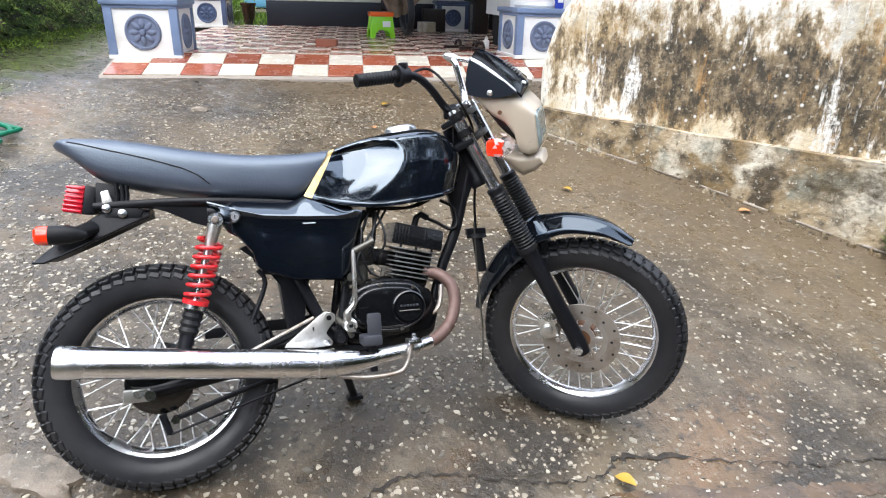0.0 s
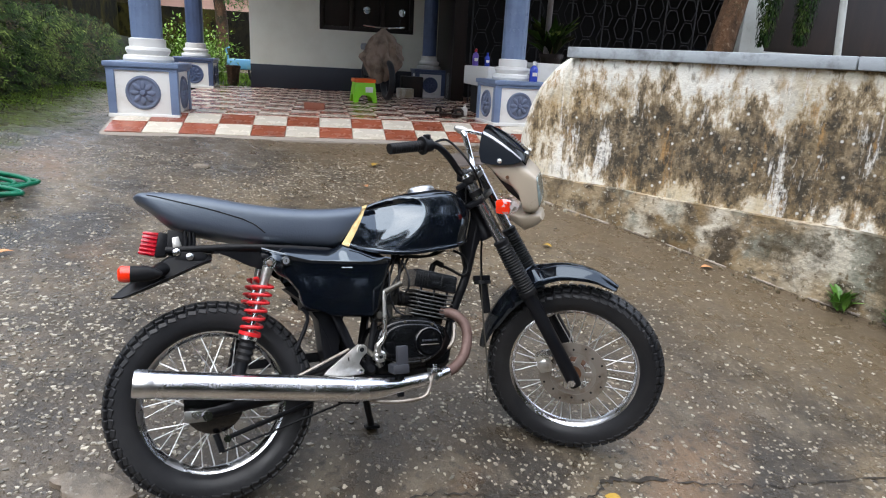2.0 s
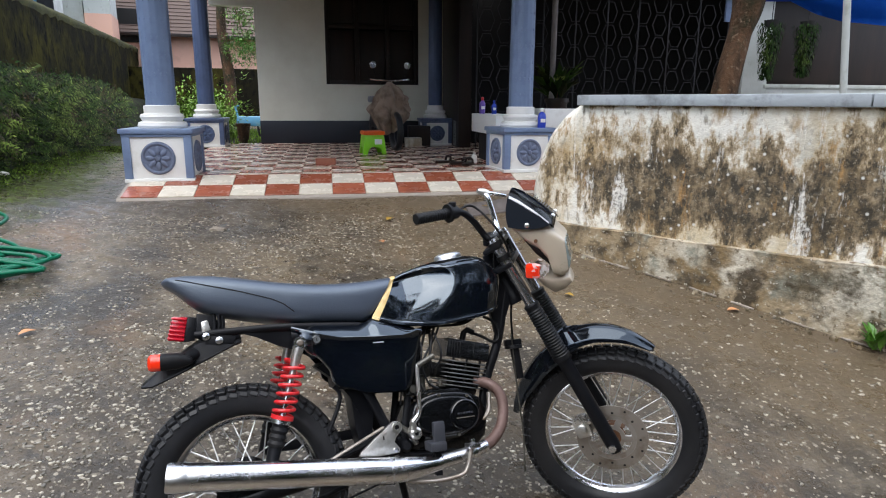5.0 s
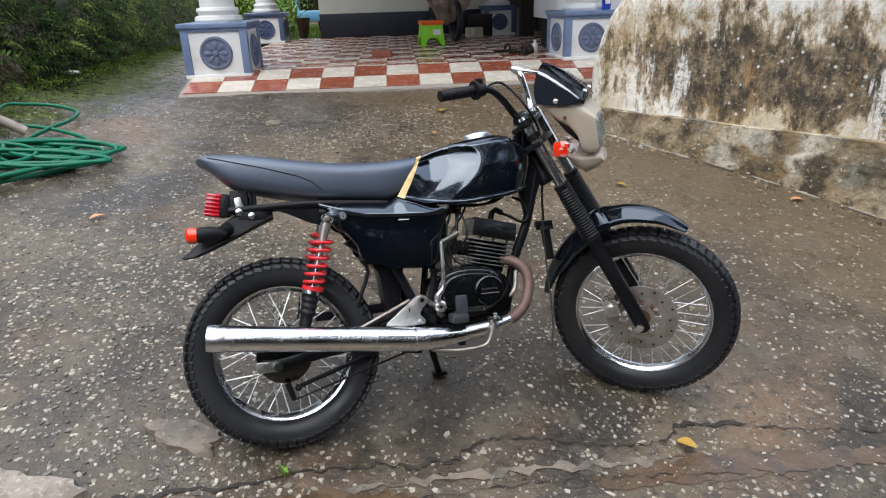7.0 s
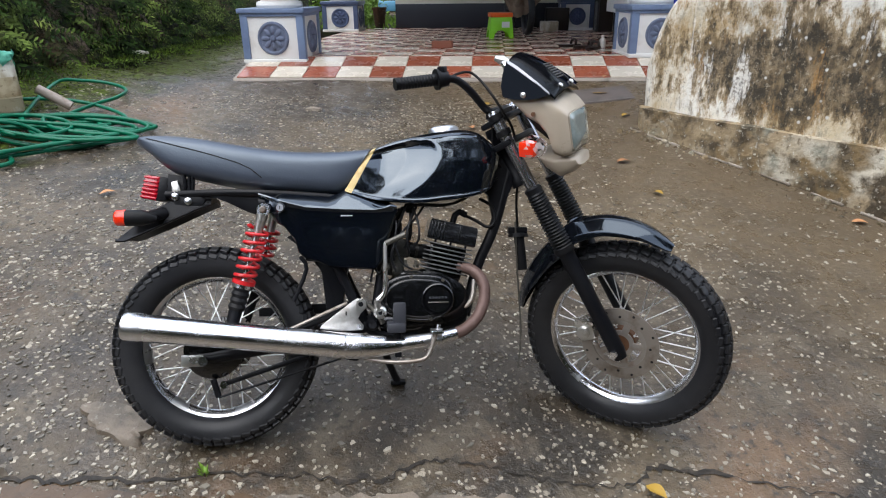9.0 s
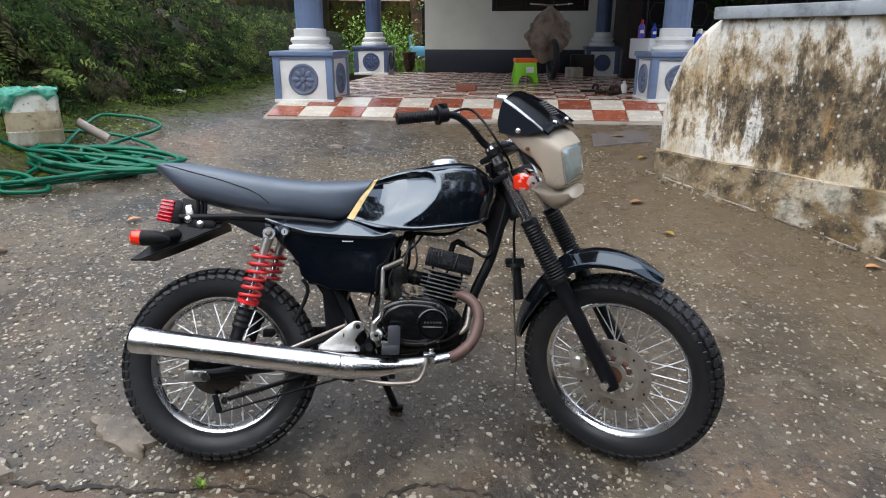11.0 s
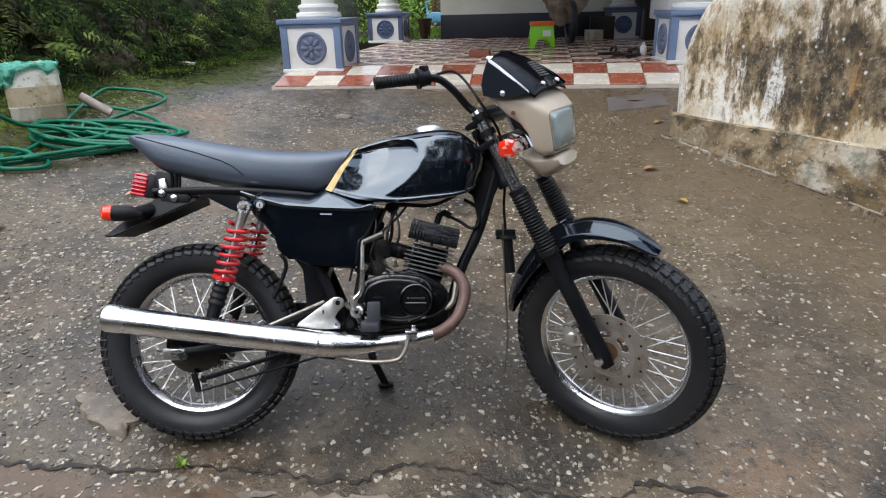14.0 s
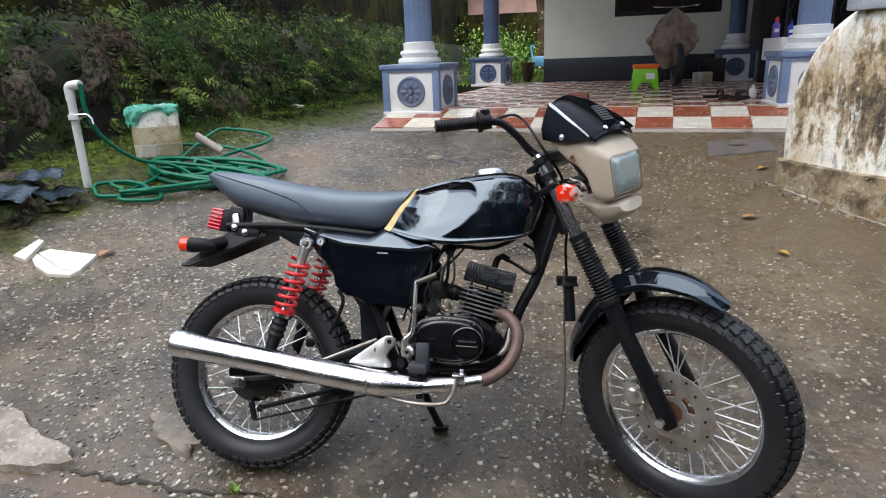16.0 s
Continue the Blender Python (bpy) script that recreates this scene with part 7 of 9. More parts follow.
def build_bank():
    bank = thing("bank", "mossy stone bank overgrown with ferns beside the drive", "bank", kind="structure")
    bm = bmesh.new()
    ys = [-6 + 0.14 * i for i in range(110)] + [9.6, 10.2, 11, 12, 13.5, 15, 17, 20, 24, 30]
    ss = [-0.15, 0, 0.1, 0.2, 0.3, 0.4, 0.5, 0.6, 0.7, 0.8, 0.9, 1.0, 1.3, 1.7, 2.0]
    rows = [[bm.verts.new(bank_point(y, s) if s >= 0 else bank_point(y, 0) + Vector((0.25, 0, -0.12))) for s in ss] for y in ys]
    for a, b in zip(rows, rows[1:]):
        for k in range(len(ss) - 1):
            bm.faces.new((a[k], a[k + 1], b[k + 1], b[k]))
    part("earth", bm, M_BANK, bank, "dark mossy laterite and earth", 180)
    rng = random.Random(11)
    stones = []
    for i in range(5):
        b = bmesh.new()
        bmesh.ops.create_icosphere(b, subdivisions=3, radius=1)
        for v in b.verts:
            v.co *= 1 + 0.45 * noise.noise(v.co * 1.2 + Vector((i * 9, 0, 0))) + 0.16 * noise.noise(v.co * 3.5 + Vector((i * 5, 2, 0)))
        ob = link("stone", b, M_STONE, 40)
        stones.append(ob.data)
        bpy.data.objects.remove(ob)
    for i in range(34):
        y = rng.uniform(-0.4, 6.5)
        p = bank_point(y, rng.uniform(0.05, 0.75))
        r = rng.uniform(0.08, 0.2)
        shared("stone", rng.choice(stones), bank, Matrix.Translation(p + Vector((-0.07, 0, 0))) @ pose(0, 0, 0, rng.uniform(0, 90), rng.uniform(0, 30), rng.uniform(0, 180)) @ Matrix.Diagonal((r * 0.7, r * 1.25, r, 1)))
    wall = link("boundary_wall", box(0.2, 44, 4.6, (0, 18, 1.15), 0.02), M_MOSSWALL)
    wall.matrix_basis = Matrix.Translation((-4.33, 0, -0.09)) @ Matrix.Rotation(radians(-3.82), 4, "Z")
    tagged(wall, "blackened mossy boundary wall behind the ferns", "wall", kind="structure")
    bm = bmesh.new()
    rows = []
    for i in range(240):
        y = -4 + i * 0.18
        low = 0.12 + 0.1 * noise.noise((y * 0.5, 0, 0)) + 0.12 * noise.noise((y * 3.5, 1, 0))
        rows.append([bm.verts.new((x + 0.02 * noise.noise((y * 4, z, 2)), y, z + 0.03 * noise.noise((y * 5, x, 1)))) for x, z in ((-0.12, 3.44), (-0.1, 3.49), (0.0, 3.51), (0.1, 3.5), (0.135, 3.44), (0.128, 3.44 - low * 0.5), (0.104, 3.44 - low))])
    for a, b in zip(rows, rows[1:]):
        for k in range(6):
            bm.faces.new((a[k], a[k + 1], b[k + 1], b[k]))
    moss = link("moss_cap", bm, M_OLIVEMOSS, 180)
    moss.matrix_basis = wall.matrix_basis
    tagged(moss, "olive moss hanging over the top of the boundary wall", "moss", kind="structure")


build_bank()


def leaf_quads(V, F, p, d, up, length, width, fold=0.15):
    """One pointed leaf of four triangles, from p along d."""
    s = d.cross(up).normalized()
    n = s.cross(d).normalized()
    b = len(V)
    V += [p, p + d * length * 0.45 + s * width * 0.5 + n * width * fold, p + d * length - n * length * 0.12, p + d * length * 0.45 - s * width * 0.5 + n * width * fold, p + d * length * 0.5]
    F += [(b, b + 1, b + 4), (b + 1, b + 2, b + 4), (b, b + 4, b + 3), (b + 4, b + 2, b + 3)]


FACE = Vector((0.72, -0.42, 0.55)).normalized()  # the way the bank looks


def frond(V, F, rng, p, out, length, pairs=9):
    """A fern frond: an arching rib with pairs of narrow leaflets."""
    side = out.cross(FACE).normalized()
    for i in range(1, pairs + 1):
        t = i / pairs
        q = p + out * length * t + Vector((0, 0, length * (0.25 * t - 0.55 * t * t))) + FACE * length * 0.25 * math.sin(2.4 * t)
        tang = (out + Vector((0, 0, 0.25 - 1.1 * t))).normalized()
        w = length * 0.26 * (1 - t) ** 0.6 + 0.006
        for sg in (-1, 1):
            leaf_quads(V, F, q, (side * sg + tang * 0.5).normalized(), FACE, w, w * 0.3, 0.05)


def stuff(name, V, F, material, label, category):
    me = bpy.data.meshes.new(name)
    me.from_pydata([tuple(v) for v in V], [], F)
    me.materials.append(material)
    return tagged(new(name, me), label, category, kind="stuff")


def build_plants():
    rng = random.Random(21)
    V, F = [], []
    for i in range(1700):
        y = -0.5 + 12.5 * rng.random() ** 1.15
        s = rng.uniform(0.02, 1.25)
        if (noise.noise((y * 0.8, s * 1.2, 5)) < 0.12 and y < 2.6) or noise.noise((y * 1.1, s * 1.5, 9)) < -0.3:
            continue
        p = bank_point(y, s)
        base = Vector((rng.gauss(0.2, 0.5), rng.gauss(0, 0.8), rng.gauss(0.1, 0.7)))
        base = (base - FACE * (base.dot(FACE) - 0.3 * base.length)).normalized()
        frond(V, F, rng, p, base, rng.uniform(0.12, 0.32), 10)
    for i in range(420):
        y = 2.7 + 7.5 * rng.random() ** 1.2
        s = rng.uniform(0.05, 0.95)
        if noise.noise((y * 1.3, s * 1.8, 4)) < -0.02:
            continue
        base = Vector((rng.gauss(0.5, 0.4), rng.gauss(-0.2, 0.6), rng.gauss(0.0, 0.5)))
        base = (base - FACE * (base.dot(FACE) - 0.35 * base.length)).normalized()
        frond(V, F, rng, bank_point(y, s) + FACE * 0.08, base, rng.uniform(0.2, 0.42), 13)
    for i in range(420):
        base = Vector((rng.gauss(0.4, 0.5), rng.gauss(-0.3, 0.6), rng.gauss(0.3, 0.5)))
        base = (base - FACE * (base.dot(FACE) - 0.35 * base.length)).normalized()
        frond(V, F, rng, bank_point(rng.uniform(7.5, 16), rng.uniform(0.2, 1.8)) + FACE * 0.06, base, rng.uniform(0.25, 0.5), 13)
    stuff("fern", V, F, M_FERN, "dense dark green ferns on the bank", "fern")
    V, F = [], []
    for i in range(620):
        y = 0.2 + 13 * rng.random() ** 1.1
        s = rng.uniform(0.0, 1.8)
        c = bank_point(y, s)
        r = rng.uniform(0.05, 0.13)
        for k in range(15):
            d = Vector((rng.gauss(0.35, 1), rng.gauss(0, 1), rng.gauss(0.4, 0.8))).normalized()
            leaf_quads(V, F, c + d * r * rng.random(), (d + Vector((0, 0, rng.uniform(-0.6, 0.3)))).normalized(), FACE + Vector((rng.gauss(0, 0.5), rng.gauss(0, 0.5), rng.gauss(0.2, 0.5))), rng.uniform(0.03, 0.08), rng.uniform(0.018, 0.038))
    stuff("undergrowth", V, F, M_UNDER, "leafy green undergrowth on the bank", "undergrowth")
    # low hedge along the brow, and the bushes behind the porch
    V, F = [], []
    for i in range(240):
        y = rng.uniform(0.0, 17)
        c = bank_point(y, rng.uniform(1.0, 1.7)) + Vector((0, 0, rng.uniform(0, 0.32)))
        for k in range(12):
            d = Vector((rng.gauss(0.2, 1), rng.gauss(0, 1), rng.gauss(0.3, 0.7))).normalized()
            leaf_quads(V, F, c + d * 0.12 * rng.random(), d, FACE + Vector((rng.gauss(0, 0.4), rng.gauss(0, 0.4), 0.3)), rng.uniform(0.03, 0.07), rng.uniform(0.016, 0.034))
    stuff("hedge", V, F, M_UNDER, "ragged green hedge along the top of the bank", "hedge")
    V, F = [], []
    for i in range(480):
        c = PORCH @ Vector((rng.gauss(-2.15, 0.25), rng.uniform(10.5, 14), 0)) + Vector((0, 0, 0.75 + abs(rng.gauss(0, 0.35))))
        for k in range(14):
            d = Vector((rng.gauss(0, 1), rng.gauss(0, 1), rng.gauss(0.3, 0.7))).normalized()
            leaf_quads(V, F, c + d * 0.2 * rng.random(), d, Vector((0.2, 0.1, 1)), rng.uniform(0.05, 0.1), rng.uniform(0.03, 0.05))
    stuff("shrubbery", V, F, M_GRASS, "bright green shrubs beyond the porch", "shrubs")
    # grass and moss tufts at the foot of the bank
    V, F = [], []
    for i in range(9000):
        y = -0.3 + 9.5 * rng.random() ** 1.2
        w = abs(rng.gauss(0, 0.2 if y < 2.5 else 0.32))
        x = bank_x(y) + 0.02 + w
        if y < 1.9:
            x += 0.3 * noise.noise((y * 2, 0, 2))
        z = ground_z(x, y) if y < 4.4 else 0.72 + 0.0 * x
        p = Vector((x, y, z - 0.01))
        d = Vector((rng.gauss(0, 0.5), rng.gauss(0, 0.5), 1)).normalized()
        leaf_quads(V, F, p, d, Vector((rng.uniform(-1, 1), rng.uniform(-1, 1), 0.1)), rng.uniform(0.012, 0.036) * (1.4 if w < 0.12 else 0.8), rng.uniform(0.005, 0.012))
    stuff("grass", V, F, M_TURF, "short bright grass and moss at the foot of the bank", "grass")
    V, F = [], []
    for i in range(900):
        u, v = rng.uniform(-2.4, -0.9), rng.uniform(9.3, 15)
        p = PORCH @ Vector((u, v, 0.66))
        d = Vector((rng.gauss(0, 0.4), rng.gauss(0, 0.4), 1)).normalized()
        leaf_quads(V, F, p, d, Vector((rng.uniform(-1, 1), 1, 0.1)), rng.uniform(0.05, 0.14), 0.03)
    stuff("lawn", V, F, M_GRASS, "bright green grass behind the porch", "grass")
    lawn = link("lawn_soil", box(3.2, 7, 0.3, (-1.9, 12.9, 0.54), 0.01), M_BANK)
    lawn.matrix_basis = PORCH
    tagged(lawn, "dark mossy soil behind the porch", "soil", kind="structure")


build_plants()


def tuft(name, x, y, z, n, size, material, label, category, seed):
    rng = random.Random(seed)
    t = thing(name, label, category, Matrix.Translation((x, y, z)))
    V, F = [], []
    for k in range(n):
        a = rng.uniform(0, 6.28)
        d = Vector((math.cos(a) * rng.uniform(0.2, 1), math.sin(a) * rng.uniform(0.2, 1), rng.uniform(0.5, 1.2))).normalized()
        leaf_quads(V, F, Vector((0.3 * size * math.cos(a) * rng.random(), 0.3 * size * math.sin(a) * rng.random(), size * 0.5 * rng.random())), d, Vector((0, 0.3, 1)), size * rng.uniform(0.5, 1.0), size * rng.uniform(0.2, 0.4))
    me = bpy.data.meshes.new("leaves")
    me.from_pydata([tuple(v) for v in V], [], F)
    me.materials.append(material)
    ob = new("leaves", me)
    ob.parent = t
    stem = part("stem", tube([(0, 0, -0.02), (0, 0, size * 0.5)], size * 0.03, 6), M_BARK, t)
    return t


tuft("weed", -0.015, -0.233, ground_z(-0.015, -0.233), 14, 0.035, M_GRASS, "small green weed growing in the crack", "weed", 3)
tuft("weed", 3.387, 0.592, ground_z(3.387, 0.592), 40, 0.13, M_LEAF, "leafy green weed at the foot of the wall", "weed", 4)
tuft("weed", 3.517, 0.355, ground_z(3.517, 0.355), 30, 0.10, M_LEAF, "leafy green weed at the foot of the wall", "weed", 5)
tuft("potted_plant", 4.22, 5.7, 1.42, 60, 0.42, M_FERN, "leafy dark green plant in a dark pot on the terrace", "plant", 8)
pot = bpy.data.objects["potted_plant"]
part("pot", lathe([(0, -0.27), (0.1, -0.27), (0.14, -0.02), (0.155, -0.02), (0.155, 0.03), (0.135, 0.03), (0.13, 0.0), (0, 0.0)], 24), M_WOOD, pot, "dark brown pot")


def fallen_leaf(x, y, size, turn, material, label):
    rng = random.Random(int(x * 100 + y * 10))
    bm = bmesh.new()
    n = 9
    L, R, C = [], [], []
    for i in range(n):
        t = i / (n - 1)
        w = size * 0.32 * math.sin(math.pi * t ** 0.8)
        z = 0.006 + size * 0.12 * math.sin(3 * t) * 0.6
        C.append(bm.verts.new((size * (t - 0.5), 0, z)))
        L.append(bm.verts.new((size * (t - 0.5), w, z + 0.3 * w)))
        R.append(bm.verts.new((size * (t - 0.5), -w, z + 0.35 * w)))
    for i in range(n - 1):
        for a in ((C, L), (R, C)):
            bm.faces.new((a[0][i], a[0][i + 1], a[1][i + 1], a[1][i]))
    bmesh.ops.remove_doubles(bm, verts=bm.verts, dist=1e-5)
    ob = link("fallen_leaf", bm, material, 80)
    ob.matrix_basis = pose(x, y, ground_z(x, y) - 0.002, 0, 0, turn)
    tagged(ob, label, "leaf", group="fallen leaves")
    return ob


for x, y, size, turn, material, label in ((1.268, -0.305, 0.07, -55, M_LEAFYEL, "curled yellow leaf on the wet yard"), (-0.842, 1.428, 0.075, 30, M_LEAFDRY, "dry orange leaf on the wet yard"),
                                          (-1.282, 1.018, 0.09, 70, M_LEAFDRY, "dry orange leaf beside the broken slab"), (2.31, 2.9, 0.08, 20, M_LEAFYEL, "yellow leaf near the foot of the wall"),
                                          (2.28, 3.40, 0.15, -10, M_LEAFYEL, "long yellow leaf on a flat tile"), (2.42, 3.72, 0.08, 30, M_LEAFDRY, "dry brown leaf near the porch"),
                                          (2.051, 1.634, 0.07, -60, M_LEAFYEL, "yellow leaf on the drive"), (2.017, 2.109, 0.09, 5, M_LEAFDRY, "dry brown leaf on the drive"), (2.948, 1.184, 0.08, -20, M_LEAFDRY, "dry brown leaf near the wall"),
                                          (1.35, 3.35, 0.1, 40, M_LEAFYEL, "yellow leaf on the drive near the porch"), (1.144, 2.853, 0.07, 100, M_LEAFDRY, "dry brown leaf on the drive")):
    leaf = fallen_leaf(x, y, size, turn, material, label)
    if "tile" in label:
        leaf.matrix_basis = Matrix.Translation((0, 0, 0.006)) @ leaf.matrix_basis @ Matrix.Diagonal((1, 1, 0.3, 1))


# ---- things beside the bank ----
def build_tap():
    bz = ground_z(-1.87, 1.72)
    t = thing("standpipe", "white plastic standpipe with a tap and a green hose end", "water pipe", Matrix.Translation((-1.895, 1.735, bz)))
    top = Vector((0.03, -0.03, 0.53))
    part("pipe", tube([(0, 0, -0.05), top * 0.5, top], 0.023, 20), M_PVC, t, "leaning white plastic pipe")
    part("elbow", tube([top - Vector((0, 0, 0.02)), top + Vector((0, 0, 0.03)), top + Vector((0.006, 0.0, 0.056)), top + Vector((0.05, 0, 0.066)), top + Vector((0.075, 0, 0.064))], [0.0265, 0.0265, 0.027, 0.0265, 0.026], 18, curve=3), M_PVC, t)
    part("collar", tube([top - Vector((0, 0, 0.13)), top - Vector((0, 0, 0.1))], 0.034, 18), M_PVC, t)
    tap = part("tap", tube([top + Vector((0.0, 0, -0.11)), top + Vector((0.09, 0, -0.105))], [0.016, 0.013], 12), B_CHROME, t, "chrome tap")
    part("tap_handle", box(0.05, 0.012, 0.014, top + Vector((0.06, 0, -0.075)), 0.004), B_CHROME, tap)
    part("tap_spout", tube([top + Vector((0.085, 0, -0.105)), top + Vector((0.105, 0, -0.13)), top + Vector((0.108, 0, -0.16))], 0.011, 10), B_CHROME, tap)
    part("valve", tube([top + Vector((0.075, 0, 0.07)), top + Vector((0.08, 0, -0.02))], [0.014, 0.012], 12), M_HOSE, t, "green hose connector")
    part("cable_tie", tube([top + Vector((0.03 * math.cos(a), 0.03 * math.sin(a), -0.13)) for a in np.linspace(0, 6.28, 14, endpoint=False)], 0.003, 6, closed=True), M_DARK, t)


build_tap()


def build_hose():
    rng = random.Random(3)
    bz = ground_z(-1.87, 1.72)
    pts = [(-1.788, 1.70, bz + 0.53), (-1.78, 1.71, bz + 0.42), (-1.75, 1.78, bz + 0.27), (-1.66, 1.92, bz + 0.13), (-1.52, 2.08, bz + 0.06), (-1.4, 2.1, None)]
    loops = [(-1.42, 2.12, 0.30, 0.14, 2.2), (-1.62, 1.72, 0.20, 0.11, 1.1), (-1.28, 2.22, 0.28, 0.15, 1.6), (-1.08, 2.42, 0.16, 0.09, 1.3), (-1.5, 2.5, 0.36, 0.28, 1.1), (-1.55, 3.0, 0.25, 0.32, 0.7), (-1.3, 2.3, 0.33, 0.12, 1.4), (-1.6, 1.72, 0.11, 0.06, 1.0), (-1.2, 2.3, 0.3, 0.17, 1.4), (-1.5, 2.15, 0.2, 0.17, 1.6), (-1.32, 2.08, 0.38, 0.13, 1.3)]
    lift = 0.014
    phase = 3.5
    for cx, cy, rx, ry, turns in loops:
        n = int(9 * turns)
        for i in range(n):
            a = phase + 2 * math.pi * turns * i / n
            pts.append((cx + rx * math.cos(a) * rng.uniform(0.9, 1.08), cy + ry * math.sin(a) * rng.uniform(0.9, 1.08), lift))
        phase += 2 * math.pi * turns
        lift += 0.006
    P = [(x, y, z if z is not None and z > 0.3 else ground_z(x, y) + (z or 0.014)) for x, y, z in pts]
    P = smooth_path(P, 5)
    hose = thing("hose", "long green garden hose lying in tangled loops", "hose")
    part("lead", tube(P[:26], 0.0115, 10), M_HOSE, hose, "green hose hanging from the tap")
    part("coil", tube(P[25:], 0.0122, 10), M_HOSE, hose, "green hose coiled on the yard")


build_hose()


def build_can():
    x, y = -1.83, 2.42
    z = ground_z(x, y)
    c = thing("jerrycan", "dirty milky plastic jerrycan with green netting on top", "jerrycan", pose(x, y, z, 0, 0, 32) @ Matrix.Scale(0.93, 4))
    rings = []
    for h, s in ((0.0, 0.88), (0.012, 0.96), (0.03, 1.0), (0.10, 1.0), (0.105, 1.016), (0.11, 1.0), (0.30, 1.0), (0.335, 0.97), (0.355, 0.86), (0.36, 0.7)):
        ring = []
        for k in range(40):
            a = 2 * math.pi * k / 40
            q, w = math.cos(a), math.sin(a)
            ring.append((0.165 * s * math.copysign(abs(q) ** 0.36, q), 0.135 * s * math.copysign(abs(w) ** 0.36, w), h))
        rings.append(ring)
    part("body", loft(rings), M_JERRY, c, "milky plastic body stained brown", 50)
    band = [[(x * 1.006, y * 1.006, z) for x, y, _ in rings[3]] for z in (0.112, 0.15, 0.2, 0.235)]
    part("stain_band", loft(band, cap=False), M_JERRYB, c, "brown liquid showing through the plastic", 50)
    part("neck", lathe([(0, 0.03), (0.03, 0.03), (0.032, 0)], 20, Matrix.Translation((0.06, -0.02, 0.358))), M_JERRY, c)
    rng = random.Random(5)
    bm = bmesh.new()
    n, m = 64, 16
    rows = []
    for i in range(m + 1):
        t = i / m
        row = []
        for k in range(n):
            a = 2 * math.pi * k / n
            drop = 0.085 - 0.06 * math.cos(a + 0.5) + 0.03 * math.sin(5 * a) + 0.02 * math.sin(9 * a)
            q, w = math.cos(a), math.sin(a)
            s = min(1, t * 1.7)
            px, py = 0.178 * s * math.copysign(abs(q) ** 0.5, q), 0.148 * s * math.copysign(abs(w) ** 0.5, w)
            pz = 0.375 - (max(0, t - 0.55) / 0.45) * drop + 0.022 * noise.noise((px * 22, py * 22, t * 3))
            bulge = 1.02 + 0.14 * noise.noise((px * 22, py * 22, pz * 22))
            row.append(bm.verts.new((px * bulge * (0.97 if px > 0 else 1.04) - 0.004, py * bulge, pz + 0.02 * noise.noise((px * 40, py * 40, 2)))))
        rows.append(row)
    for a, b in zip(rows, rows[1:]):
        for k in range(n):
            bm.faces.new((a[k], a[(k + 1) % n], b[(k + 1) % n], b[k]))
    bmesh.ops.solidify(bm, geom=bm.faces[:], thickness=0.004)
    net = link("netting", bm, M_NET, 60)
    net.matrix_basis = pose(x, y, z, 0, 0, 32) @ Matrix.Scale(0.93, 4)
    tagged(net, "crumpled green plastic netting draped on the jerrycan", "netting")
    pipe = link("pipe_offcut", tube([(0, 0, 0.0), (0.17, 0.03, -0.12)], 0.03, 16), M_PIPE, 60)
    pipe.matrix_basis = Matrix.Translation((-1.66, 2.62, ground_z(-1.5, 2.7) + 0.155))
    tagged(pipe, "grey plastic pipe offcut leaning beside the jerrycan", "pipe")


build_can()


def build_slab(name, pts, z_off, label, material=None):
    bm = bmesh.new()
    lo = [bm.verts.new((x, y, ground_z(x, y) - 0.01)) for x, y in pts]
    hi = [bm.verts.new((x, y, ground_z(x, y) + 0.01 + z_off)) for x, y in pts]
    bm.faces.new(hi)
    for k in range(len(pts)):
        j = (k + 1) % len(pts)
        bm.faces.new((lo[k], lo[j], hi[j], hi[k]))
    bmesh.ops.bevel(bm, geom=bm.edges[:], offset=0.002, segments=1, affect="EDGES")
    tagged(link(name, bm, material or M_SLAB, 30), label, "slab", group="broken slabs")


build_slab("broken_slab", [(-1.562, 0.905), (-1.37, 0.815), (-1.288, 0.816), (-1.313, 0.988), (-1.546, 0.96)], 0.0, "larger half of a cracked white stone slab")
build_slab("broken_slab", [(-1.55, 0.85), (-1.495, 0.8), (-1.406, 0.762), (-1.305, 0.778), (-1.289, 0.812), (-1.371, 0.811), (-1.563, 0.9)], -0.001, "smaller half of a cracked white stone slab")
build_slab("broken_slab", [(-1.64, 0.84), (-1.564, 0.825), (-1.615, 1.015), (-1.648, 1.02)], 0.004, "narrow broken white slab lying on the yard")
build_slab("flat_tile", [(2.03, 3.24), (2.08, 3.52), (2.5, 3.49), (2.5, 3.24)], -0.005, "flat grey stone tile set before the porch", M_DARKTILE)
build_slab("flat_stone", [(-1.92, 5.0), (-1.88, 5.12), (-1.78, 5.1), (-1.80, 5.0)], 0.002, "small white stone at the edge of the drive")


def build_sheet(m, n, length, label):
    """A corrugated roofing sheet."""
    bm = bmesh.new()
    rows = []
    for i in range(n * 8 + 1):
        x = i * 0.014
        z = 0.007 * math.sin(2 * math.pi * (i - 1) / 8) + 0.015 * math.sin(i * 0.13)
        rows.append([bm.verts.new((x, y, z + 0.01 * noise.noise((x * 3, y * 3, 1)))) for y in np.linspace(0, length, 8)])
    for a, b in zip(rows, rows[1:]):
        for k in range(7):
            bm.faces.new((a[k], a[k + 1], b[k + 1], b[k]))
    bmesh.ops.solidify(bm, geom=bm.faces[:], thickness=0.005)
    ob = link("roofing_sheet", bm, M_SHEET, 60)
    ob.matrix_basis = m
    tagged(ob, label, "roofing sheet", group="roofing sheets")


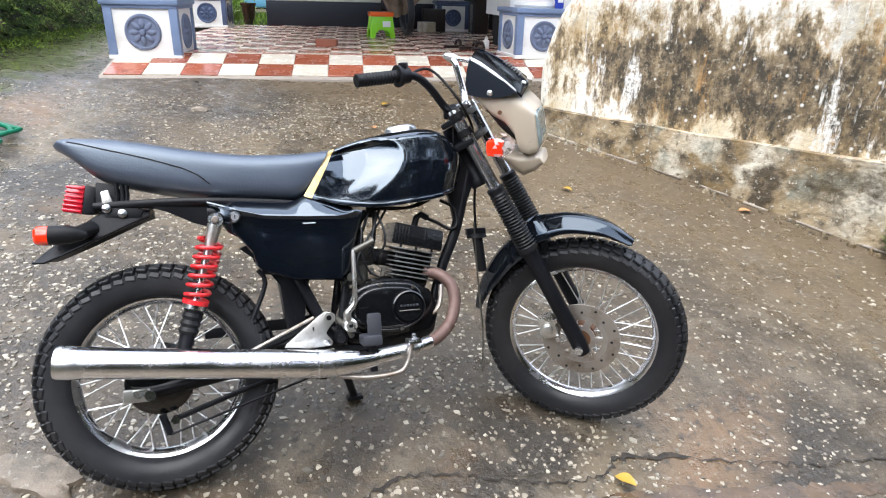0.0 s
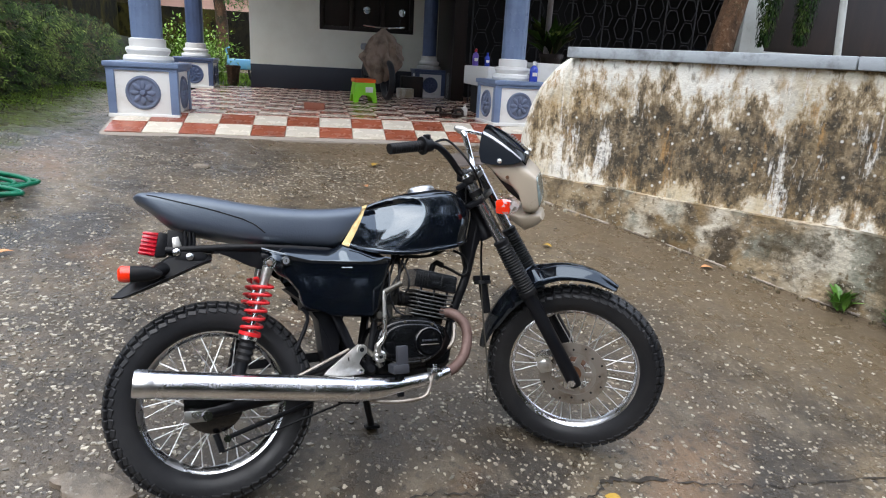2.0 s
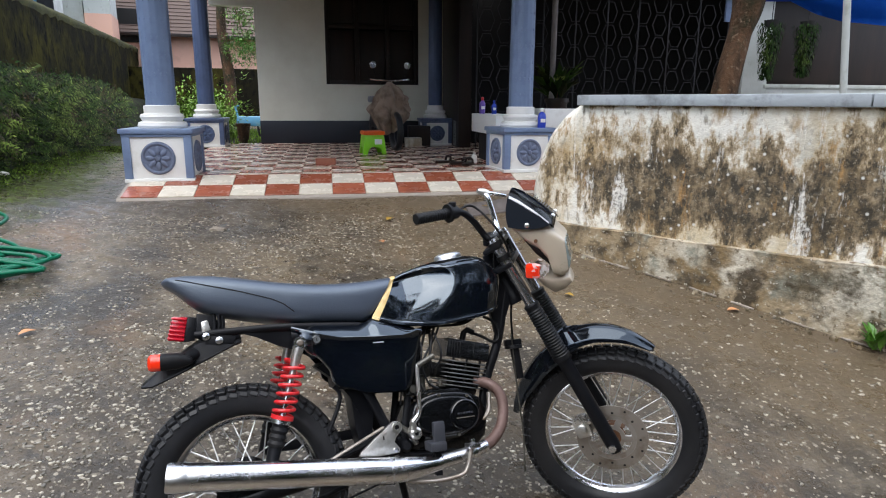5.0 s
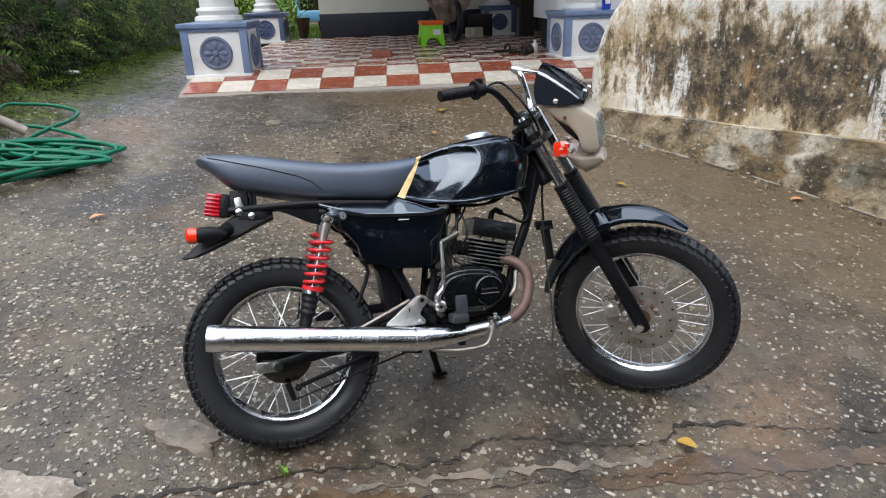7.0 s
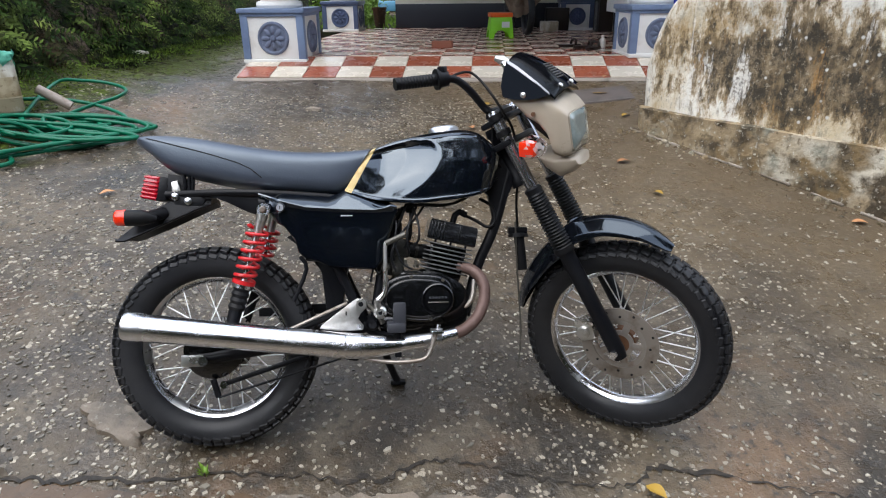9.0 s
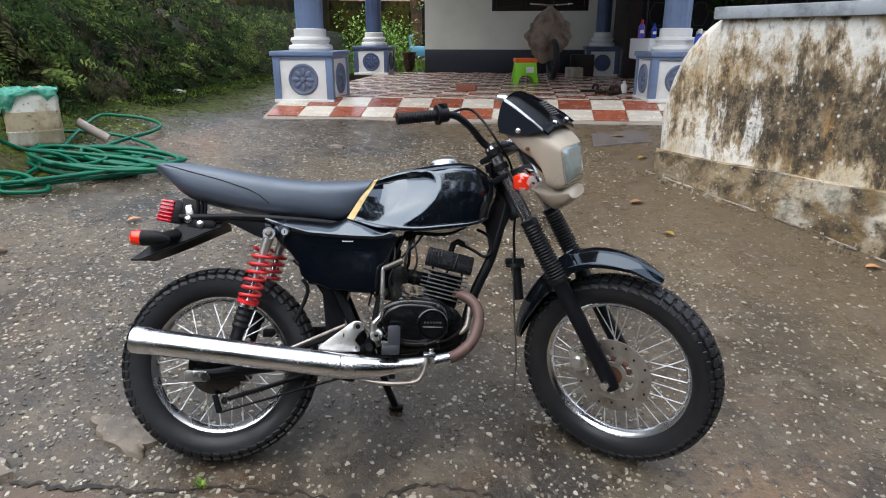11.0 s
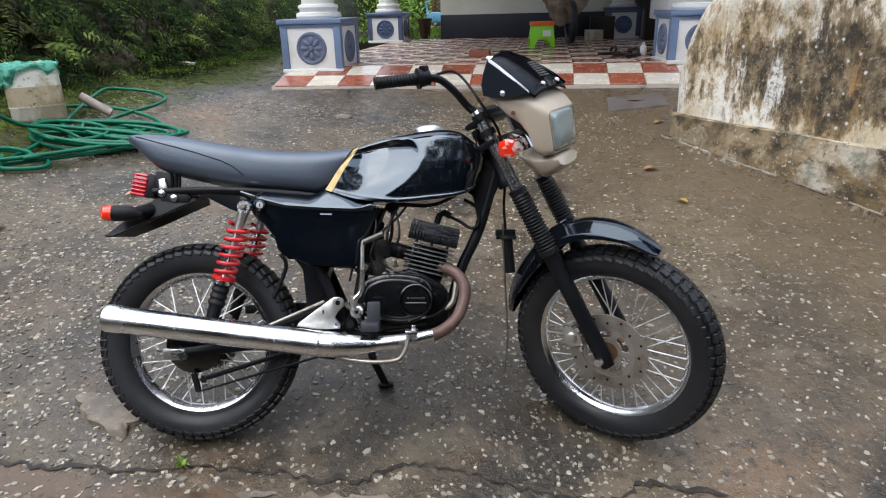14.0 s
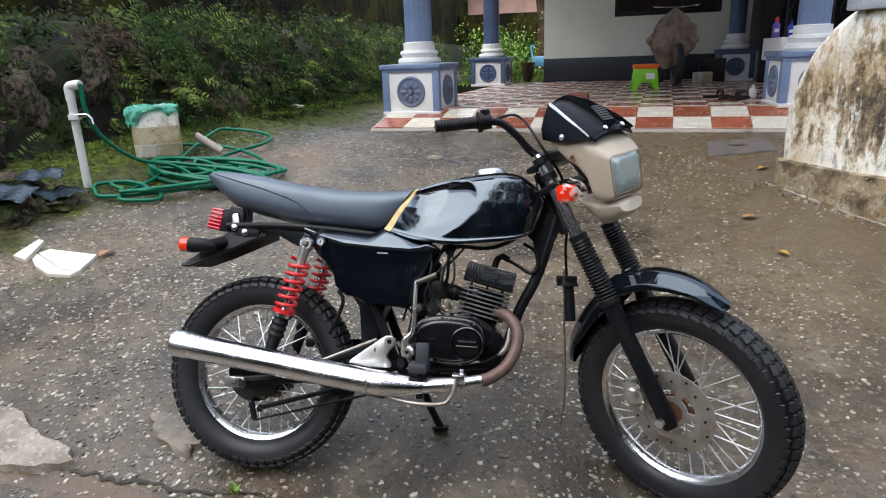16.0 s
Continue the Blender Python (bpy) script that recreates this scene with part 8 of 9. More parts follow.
gz = ground_z(-1.82, 1.21)
build_sheet(pose(-2.09, 0.985, 0.605, 9, 3, 20), 3, 0.25, "weathered blue grey corrugated sheet on the mossy mound")
build_sheet(pose(-1.79, 1.31, 0.548, 8, 1, 66), 2, 0.19, "weathered blue grey corrugated sheet beside the standpipe")
build_sheet(pose(-2.0, 1.33, 0.645, 16, 2, 30), 2, 0.14, "weathered dark corrugated sheet leaning on the bank")


def build_block(x, y, size, seed, label):
    bm = bmesh.new()
    bmesh.ops.create_icosphere(bm, subdivisions=4, radius=1)
    for v in bm.verts:
        n = v.co.copy()
        d = n + Vector((seed, 0, 0))
        n *= 0.75 / max(abs(n.x), abs(n.y), abs(n.z)) * 0.5 + 0.5
        v.co = Vector((n.x * size[0], n.y * size[1], n.z * size[2])) * (1 + 0.25 * noise.noise(d * 1.6) + 0.16 * noise.noise(d * 4) + 0.08 * noise.noise(d * 10))
    ob = link("mossy_stone", bm, M_STONE, 60)
    ob.matrix_basis = pose(x, y, ground_z(x, y), 0, 0, 20)
    tagged(ob, label, "stone", group="mossy stones")


build_block(-2.0, 1.17, (0.21, 0.17, 0.115), 0, "dark mossy stone carrying the roofing sheets")
build_block(-1.85, 1.44, (0.09, 0.14, 0.05), 4, "low mossy stone under the small roofing sheet")
build_block(-2.2, 1.45, (0.2, 0.16, 0.1), 7, "mossy stone against the foot of the bank")

# ---- things on the porch ----
def build_stool():
    s = thing("stool", "lime green plastic stool with an orange top", "stool", PORCH @ pose(0.88, 7.12, FLOOR, 0, 0, 8))
    for k in range(4):
        a = math.pi / 2 * k
        m = Matrix.Rotation(a, 4, "Z")
        leg = [(-0.155, 0.0), (-0.10, 0.0), (-0.085, 0.06), (-0.045, 0.10), (0.045, 0.10), (0.085, 0.06), (0.10, 0.0), (0.155, 0.0), (0.125, 0.26), (-0.125, 0.26)]
        tilt = Matrix.Rotation(radians(-6.5), 4, "X")
        part("side_panel", prism(leg, -0.004, 0.004, 0.002, m=m @ Matrix.Translation((0, -0.157, 0)) @ tilt), M_GREENPL, s)
    part("top", box(0.29, 0.29, 0.055, (0, 0, 0.285), 0.018), M_ORANGEPL, s, "orange plastic top")
    part("sticker", box(0.1, 0.003, 0.07, (0.05, -0.147, 0.17), 0.001, Matrix.Rotation(radians(-6.5), 4, "X")), M_WHITE, s)


build_stool()


def build_scooter():
    s = thing("covered_motorcycle", "dark motorcycle under a brown cloth parked on the porch", "motorcycle", PORCH @ pose(1.15, 8.25, FLOOR, 0, 0, 100))
    part("tyre", tube([(-0.62 + 0.24 * math.cos(a), 0, 0.28 + 0.24 * math.sin(a)) for a in np.linspace(0, 6.28, 30, endpoint=False)], 0.045, 10, closed=True), B_TYRE, s)
    part("tyre", tube([(0.6 + 0.24 * math.cos(a), 0, 0.28 + 0.24 * math.sin(a)) for a in np.linspace(0, 6.28, 30, endpoint=False)], 0.045, 10, closed=True), B_TYRE, s)
    part("body", box(0.85, 0.26, 0.36, (0.05, 0, 0.48), 0.08), B_FRAME, s)
    part("seat", box(0.6, 0.28, 0.1, (0.25, 0, 0.74), 0.04), B_VINYL, s)
    bm = bmesh.new()
    n, m = 56, 26
    rows = []
    for i in range(m + 1):
        t = i / m
        row = []
        for k in range(n):
            a = 2 * math.pi * k / n
            wide = float(np.interp(t, (0, 0.05, 0.12, 0.4, 0.65, 0.85, 1), (0.03, 0.06, 0.12, 0.24, 0.27, 0.23, 0.17)))
            fold = 0.16 * math.sin(5 * a + 3 * t) + 0.1 * math.sin(11 * a - 4 * t) + 0.5 * noise.noise((1.6 * math.cos(a), 1.6 * math.sin(a), 3.2 * t)) + 0.2 * noise.noise((5 * math.cos(a), 5 * math.sin(a), 8 * t))
            r = wide * (1 + min(1, 3 * t) * fold)
            hem = 0.62 + 0.14 * math.sin(a - 0.9) + 0.05 * noise.noise((3 * math.cos(a), 3 * math.sin(a), 7))
            row.append(bm.verts.new((-0.42 + r * math.cos(a), 0.03 + 0.95 * r * math.sin(a), 0.985 - hem * t)))
        rows.append(row)
    for a, b in zip(rows, rows[1:]):
        for k in range(n):
            bm.faces.new((a[k], a[(k + 1) % n], b[(k + 1) % n], b[k]))
    bm.faces.new(rows[0][::-1])
    part("cloth", bm, M_CLOTH, s, "brown cloth draped over the front", 60)
    part("handlebar", tube([(-0.33, -0.3, 1.02), (-0.4, 0, 1.0), (-0.33, 0.3, 1.02)], 0.011, 8, curve=4), B_CHROME, s)
    for y in (-0.26, 0.26):
        part("mirror_stalk", tube([(-0.36, y * 0.8, 1.02), (-0.36, y, 1.2)], 0.005, 6), B_FRAME, s)
        part("mirror", lathe([(0, 0.012), (0.045, 0.01), (0.05, 0), (0, -0.004)], 20, Matrix.Translation((-0.36, y, 1.22)) @ Matrix.Rotation(radians(-90), 4, "Y")), B_CHROME, s)


build_scooter()


def bottle(u, v, z, h, r, body_mat, cap_mat, label):
    b = thing("bottle", label, "bottle", PORCH @ Matrix.Translation((u, v, z)), group="cleaning bottles")
    part("body", lathe([(0, 0), (r * 0.9, 0), (r, 0.01), (r, h * 0.6), (r * 0.8, h * 0.7), (r * 0.35, h * 0.78), (r * 0.35, h * 0.82), (0, h * 0.82)], 20), body_mat, b)
    part("cap", lathe([(r * 0.45, h * 0.8), (r * 0.45, h * 0.98), (0, h)], 14), cap_mat, b)
    part("label_bar", box(r * 1.2, 0.003, h * 0.18, (0, -r * 0.98, h * 0.36), 0.001), M_WHITE, b)


# the shade under the bench top is put into the wall's near-black colour
house_box("parapet", 2.17, 2.36, 5.14, 6.25, FLOOR - 0.01, 1.04, M_DARK, "low wall of the porch edge, coloured near black for shade", "low wall")
house_box("parapet_top", 2.09, 2.42, 5.14, 6.34, 1.04, 1.26, M_WHITE, "white painted bench top along the porch edge", "bench top", 0.01)
house_box("parapet_top", 2.58, 3.1, 4.95, 5.35, 1.1, 1.33, M_WHITE, "white painted low wall beside the pillar", "low wall", 0.01)
bottle(2.17, 6.1, 1.26, 0.2, 0.036, M_PURPLE, M_REDCAP, "purple cleaning bottle with a red cap on the bench")
bottle(2.28, 5.95, 1.26, 0.16, 0.03, M_BLUEBOT, M_BLUEBOT, "blue bottle on the white bench top")
bottle(2.45, 4.66, 1.142, 0.2, 0.042, M_BLUEBOT, M_WHITE, "blue and white spray bottle beside the pillar")
bottle(1.95, 5.55, FLOOR, 0.13, 0.035, M_WHITE, M_WHITE, "small white jar on the tiled floor")


def build_brick():
    ob = link("brick", box(0.22, 0.1, 0.07, (0, 0, 0.035), 0.006), M_BRICK)
    ob.matrix_basis = PORCH @ pose(0.25, 5.58, FLOOR + 0.004, 0, 0, -8)
    tagged(ob, "loose red brick lying on the tiled porch", "brick")


build_brick()


def build_shoe(u, v, turn):
    s = thing("sandal", "dark brown sandal on the tiled porch floor", "sandal", PORCH @ pose(u, v, FLOOR + 0.004, 0, 0, turn), group="sandals")
    rings = []
    for t in np.linspace(0, 1, 12):
        x = -0.13 + 0.26 * t
        w = 0.038 + 0.012 * math.sin(3.1 * t) if 0.03 < t < 0.97 else 0.02
        rings.append([(x, -w, 0), (x, w, 0), (x, w, 0.028), (x, -w, 0.028)])
    part("sole", loft(rings), M_WOOD, s)
    part("strap", tube([(0.04, -0.045, 0.02), (0.05, -0.03, 0.07), (0.05, 0.03, 0.07), (0.04, 0.045, 0.02)], 0.014, 8, curve=4), M_WOOD, s)


build_shoe(1.62, 5.62, 30)
build_shoe(1.76, 5.42, 10)
build_shoe(1.82, 5.30, 60)


def build_pot():
    p = thing("flower_pot", "brown clay pot beside the back pillar", "pot", PORCH @ Matrix.Translation((-1.14, 9.75, 0.70)))
    part("pot", lathe([(0, 0), (0.08, 0), (0.11, 0.28), (0.125, 0.3), (0.125, 0.33), (0.11, 0.33), (0.1, 0.28), (0, 0.28)], 24), M_BARK, p)
    t = thing("blue_toy_cart", "pale blue plastic cart standing on the grass", "cart", PORCH @ Matrix.Translation((-1.3, 12.2, 0.70)))
    part("tub", box(0.5, 0.4, 0.2, (0, 0, 0.3), 0.05), M_CART, t)
    part("handle", tube([(-0.22, 0, 0.3), (-0.28, 0, 0.6), (-0.2, 0, 0.62)], 0.02, 8), M_CART, t)
    part("leg", tube([(0.2, -0.15, 0.0), (0.15, -0.15, 0.3)], 0.02, 8), M_DARK, t)
    part("leg", tube([(-0.2, -0.15, 0.0), (-0.15, -0.15, 0.3)], 0.02, 8), M_DARK, t)
    for u, v, w, d, h, material, label in ((2.42, 8.5, 0.24, 0.25, 0.42, M_DIMWHITE, "pale grey box on the porch beside the pillar"), (1.62, 8.5, 0.26, 0.2, 0.14, M_JERRY, "pale plastic tub on the porch floor"), (1.75, 8.75, 0.35, 0.25, 0.32, M_WOOD, "dark wooden crate on the porch")):
        c = link("crate", box(w, d, h, (0, 0, h / 2 + 0.005), 0.012), material)
        c.matrix_basis = PORCH @ Matrix.Translation((u, v, FLOOR))
        tagged(c, label, "box")


build_pot()


# ---- right wing of the house, seen over the retaining wall ----
def build_wing():
    house_box("terrace", 3.05, 12, 4.2, 8.4, -0.5, 1.15, M_PATCH, "raised grey concrete terrace behind the retaining wall", "terrace")
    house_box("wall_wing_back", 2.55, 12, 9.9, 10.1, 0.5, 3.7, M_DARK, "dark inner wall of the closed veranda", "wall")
    # shade from tarpaulin and plants is put into the wing's dim white
    house_box("wall_wing", 7.0, 7.45, 8.0, 8.2, 1.1, 3.3, M_DIMWHITE, "white wall of the house wing, dimmed for shade", "wall")
    house_box("blind", 6.6, 7.0, 8.02, 8.06, 2.68, 3.3, M_BLUE, "blue grey blind at the top of the veranda", "blind", kind="")
    house_box("wall_wing", 7.45, 12, 8.0, 8.2, 1.1, 1.66, M_DIMWHITE, "painted wall below the dark window, dimmed for shade", "wall")
    house_box("window_sill", 7.4, 12, 7.97, 8.0, 1.66, 1.72, M_DIMWHITE, "white window sill of the house wing", "sill")
    house_box("window_2", 7.45, 12, 8.1, 8.16, 1.72, 3.3, M_WOOD, "dark wooden window of the house wing", "window")
    house_box("beam_wing", 2.55, 12, 7.85, 8.25, 3.08, 3.27, M_DARK, "dark eave over the veranda", "eave")
    house_box("trim_wing", 3.2, 12, 7.6, 7.85, 3.27, 3.66, M_TRIM, "blue grey band along the eave", "trim")
    house_box("trim_wing_line", 3.2, 12, 7.57, 7.6, 3.49, 3.53, M_DIMWHITE, "white line along the blue band", "trim")
    house_box("roof_wing", 3.2, 12, 7.7, 12, 3.66, 4.7, M_DIMWHITE, "white upper storey edge, dimmed for shade", "parapet")
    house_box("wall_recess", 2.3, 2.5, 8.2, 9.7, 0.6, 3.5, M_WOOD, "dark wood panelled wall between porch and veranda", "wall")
    g = thing("veranda_grille", "grey metal grille of linked hexagons closing the dark veranda", "grille", PORCH @ Matrix.Translation((2.55, 8.05, 0.7)))
    for i in range(15):
        for j in range(8):
            x, z = 0.14 + i * 0.28, 0.2 + j * 0.34 + (0.17 if i % 2 else 0)
            if z > 2.4:
                continue
            pts = [(x - 0.06, 0, z - 0.15), (x + 0.06, 0, z - 0.15), (x + 0.12, 0, z), (x + 0.06, 0, z + 0.15), (x - 0.06, 0, z + 0.15), (x - 0.12, 0, z)]
            part("hexagon", tube(pts, 0.006, 5, closed=True), M_GRILLE, g, "", 0)
    for i in range(9):
        part("upright", tube([(i * 0.52, 0.03, -0.1), (i * 0.52, 0.03, 2.6)], 0.012, 6), M_GRILLE, g)
    for x, z0, z1 in ((7.05, 1.8, 2.62), (7.68, 1.85, 2.62)):
        rng = random.Random(int(x * 10))
        p = thing("hanging_plant", "trailing green plant hanging under the eave", "plant", PORCH @ Matrix.Translation((x, 7.5, 0)), group="hanging plants")
        V, F = [], []
        for k in range(1300):
            t = rng.random()
            r = 0.2 * (1 - 0.5 * (1 - t)) * math.sqrt(rng.random())
            an = rng.uniform(0, 6.28)
            leaf_quads(V, F, Vector((r * math.cos(an), r * math.sin(an), z0 + (z1 - z0) * t)), Vector((math.cos(an) * 0.4, math.sin(an) * 0.4, -1)).normalized(), Vector((math.cos(an), math.sin(an), 0.1)), 0.07, 0.018)
        me = bpy.data.meshes.new("trailing_leaves")
        me.from_pydata([tuple(v) for v in V], [], F)
        me.materials.append(M_UNDER)
        ob = new("trailing_leaves", me)
        ob.parent = p
        part("cord", tube([(0, 0, z1), (0, 0.0, 3.32), (0, 0.42, 3.34)], 0.006, 6), M_DARK, p)
        part("basket", lathe([(0, z1 - 0.08), (0.09, z1 - 0.06), (0.11, z1 + 0.03), (0.1, z1 + 0.03)], 16), M_DARK, p)
    post = thing("post", "pale wooden post holding the tarpaulin", "post", Matrix.Translation((6.25, 3.25, 1.15)))
    part("shaft", tube([(0, 0, -0.05), (-0.25, 0.06, 2.3)], 0.036, 10), M_DIMWHITE, post)
    post = thing("post", "thin grey post beside the porch", "post", Matrix.Translation((4.14, 5.7, 1.1)))
    part("shaft", tube([(0, 0, 0), (-0.04, -0.08, 2.4)], 0.035, 10), M_DARKTILE, post)
    # tarpaulin
    bm = bmesh.new()
    rows = []
    for i in range(49):
        t = i / 48
        at = Vector((4.62, 5.69, 0)).lerp(Vector((7.3, 3.54, 0)), t)
        high = float(np.interp(t, (0, 0.03, 0.16, 0.3, 0.43, 0.51, 0.59, 0.66, 0.74, 1), (3.4, 3.43, 3.18, 2.99, 2.84, 2.78, 2.74, 2.7, 2.64, 2.6)))
        low = float(np.interp(t, (0, 0.12, 0.2, 0.35, 0.51, 0.59, 0.66, 0.74, 0.82, 1), (3.16, 3.0, 2.91, 2.8, 2.73, 2.66, 2.55, 2.41, 2.32, 2.22)))
        row = [bm.verts.new(at + Vector((0.35, 1.3, high + 0.1)))]
        for k in range(6):
            q = k / 5
            row.append(bm.verts.new(at + Vector((0.05 * q, -0.07 * math.sin(math.pi * q) - 0.02 * math.sin(17 * t + 4 * q), high + (low - high) * q))))
        rows.append(row)
    for a, b in zip(rows, rows[1:]):
        for k in range(6):
            bm.faces.new((a[k], a[k + 1], b[k + 1], b[k]))
    bmesh.ops.solidify(bm, geom=bm.faces[:], thickness=0.006)
    tarp = thing("tarpaulin", "sagging bright blue tarpaulin over the terrace", "tarpaulin")
    part("sheet", bm, M_TARP, tarp, "", 60)
    part("rope", tube([(4.64, 5.67, 3.42), (4.5, 6.4, 3.55), (4.4, 7.3, 3.7)], 0.01, 6), M_DARK, tarp)
    part("rope", tube([(7.3, 3.54, 2.6), (7.8, 3.3, 2.4), (8.6, 2.9, 1.2)], 0.01, 6), M_DARK, tarp)


build_wing()


def build_tree(x, y, z, pts, radii, crown, seed, label, sprigs, material=None):
    rng = random.Random(seed)
    t = thing("tree", label, "tree", Matrix.Translation((x, y, z)))
    part("trunk", tube(pts, radii, 16, curve=5), M_BARK, t, "brown rough trunk", 60)
    V, F = [], []
    for c, r, n in crown:
        c = Vector(c)
        part("limb", tube([pts[-1] if not sprigs else pts[-2], (Vector(pts[-1]) + c) / 2 + Vector((0, 0, 0.1)), c], [radii[-1] * 0.6, 0.02, 0.008], 7, curve=4), M_BARK, t)
        for k in range(n):
            d = Vector((rng.gauss(0, 1), rng.gauss(0, 1), rng.gauss(0, 0.7))).normalized()
            p = c + d * r * rng.random() ** 0.5
            for j in range(5):
                e = Vector((rng.gauss(0, 1), rng.gauss(0, 1), rng.gauss(-0.3, 0.6))).normalized()
                leaf_quads(V, F, p + e * 0.05, e, Vector((0.1, 0.2, 1)), rng.uniform(0.06, 0.14), rng.uniform(0.03, 0.055))
    me = bpy.data.meshes.new("crown")
    me.from_pydata([tuple(v) for v in V], [], F)
    me.materials.append(material or M_LEAF)
    ob = new("crown", me)
    ob.parent = t
    return t


# the last three big crown clumps are added, mostly unseen, to shade the wing
build_tree(5.06, 3.77, 1.1, [(0, 0, -0.1), (0.08, 0, 0.5), (0.19, 0, 1.0), (0.25, -0.02, 1.4), (0.2, 0, 2.3), (0.22, 0.05, 3.4)], [0.155, 0.13, 0.115, 0.165, 0.118, 0.1],
           [((-1.93, 0.23, 1.66), 0.16, 11), ((-1.56, 0.23, 1.72), 0.2, 11), ((0.91, 0.23, 1.8), 0.18, 9), ((0.97, 0.23, 1.62), 0.14, 6), ((1.53, 0.23, 1.96), 0.26, 12), ((0.1, 0.23, 2.05), 0.2, 5), ((-0.9, 0.2, 3.0), 0.9, 60), ((0.9, 0, 3.6), 1.2, 120), ((-0.2, 0.8, 4.3), 1.3, 140), ((0.4, -0.9, 3.9), 1.0, 90), ((1.4, 2.3, 4.4), 1.8, 420), ((-0.4, 2.2, 4.6), 1.7, 380), ((2.8, 1.2, 4.5), 1.9, 420)], 5,
           "tree with a bare brown trunk behind the retaining wall", True)


# ---- neighbours beyond the boundary wall ----
def build_neighbours():
    far = Matrix.Translation((0, -1.7, 1.41)) @ Matrix.Scale(1.45, 4) @ Matrix.Translation((0, 1.7, -1.41))
    h = thing("neighbour_house", "white two-storey house with balconies beyond the wall", "house", far)
    part("wall", box(7, 5, 8.6, (-7.2, 19.3, 4.3), 0.02), M_DIMWHITE, h)
    for z in (4.55, 5.75):
        part("balcony_slab", box(2.0, 1.5, 0.24, (-4.05, 16.4, z + 0.12), 0.02), M_COPING, h)
        part("balcony_rail", box(0.9, 0.1, 0.62, (-2.55, 15.75, z + 0.38), 0.02), M_WHITE, h)
        part("balcony_edge", box(0.95, 0.14, 0.08, (-2.55, 15.7, z - 0.06), 0.01), M_COPING, h)
    part("column", box(0.42, 0.42, 8, (-2.86, 16.15, 3.4), 0.03), M_DIMWHITE, h)
    part("drain_pipe", tube([(-3.3, 15.9, 0), (-3.3, 15.9, 7)], 0.06, 8), M_PVC, h)
    part("side_wall", box(0.56, 1.2, 2.2, (-2.34, 16.4, 3.0), 0.02), M_DIMWHITE, h)
    part("side_canopy", box(0.72, 1.3, 0.14, (-2.3, 16.2, 4.2), 0.02, Matrix.Rotation(radians(4), 4, "Y")), M_COPING, h)
    part("painted_base", box(0.58, 1.22, 0.9, (-2.335, 16.4, 2.96), 0.02), M_PINK, h)
    part("window_hole", box(0.9, 0.1, 1.6, (-3.95, 16.76, 4.2), 0.01), M_DARK, h)
    fascia = prism([(-8.0, 3.0), (-8.0, 8.0), (-2.2, 8.0), (-2.2, 6.06), (-4.14, 3.8)], 13.9, 14.2, 0.02)
    part("stair_wall", fascia, M_WHITE, h, "white sloping stair wall")
    rng = random.Random(9)
    line = thing("clothes_line", "washing hung on a line beside the white house", "washing", far)
    part("line", tube([(-4.48, 15.6, 4.62), (-3.1, 15.6, 3.88)], 0.01, 6), M_DARK, line)
    for k, (x, w, c) in enumerate(((-4.34, 0.1, M_CLOTH), (-4.15, 0.26, M_COPING), (-3.88, 0.26, M_WHITE), (-3.62, 0.22, M_CART), (-3.34, 0.32, M_NAVY))):
        z = 4.61 - (x + 4.48) * 0.536
        rows = [[(x - w / 2 + w * i / 8, 15.6 + 0.02 * math.sin(i * 1.7 + j), z - 0.536 * w * (i / 8 - 0.5) - 0.6 * j / 6) for i in range(9)] for j in range(7)]
        bm = bmesh.new()
        V = [[bm.verts.new(p) for p in r] for r in rows]
        for a, b in zip(V, V[1:]):
            for i in range(8):
                bm.faces.new((a[i], a[i + 1], b[i + 1], b[i]))
        bmesh.ops.solidify(bm, geom=bm.faces[:], thickness=0.01)
        part("garment", bm, c, line)
    t = thing("tiled_house", "old pink house with a brown tiled roof", "house")
    part("wall", box(8, 5, 3.8, (0.8, 28.6, 2.0), 0.02), M_PINK, t)
    part("dark_gable", box(2.0, 0.2, 1.2, (-2.3, 26.0, 4.2), 0.02), M_DARK, t)
    bm = bmesh.new()
    for j in range(12):
        for i in range(34):
            box(0.272, 0.3, 0.04, (-3.4 + i * 0.27, 25.6 + j * 0.2, 3.95 + j * 0.16), 0.0, Matrix.Rotation(radians(32), 4, "X"), bm)
    part("roof", bm, M_ROOF, t, "brown clay roof tiles", 0)
    part("eave", box(9.4, 0.1, 0.12, (1.2, 25.5, 3.86), 0.01), M_WOOD, t)
    back = link("garden_wall", box(12, 0.3, 2.4, (2, 24, 1.4), 0.02), M_MOSSWALL)
    tagged(back, "mossy wall across the back garden", "wall", kind="structure")


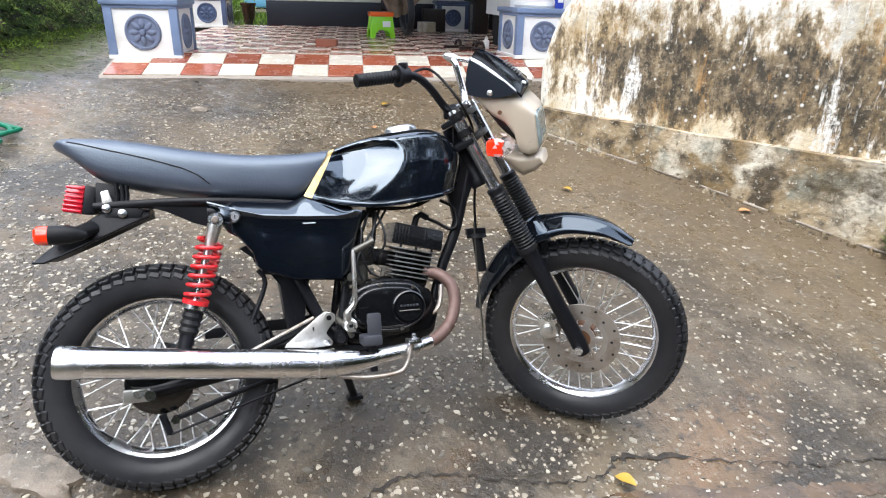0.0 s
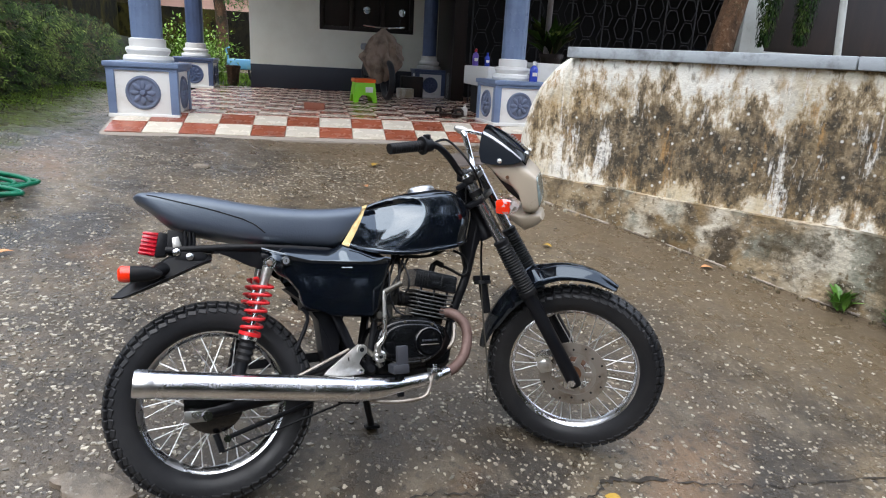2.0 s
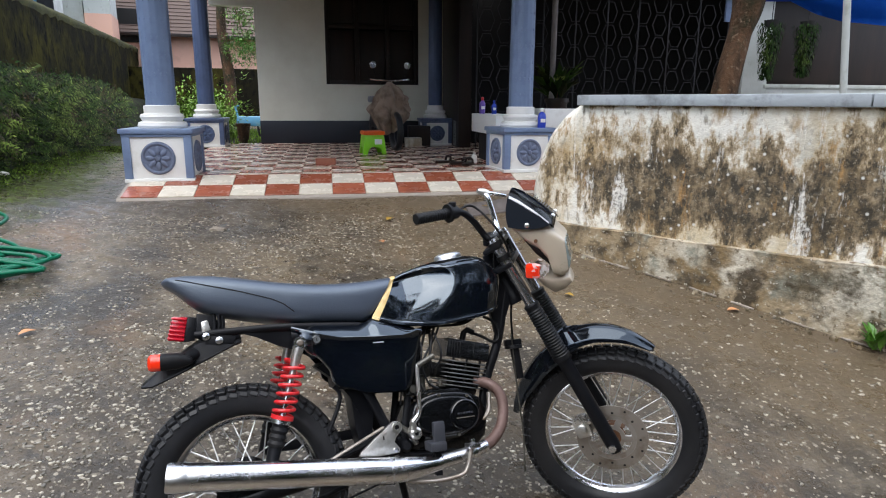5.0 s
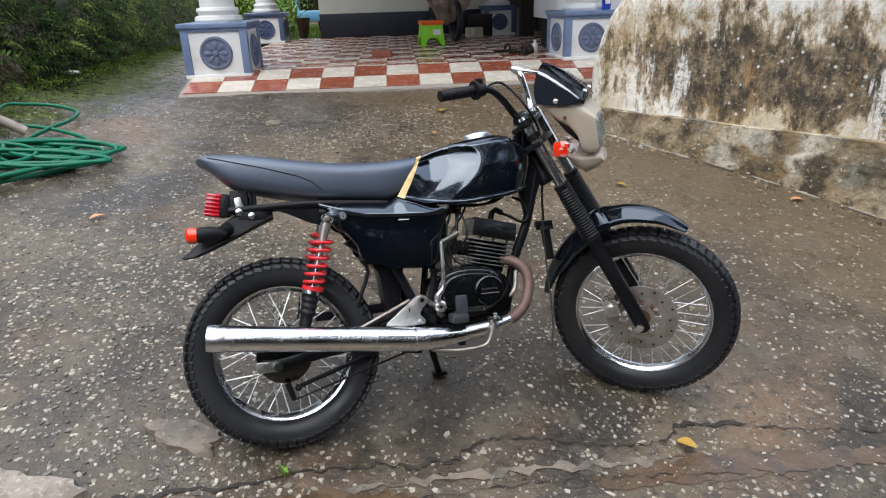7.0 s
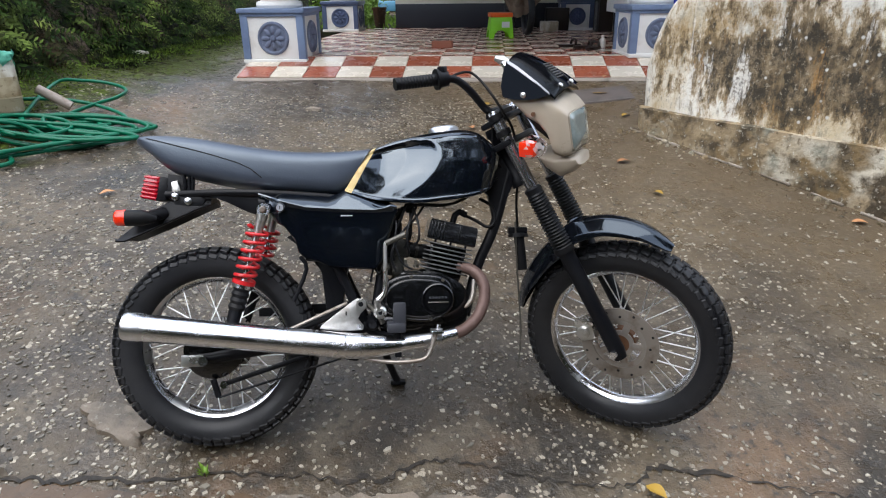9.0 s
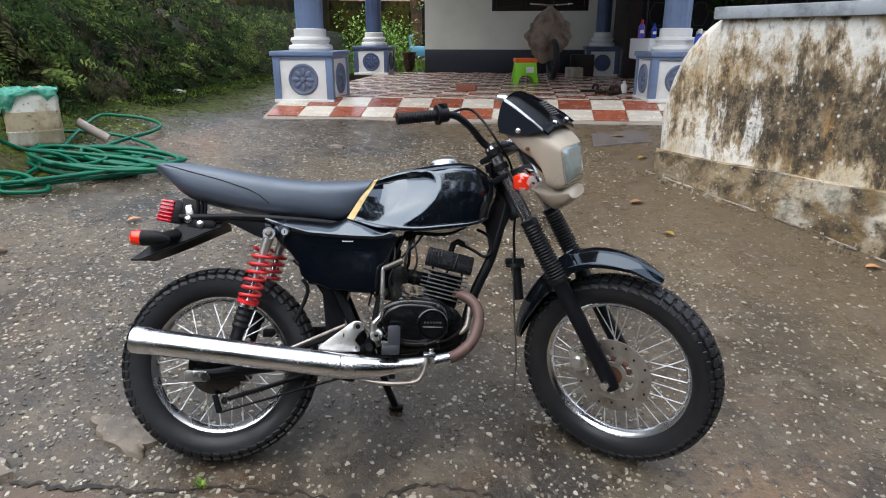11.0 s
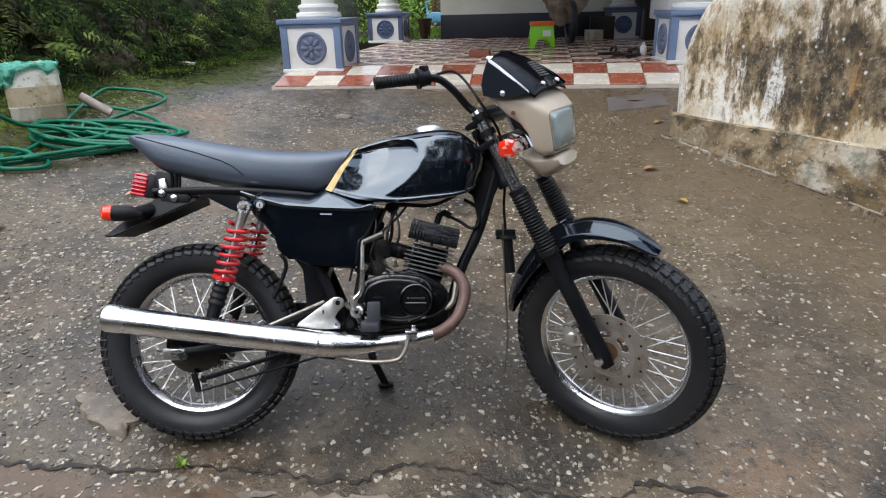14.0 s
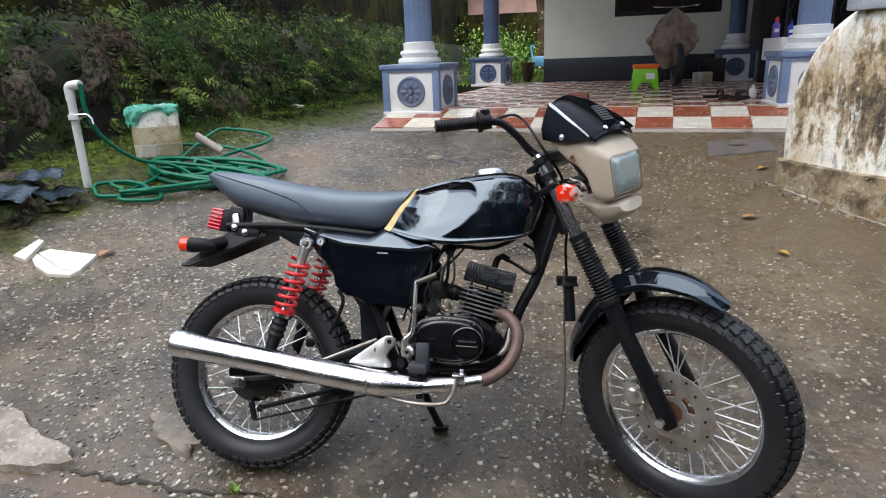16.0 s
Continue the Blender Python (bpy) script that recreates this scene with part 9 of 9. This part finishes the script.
build_neighbours()
build_tree(0.6, 20.5, 0.6, [(0, 0, 0), (0.05, 0, 1.5), (-0.1, 0, 3), (0.0, 0, 5)], [0.22, 0.18, 0.15, 0.1],
           [((0.6, 0, 3.5), 0.7, 150), ((0.6, -0.5, 2.5), 0.75, 330), ((-1.0, 0.5, 6.0), 1.5, 150), ((0.8, 0, 6.2), 1.6, 160), ((-2.85, 1, 4.85), 0.7, 130), ((-1.2, 2, 4.8), 0.55, 90)], 8, "leafy garden tree behind the porch", False)


# ---- what closes the place behind the camera ----
def build_closing():
    # added wall, never in view; it keeps low reflections in the paint dark
    rear = link("street_wall", box(26, 0.25, 3.2, (0, 0, 1.2), 0.02), M_MOSSWALL)
    rear.matrix_basis = pose(1, -7.5, 0, 0, 0, 4)
    tagged(rear, "unseen dark wall added across the front of the yard", "wall", kind="structure")
    rng = random.Random(31)
    V, F = [], []
    for i in range(900):
        x = rng.uniform(-11, 14)
        high = float(np.interp(x, (-11, -3.5, -0.6, 0.8, 14), (3.2, 3.6, 4.6, 11.5, 12.5))) + 0.8 * noise.noise((x * 0.8, 0, 0))
        c = Vector((x, float(np.interp(x, (-0.5, 2.2), (-7.3, -5.2))) - rng.random() * 1.5, rng.uniform(1.8, high)))
        for k in range(62):
            d = Vector((rng.gauss(0, 1), rng.gauss(0, 1), rng.gauss(0, 0.8))).normalized()
            leaf_quads(V, F, c + d * 0.75 * rng.random(), d, Vector((0.1, 0.3, 1)), rng.uniform(0.15, 0.27), rng.uniform(0.09, 0.15))
    for i in range(1500):
        x = rng.uniform(-10, 12)
        c = Vector((x, float(np.interp(x, (-0.5, 2.2), (-7.0, -5.6))) - rng.random(), 1.0 + 3.6 * rng.random()))
        for k in range(34):
            d = Vector((rng.gauss(0, 1), rng.gauss(0, 1), rng.gauss(0, 0.8))).normalized()
            leaf_quads(V, F, c + d * 0.6 * rng.random(), d, Vector((0.1, 0.3, 1)), rng.uniform(0.14, 0.25), rng.uniform(0.09, 0.15))
    stuff("tree_belt", V, F, M_UNDER, "dark belt of trees behind the yard", "trees")


build_closing()
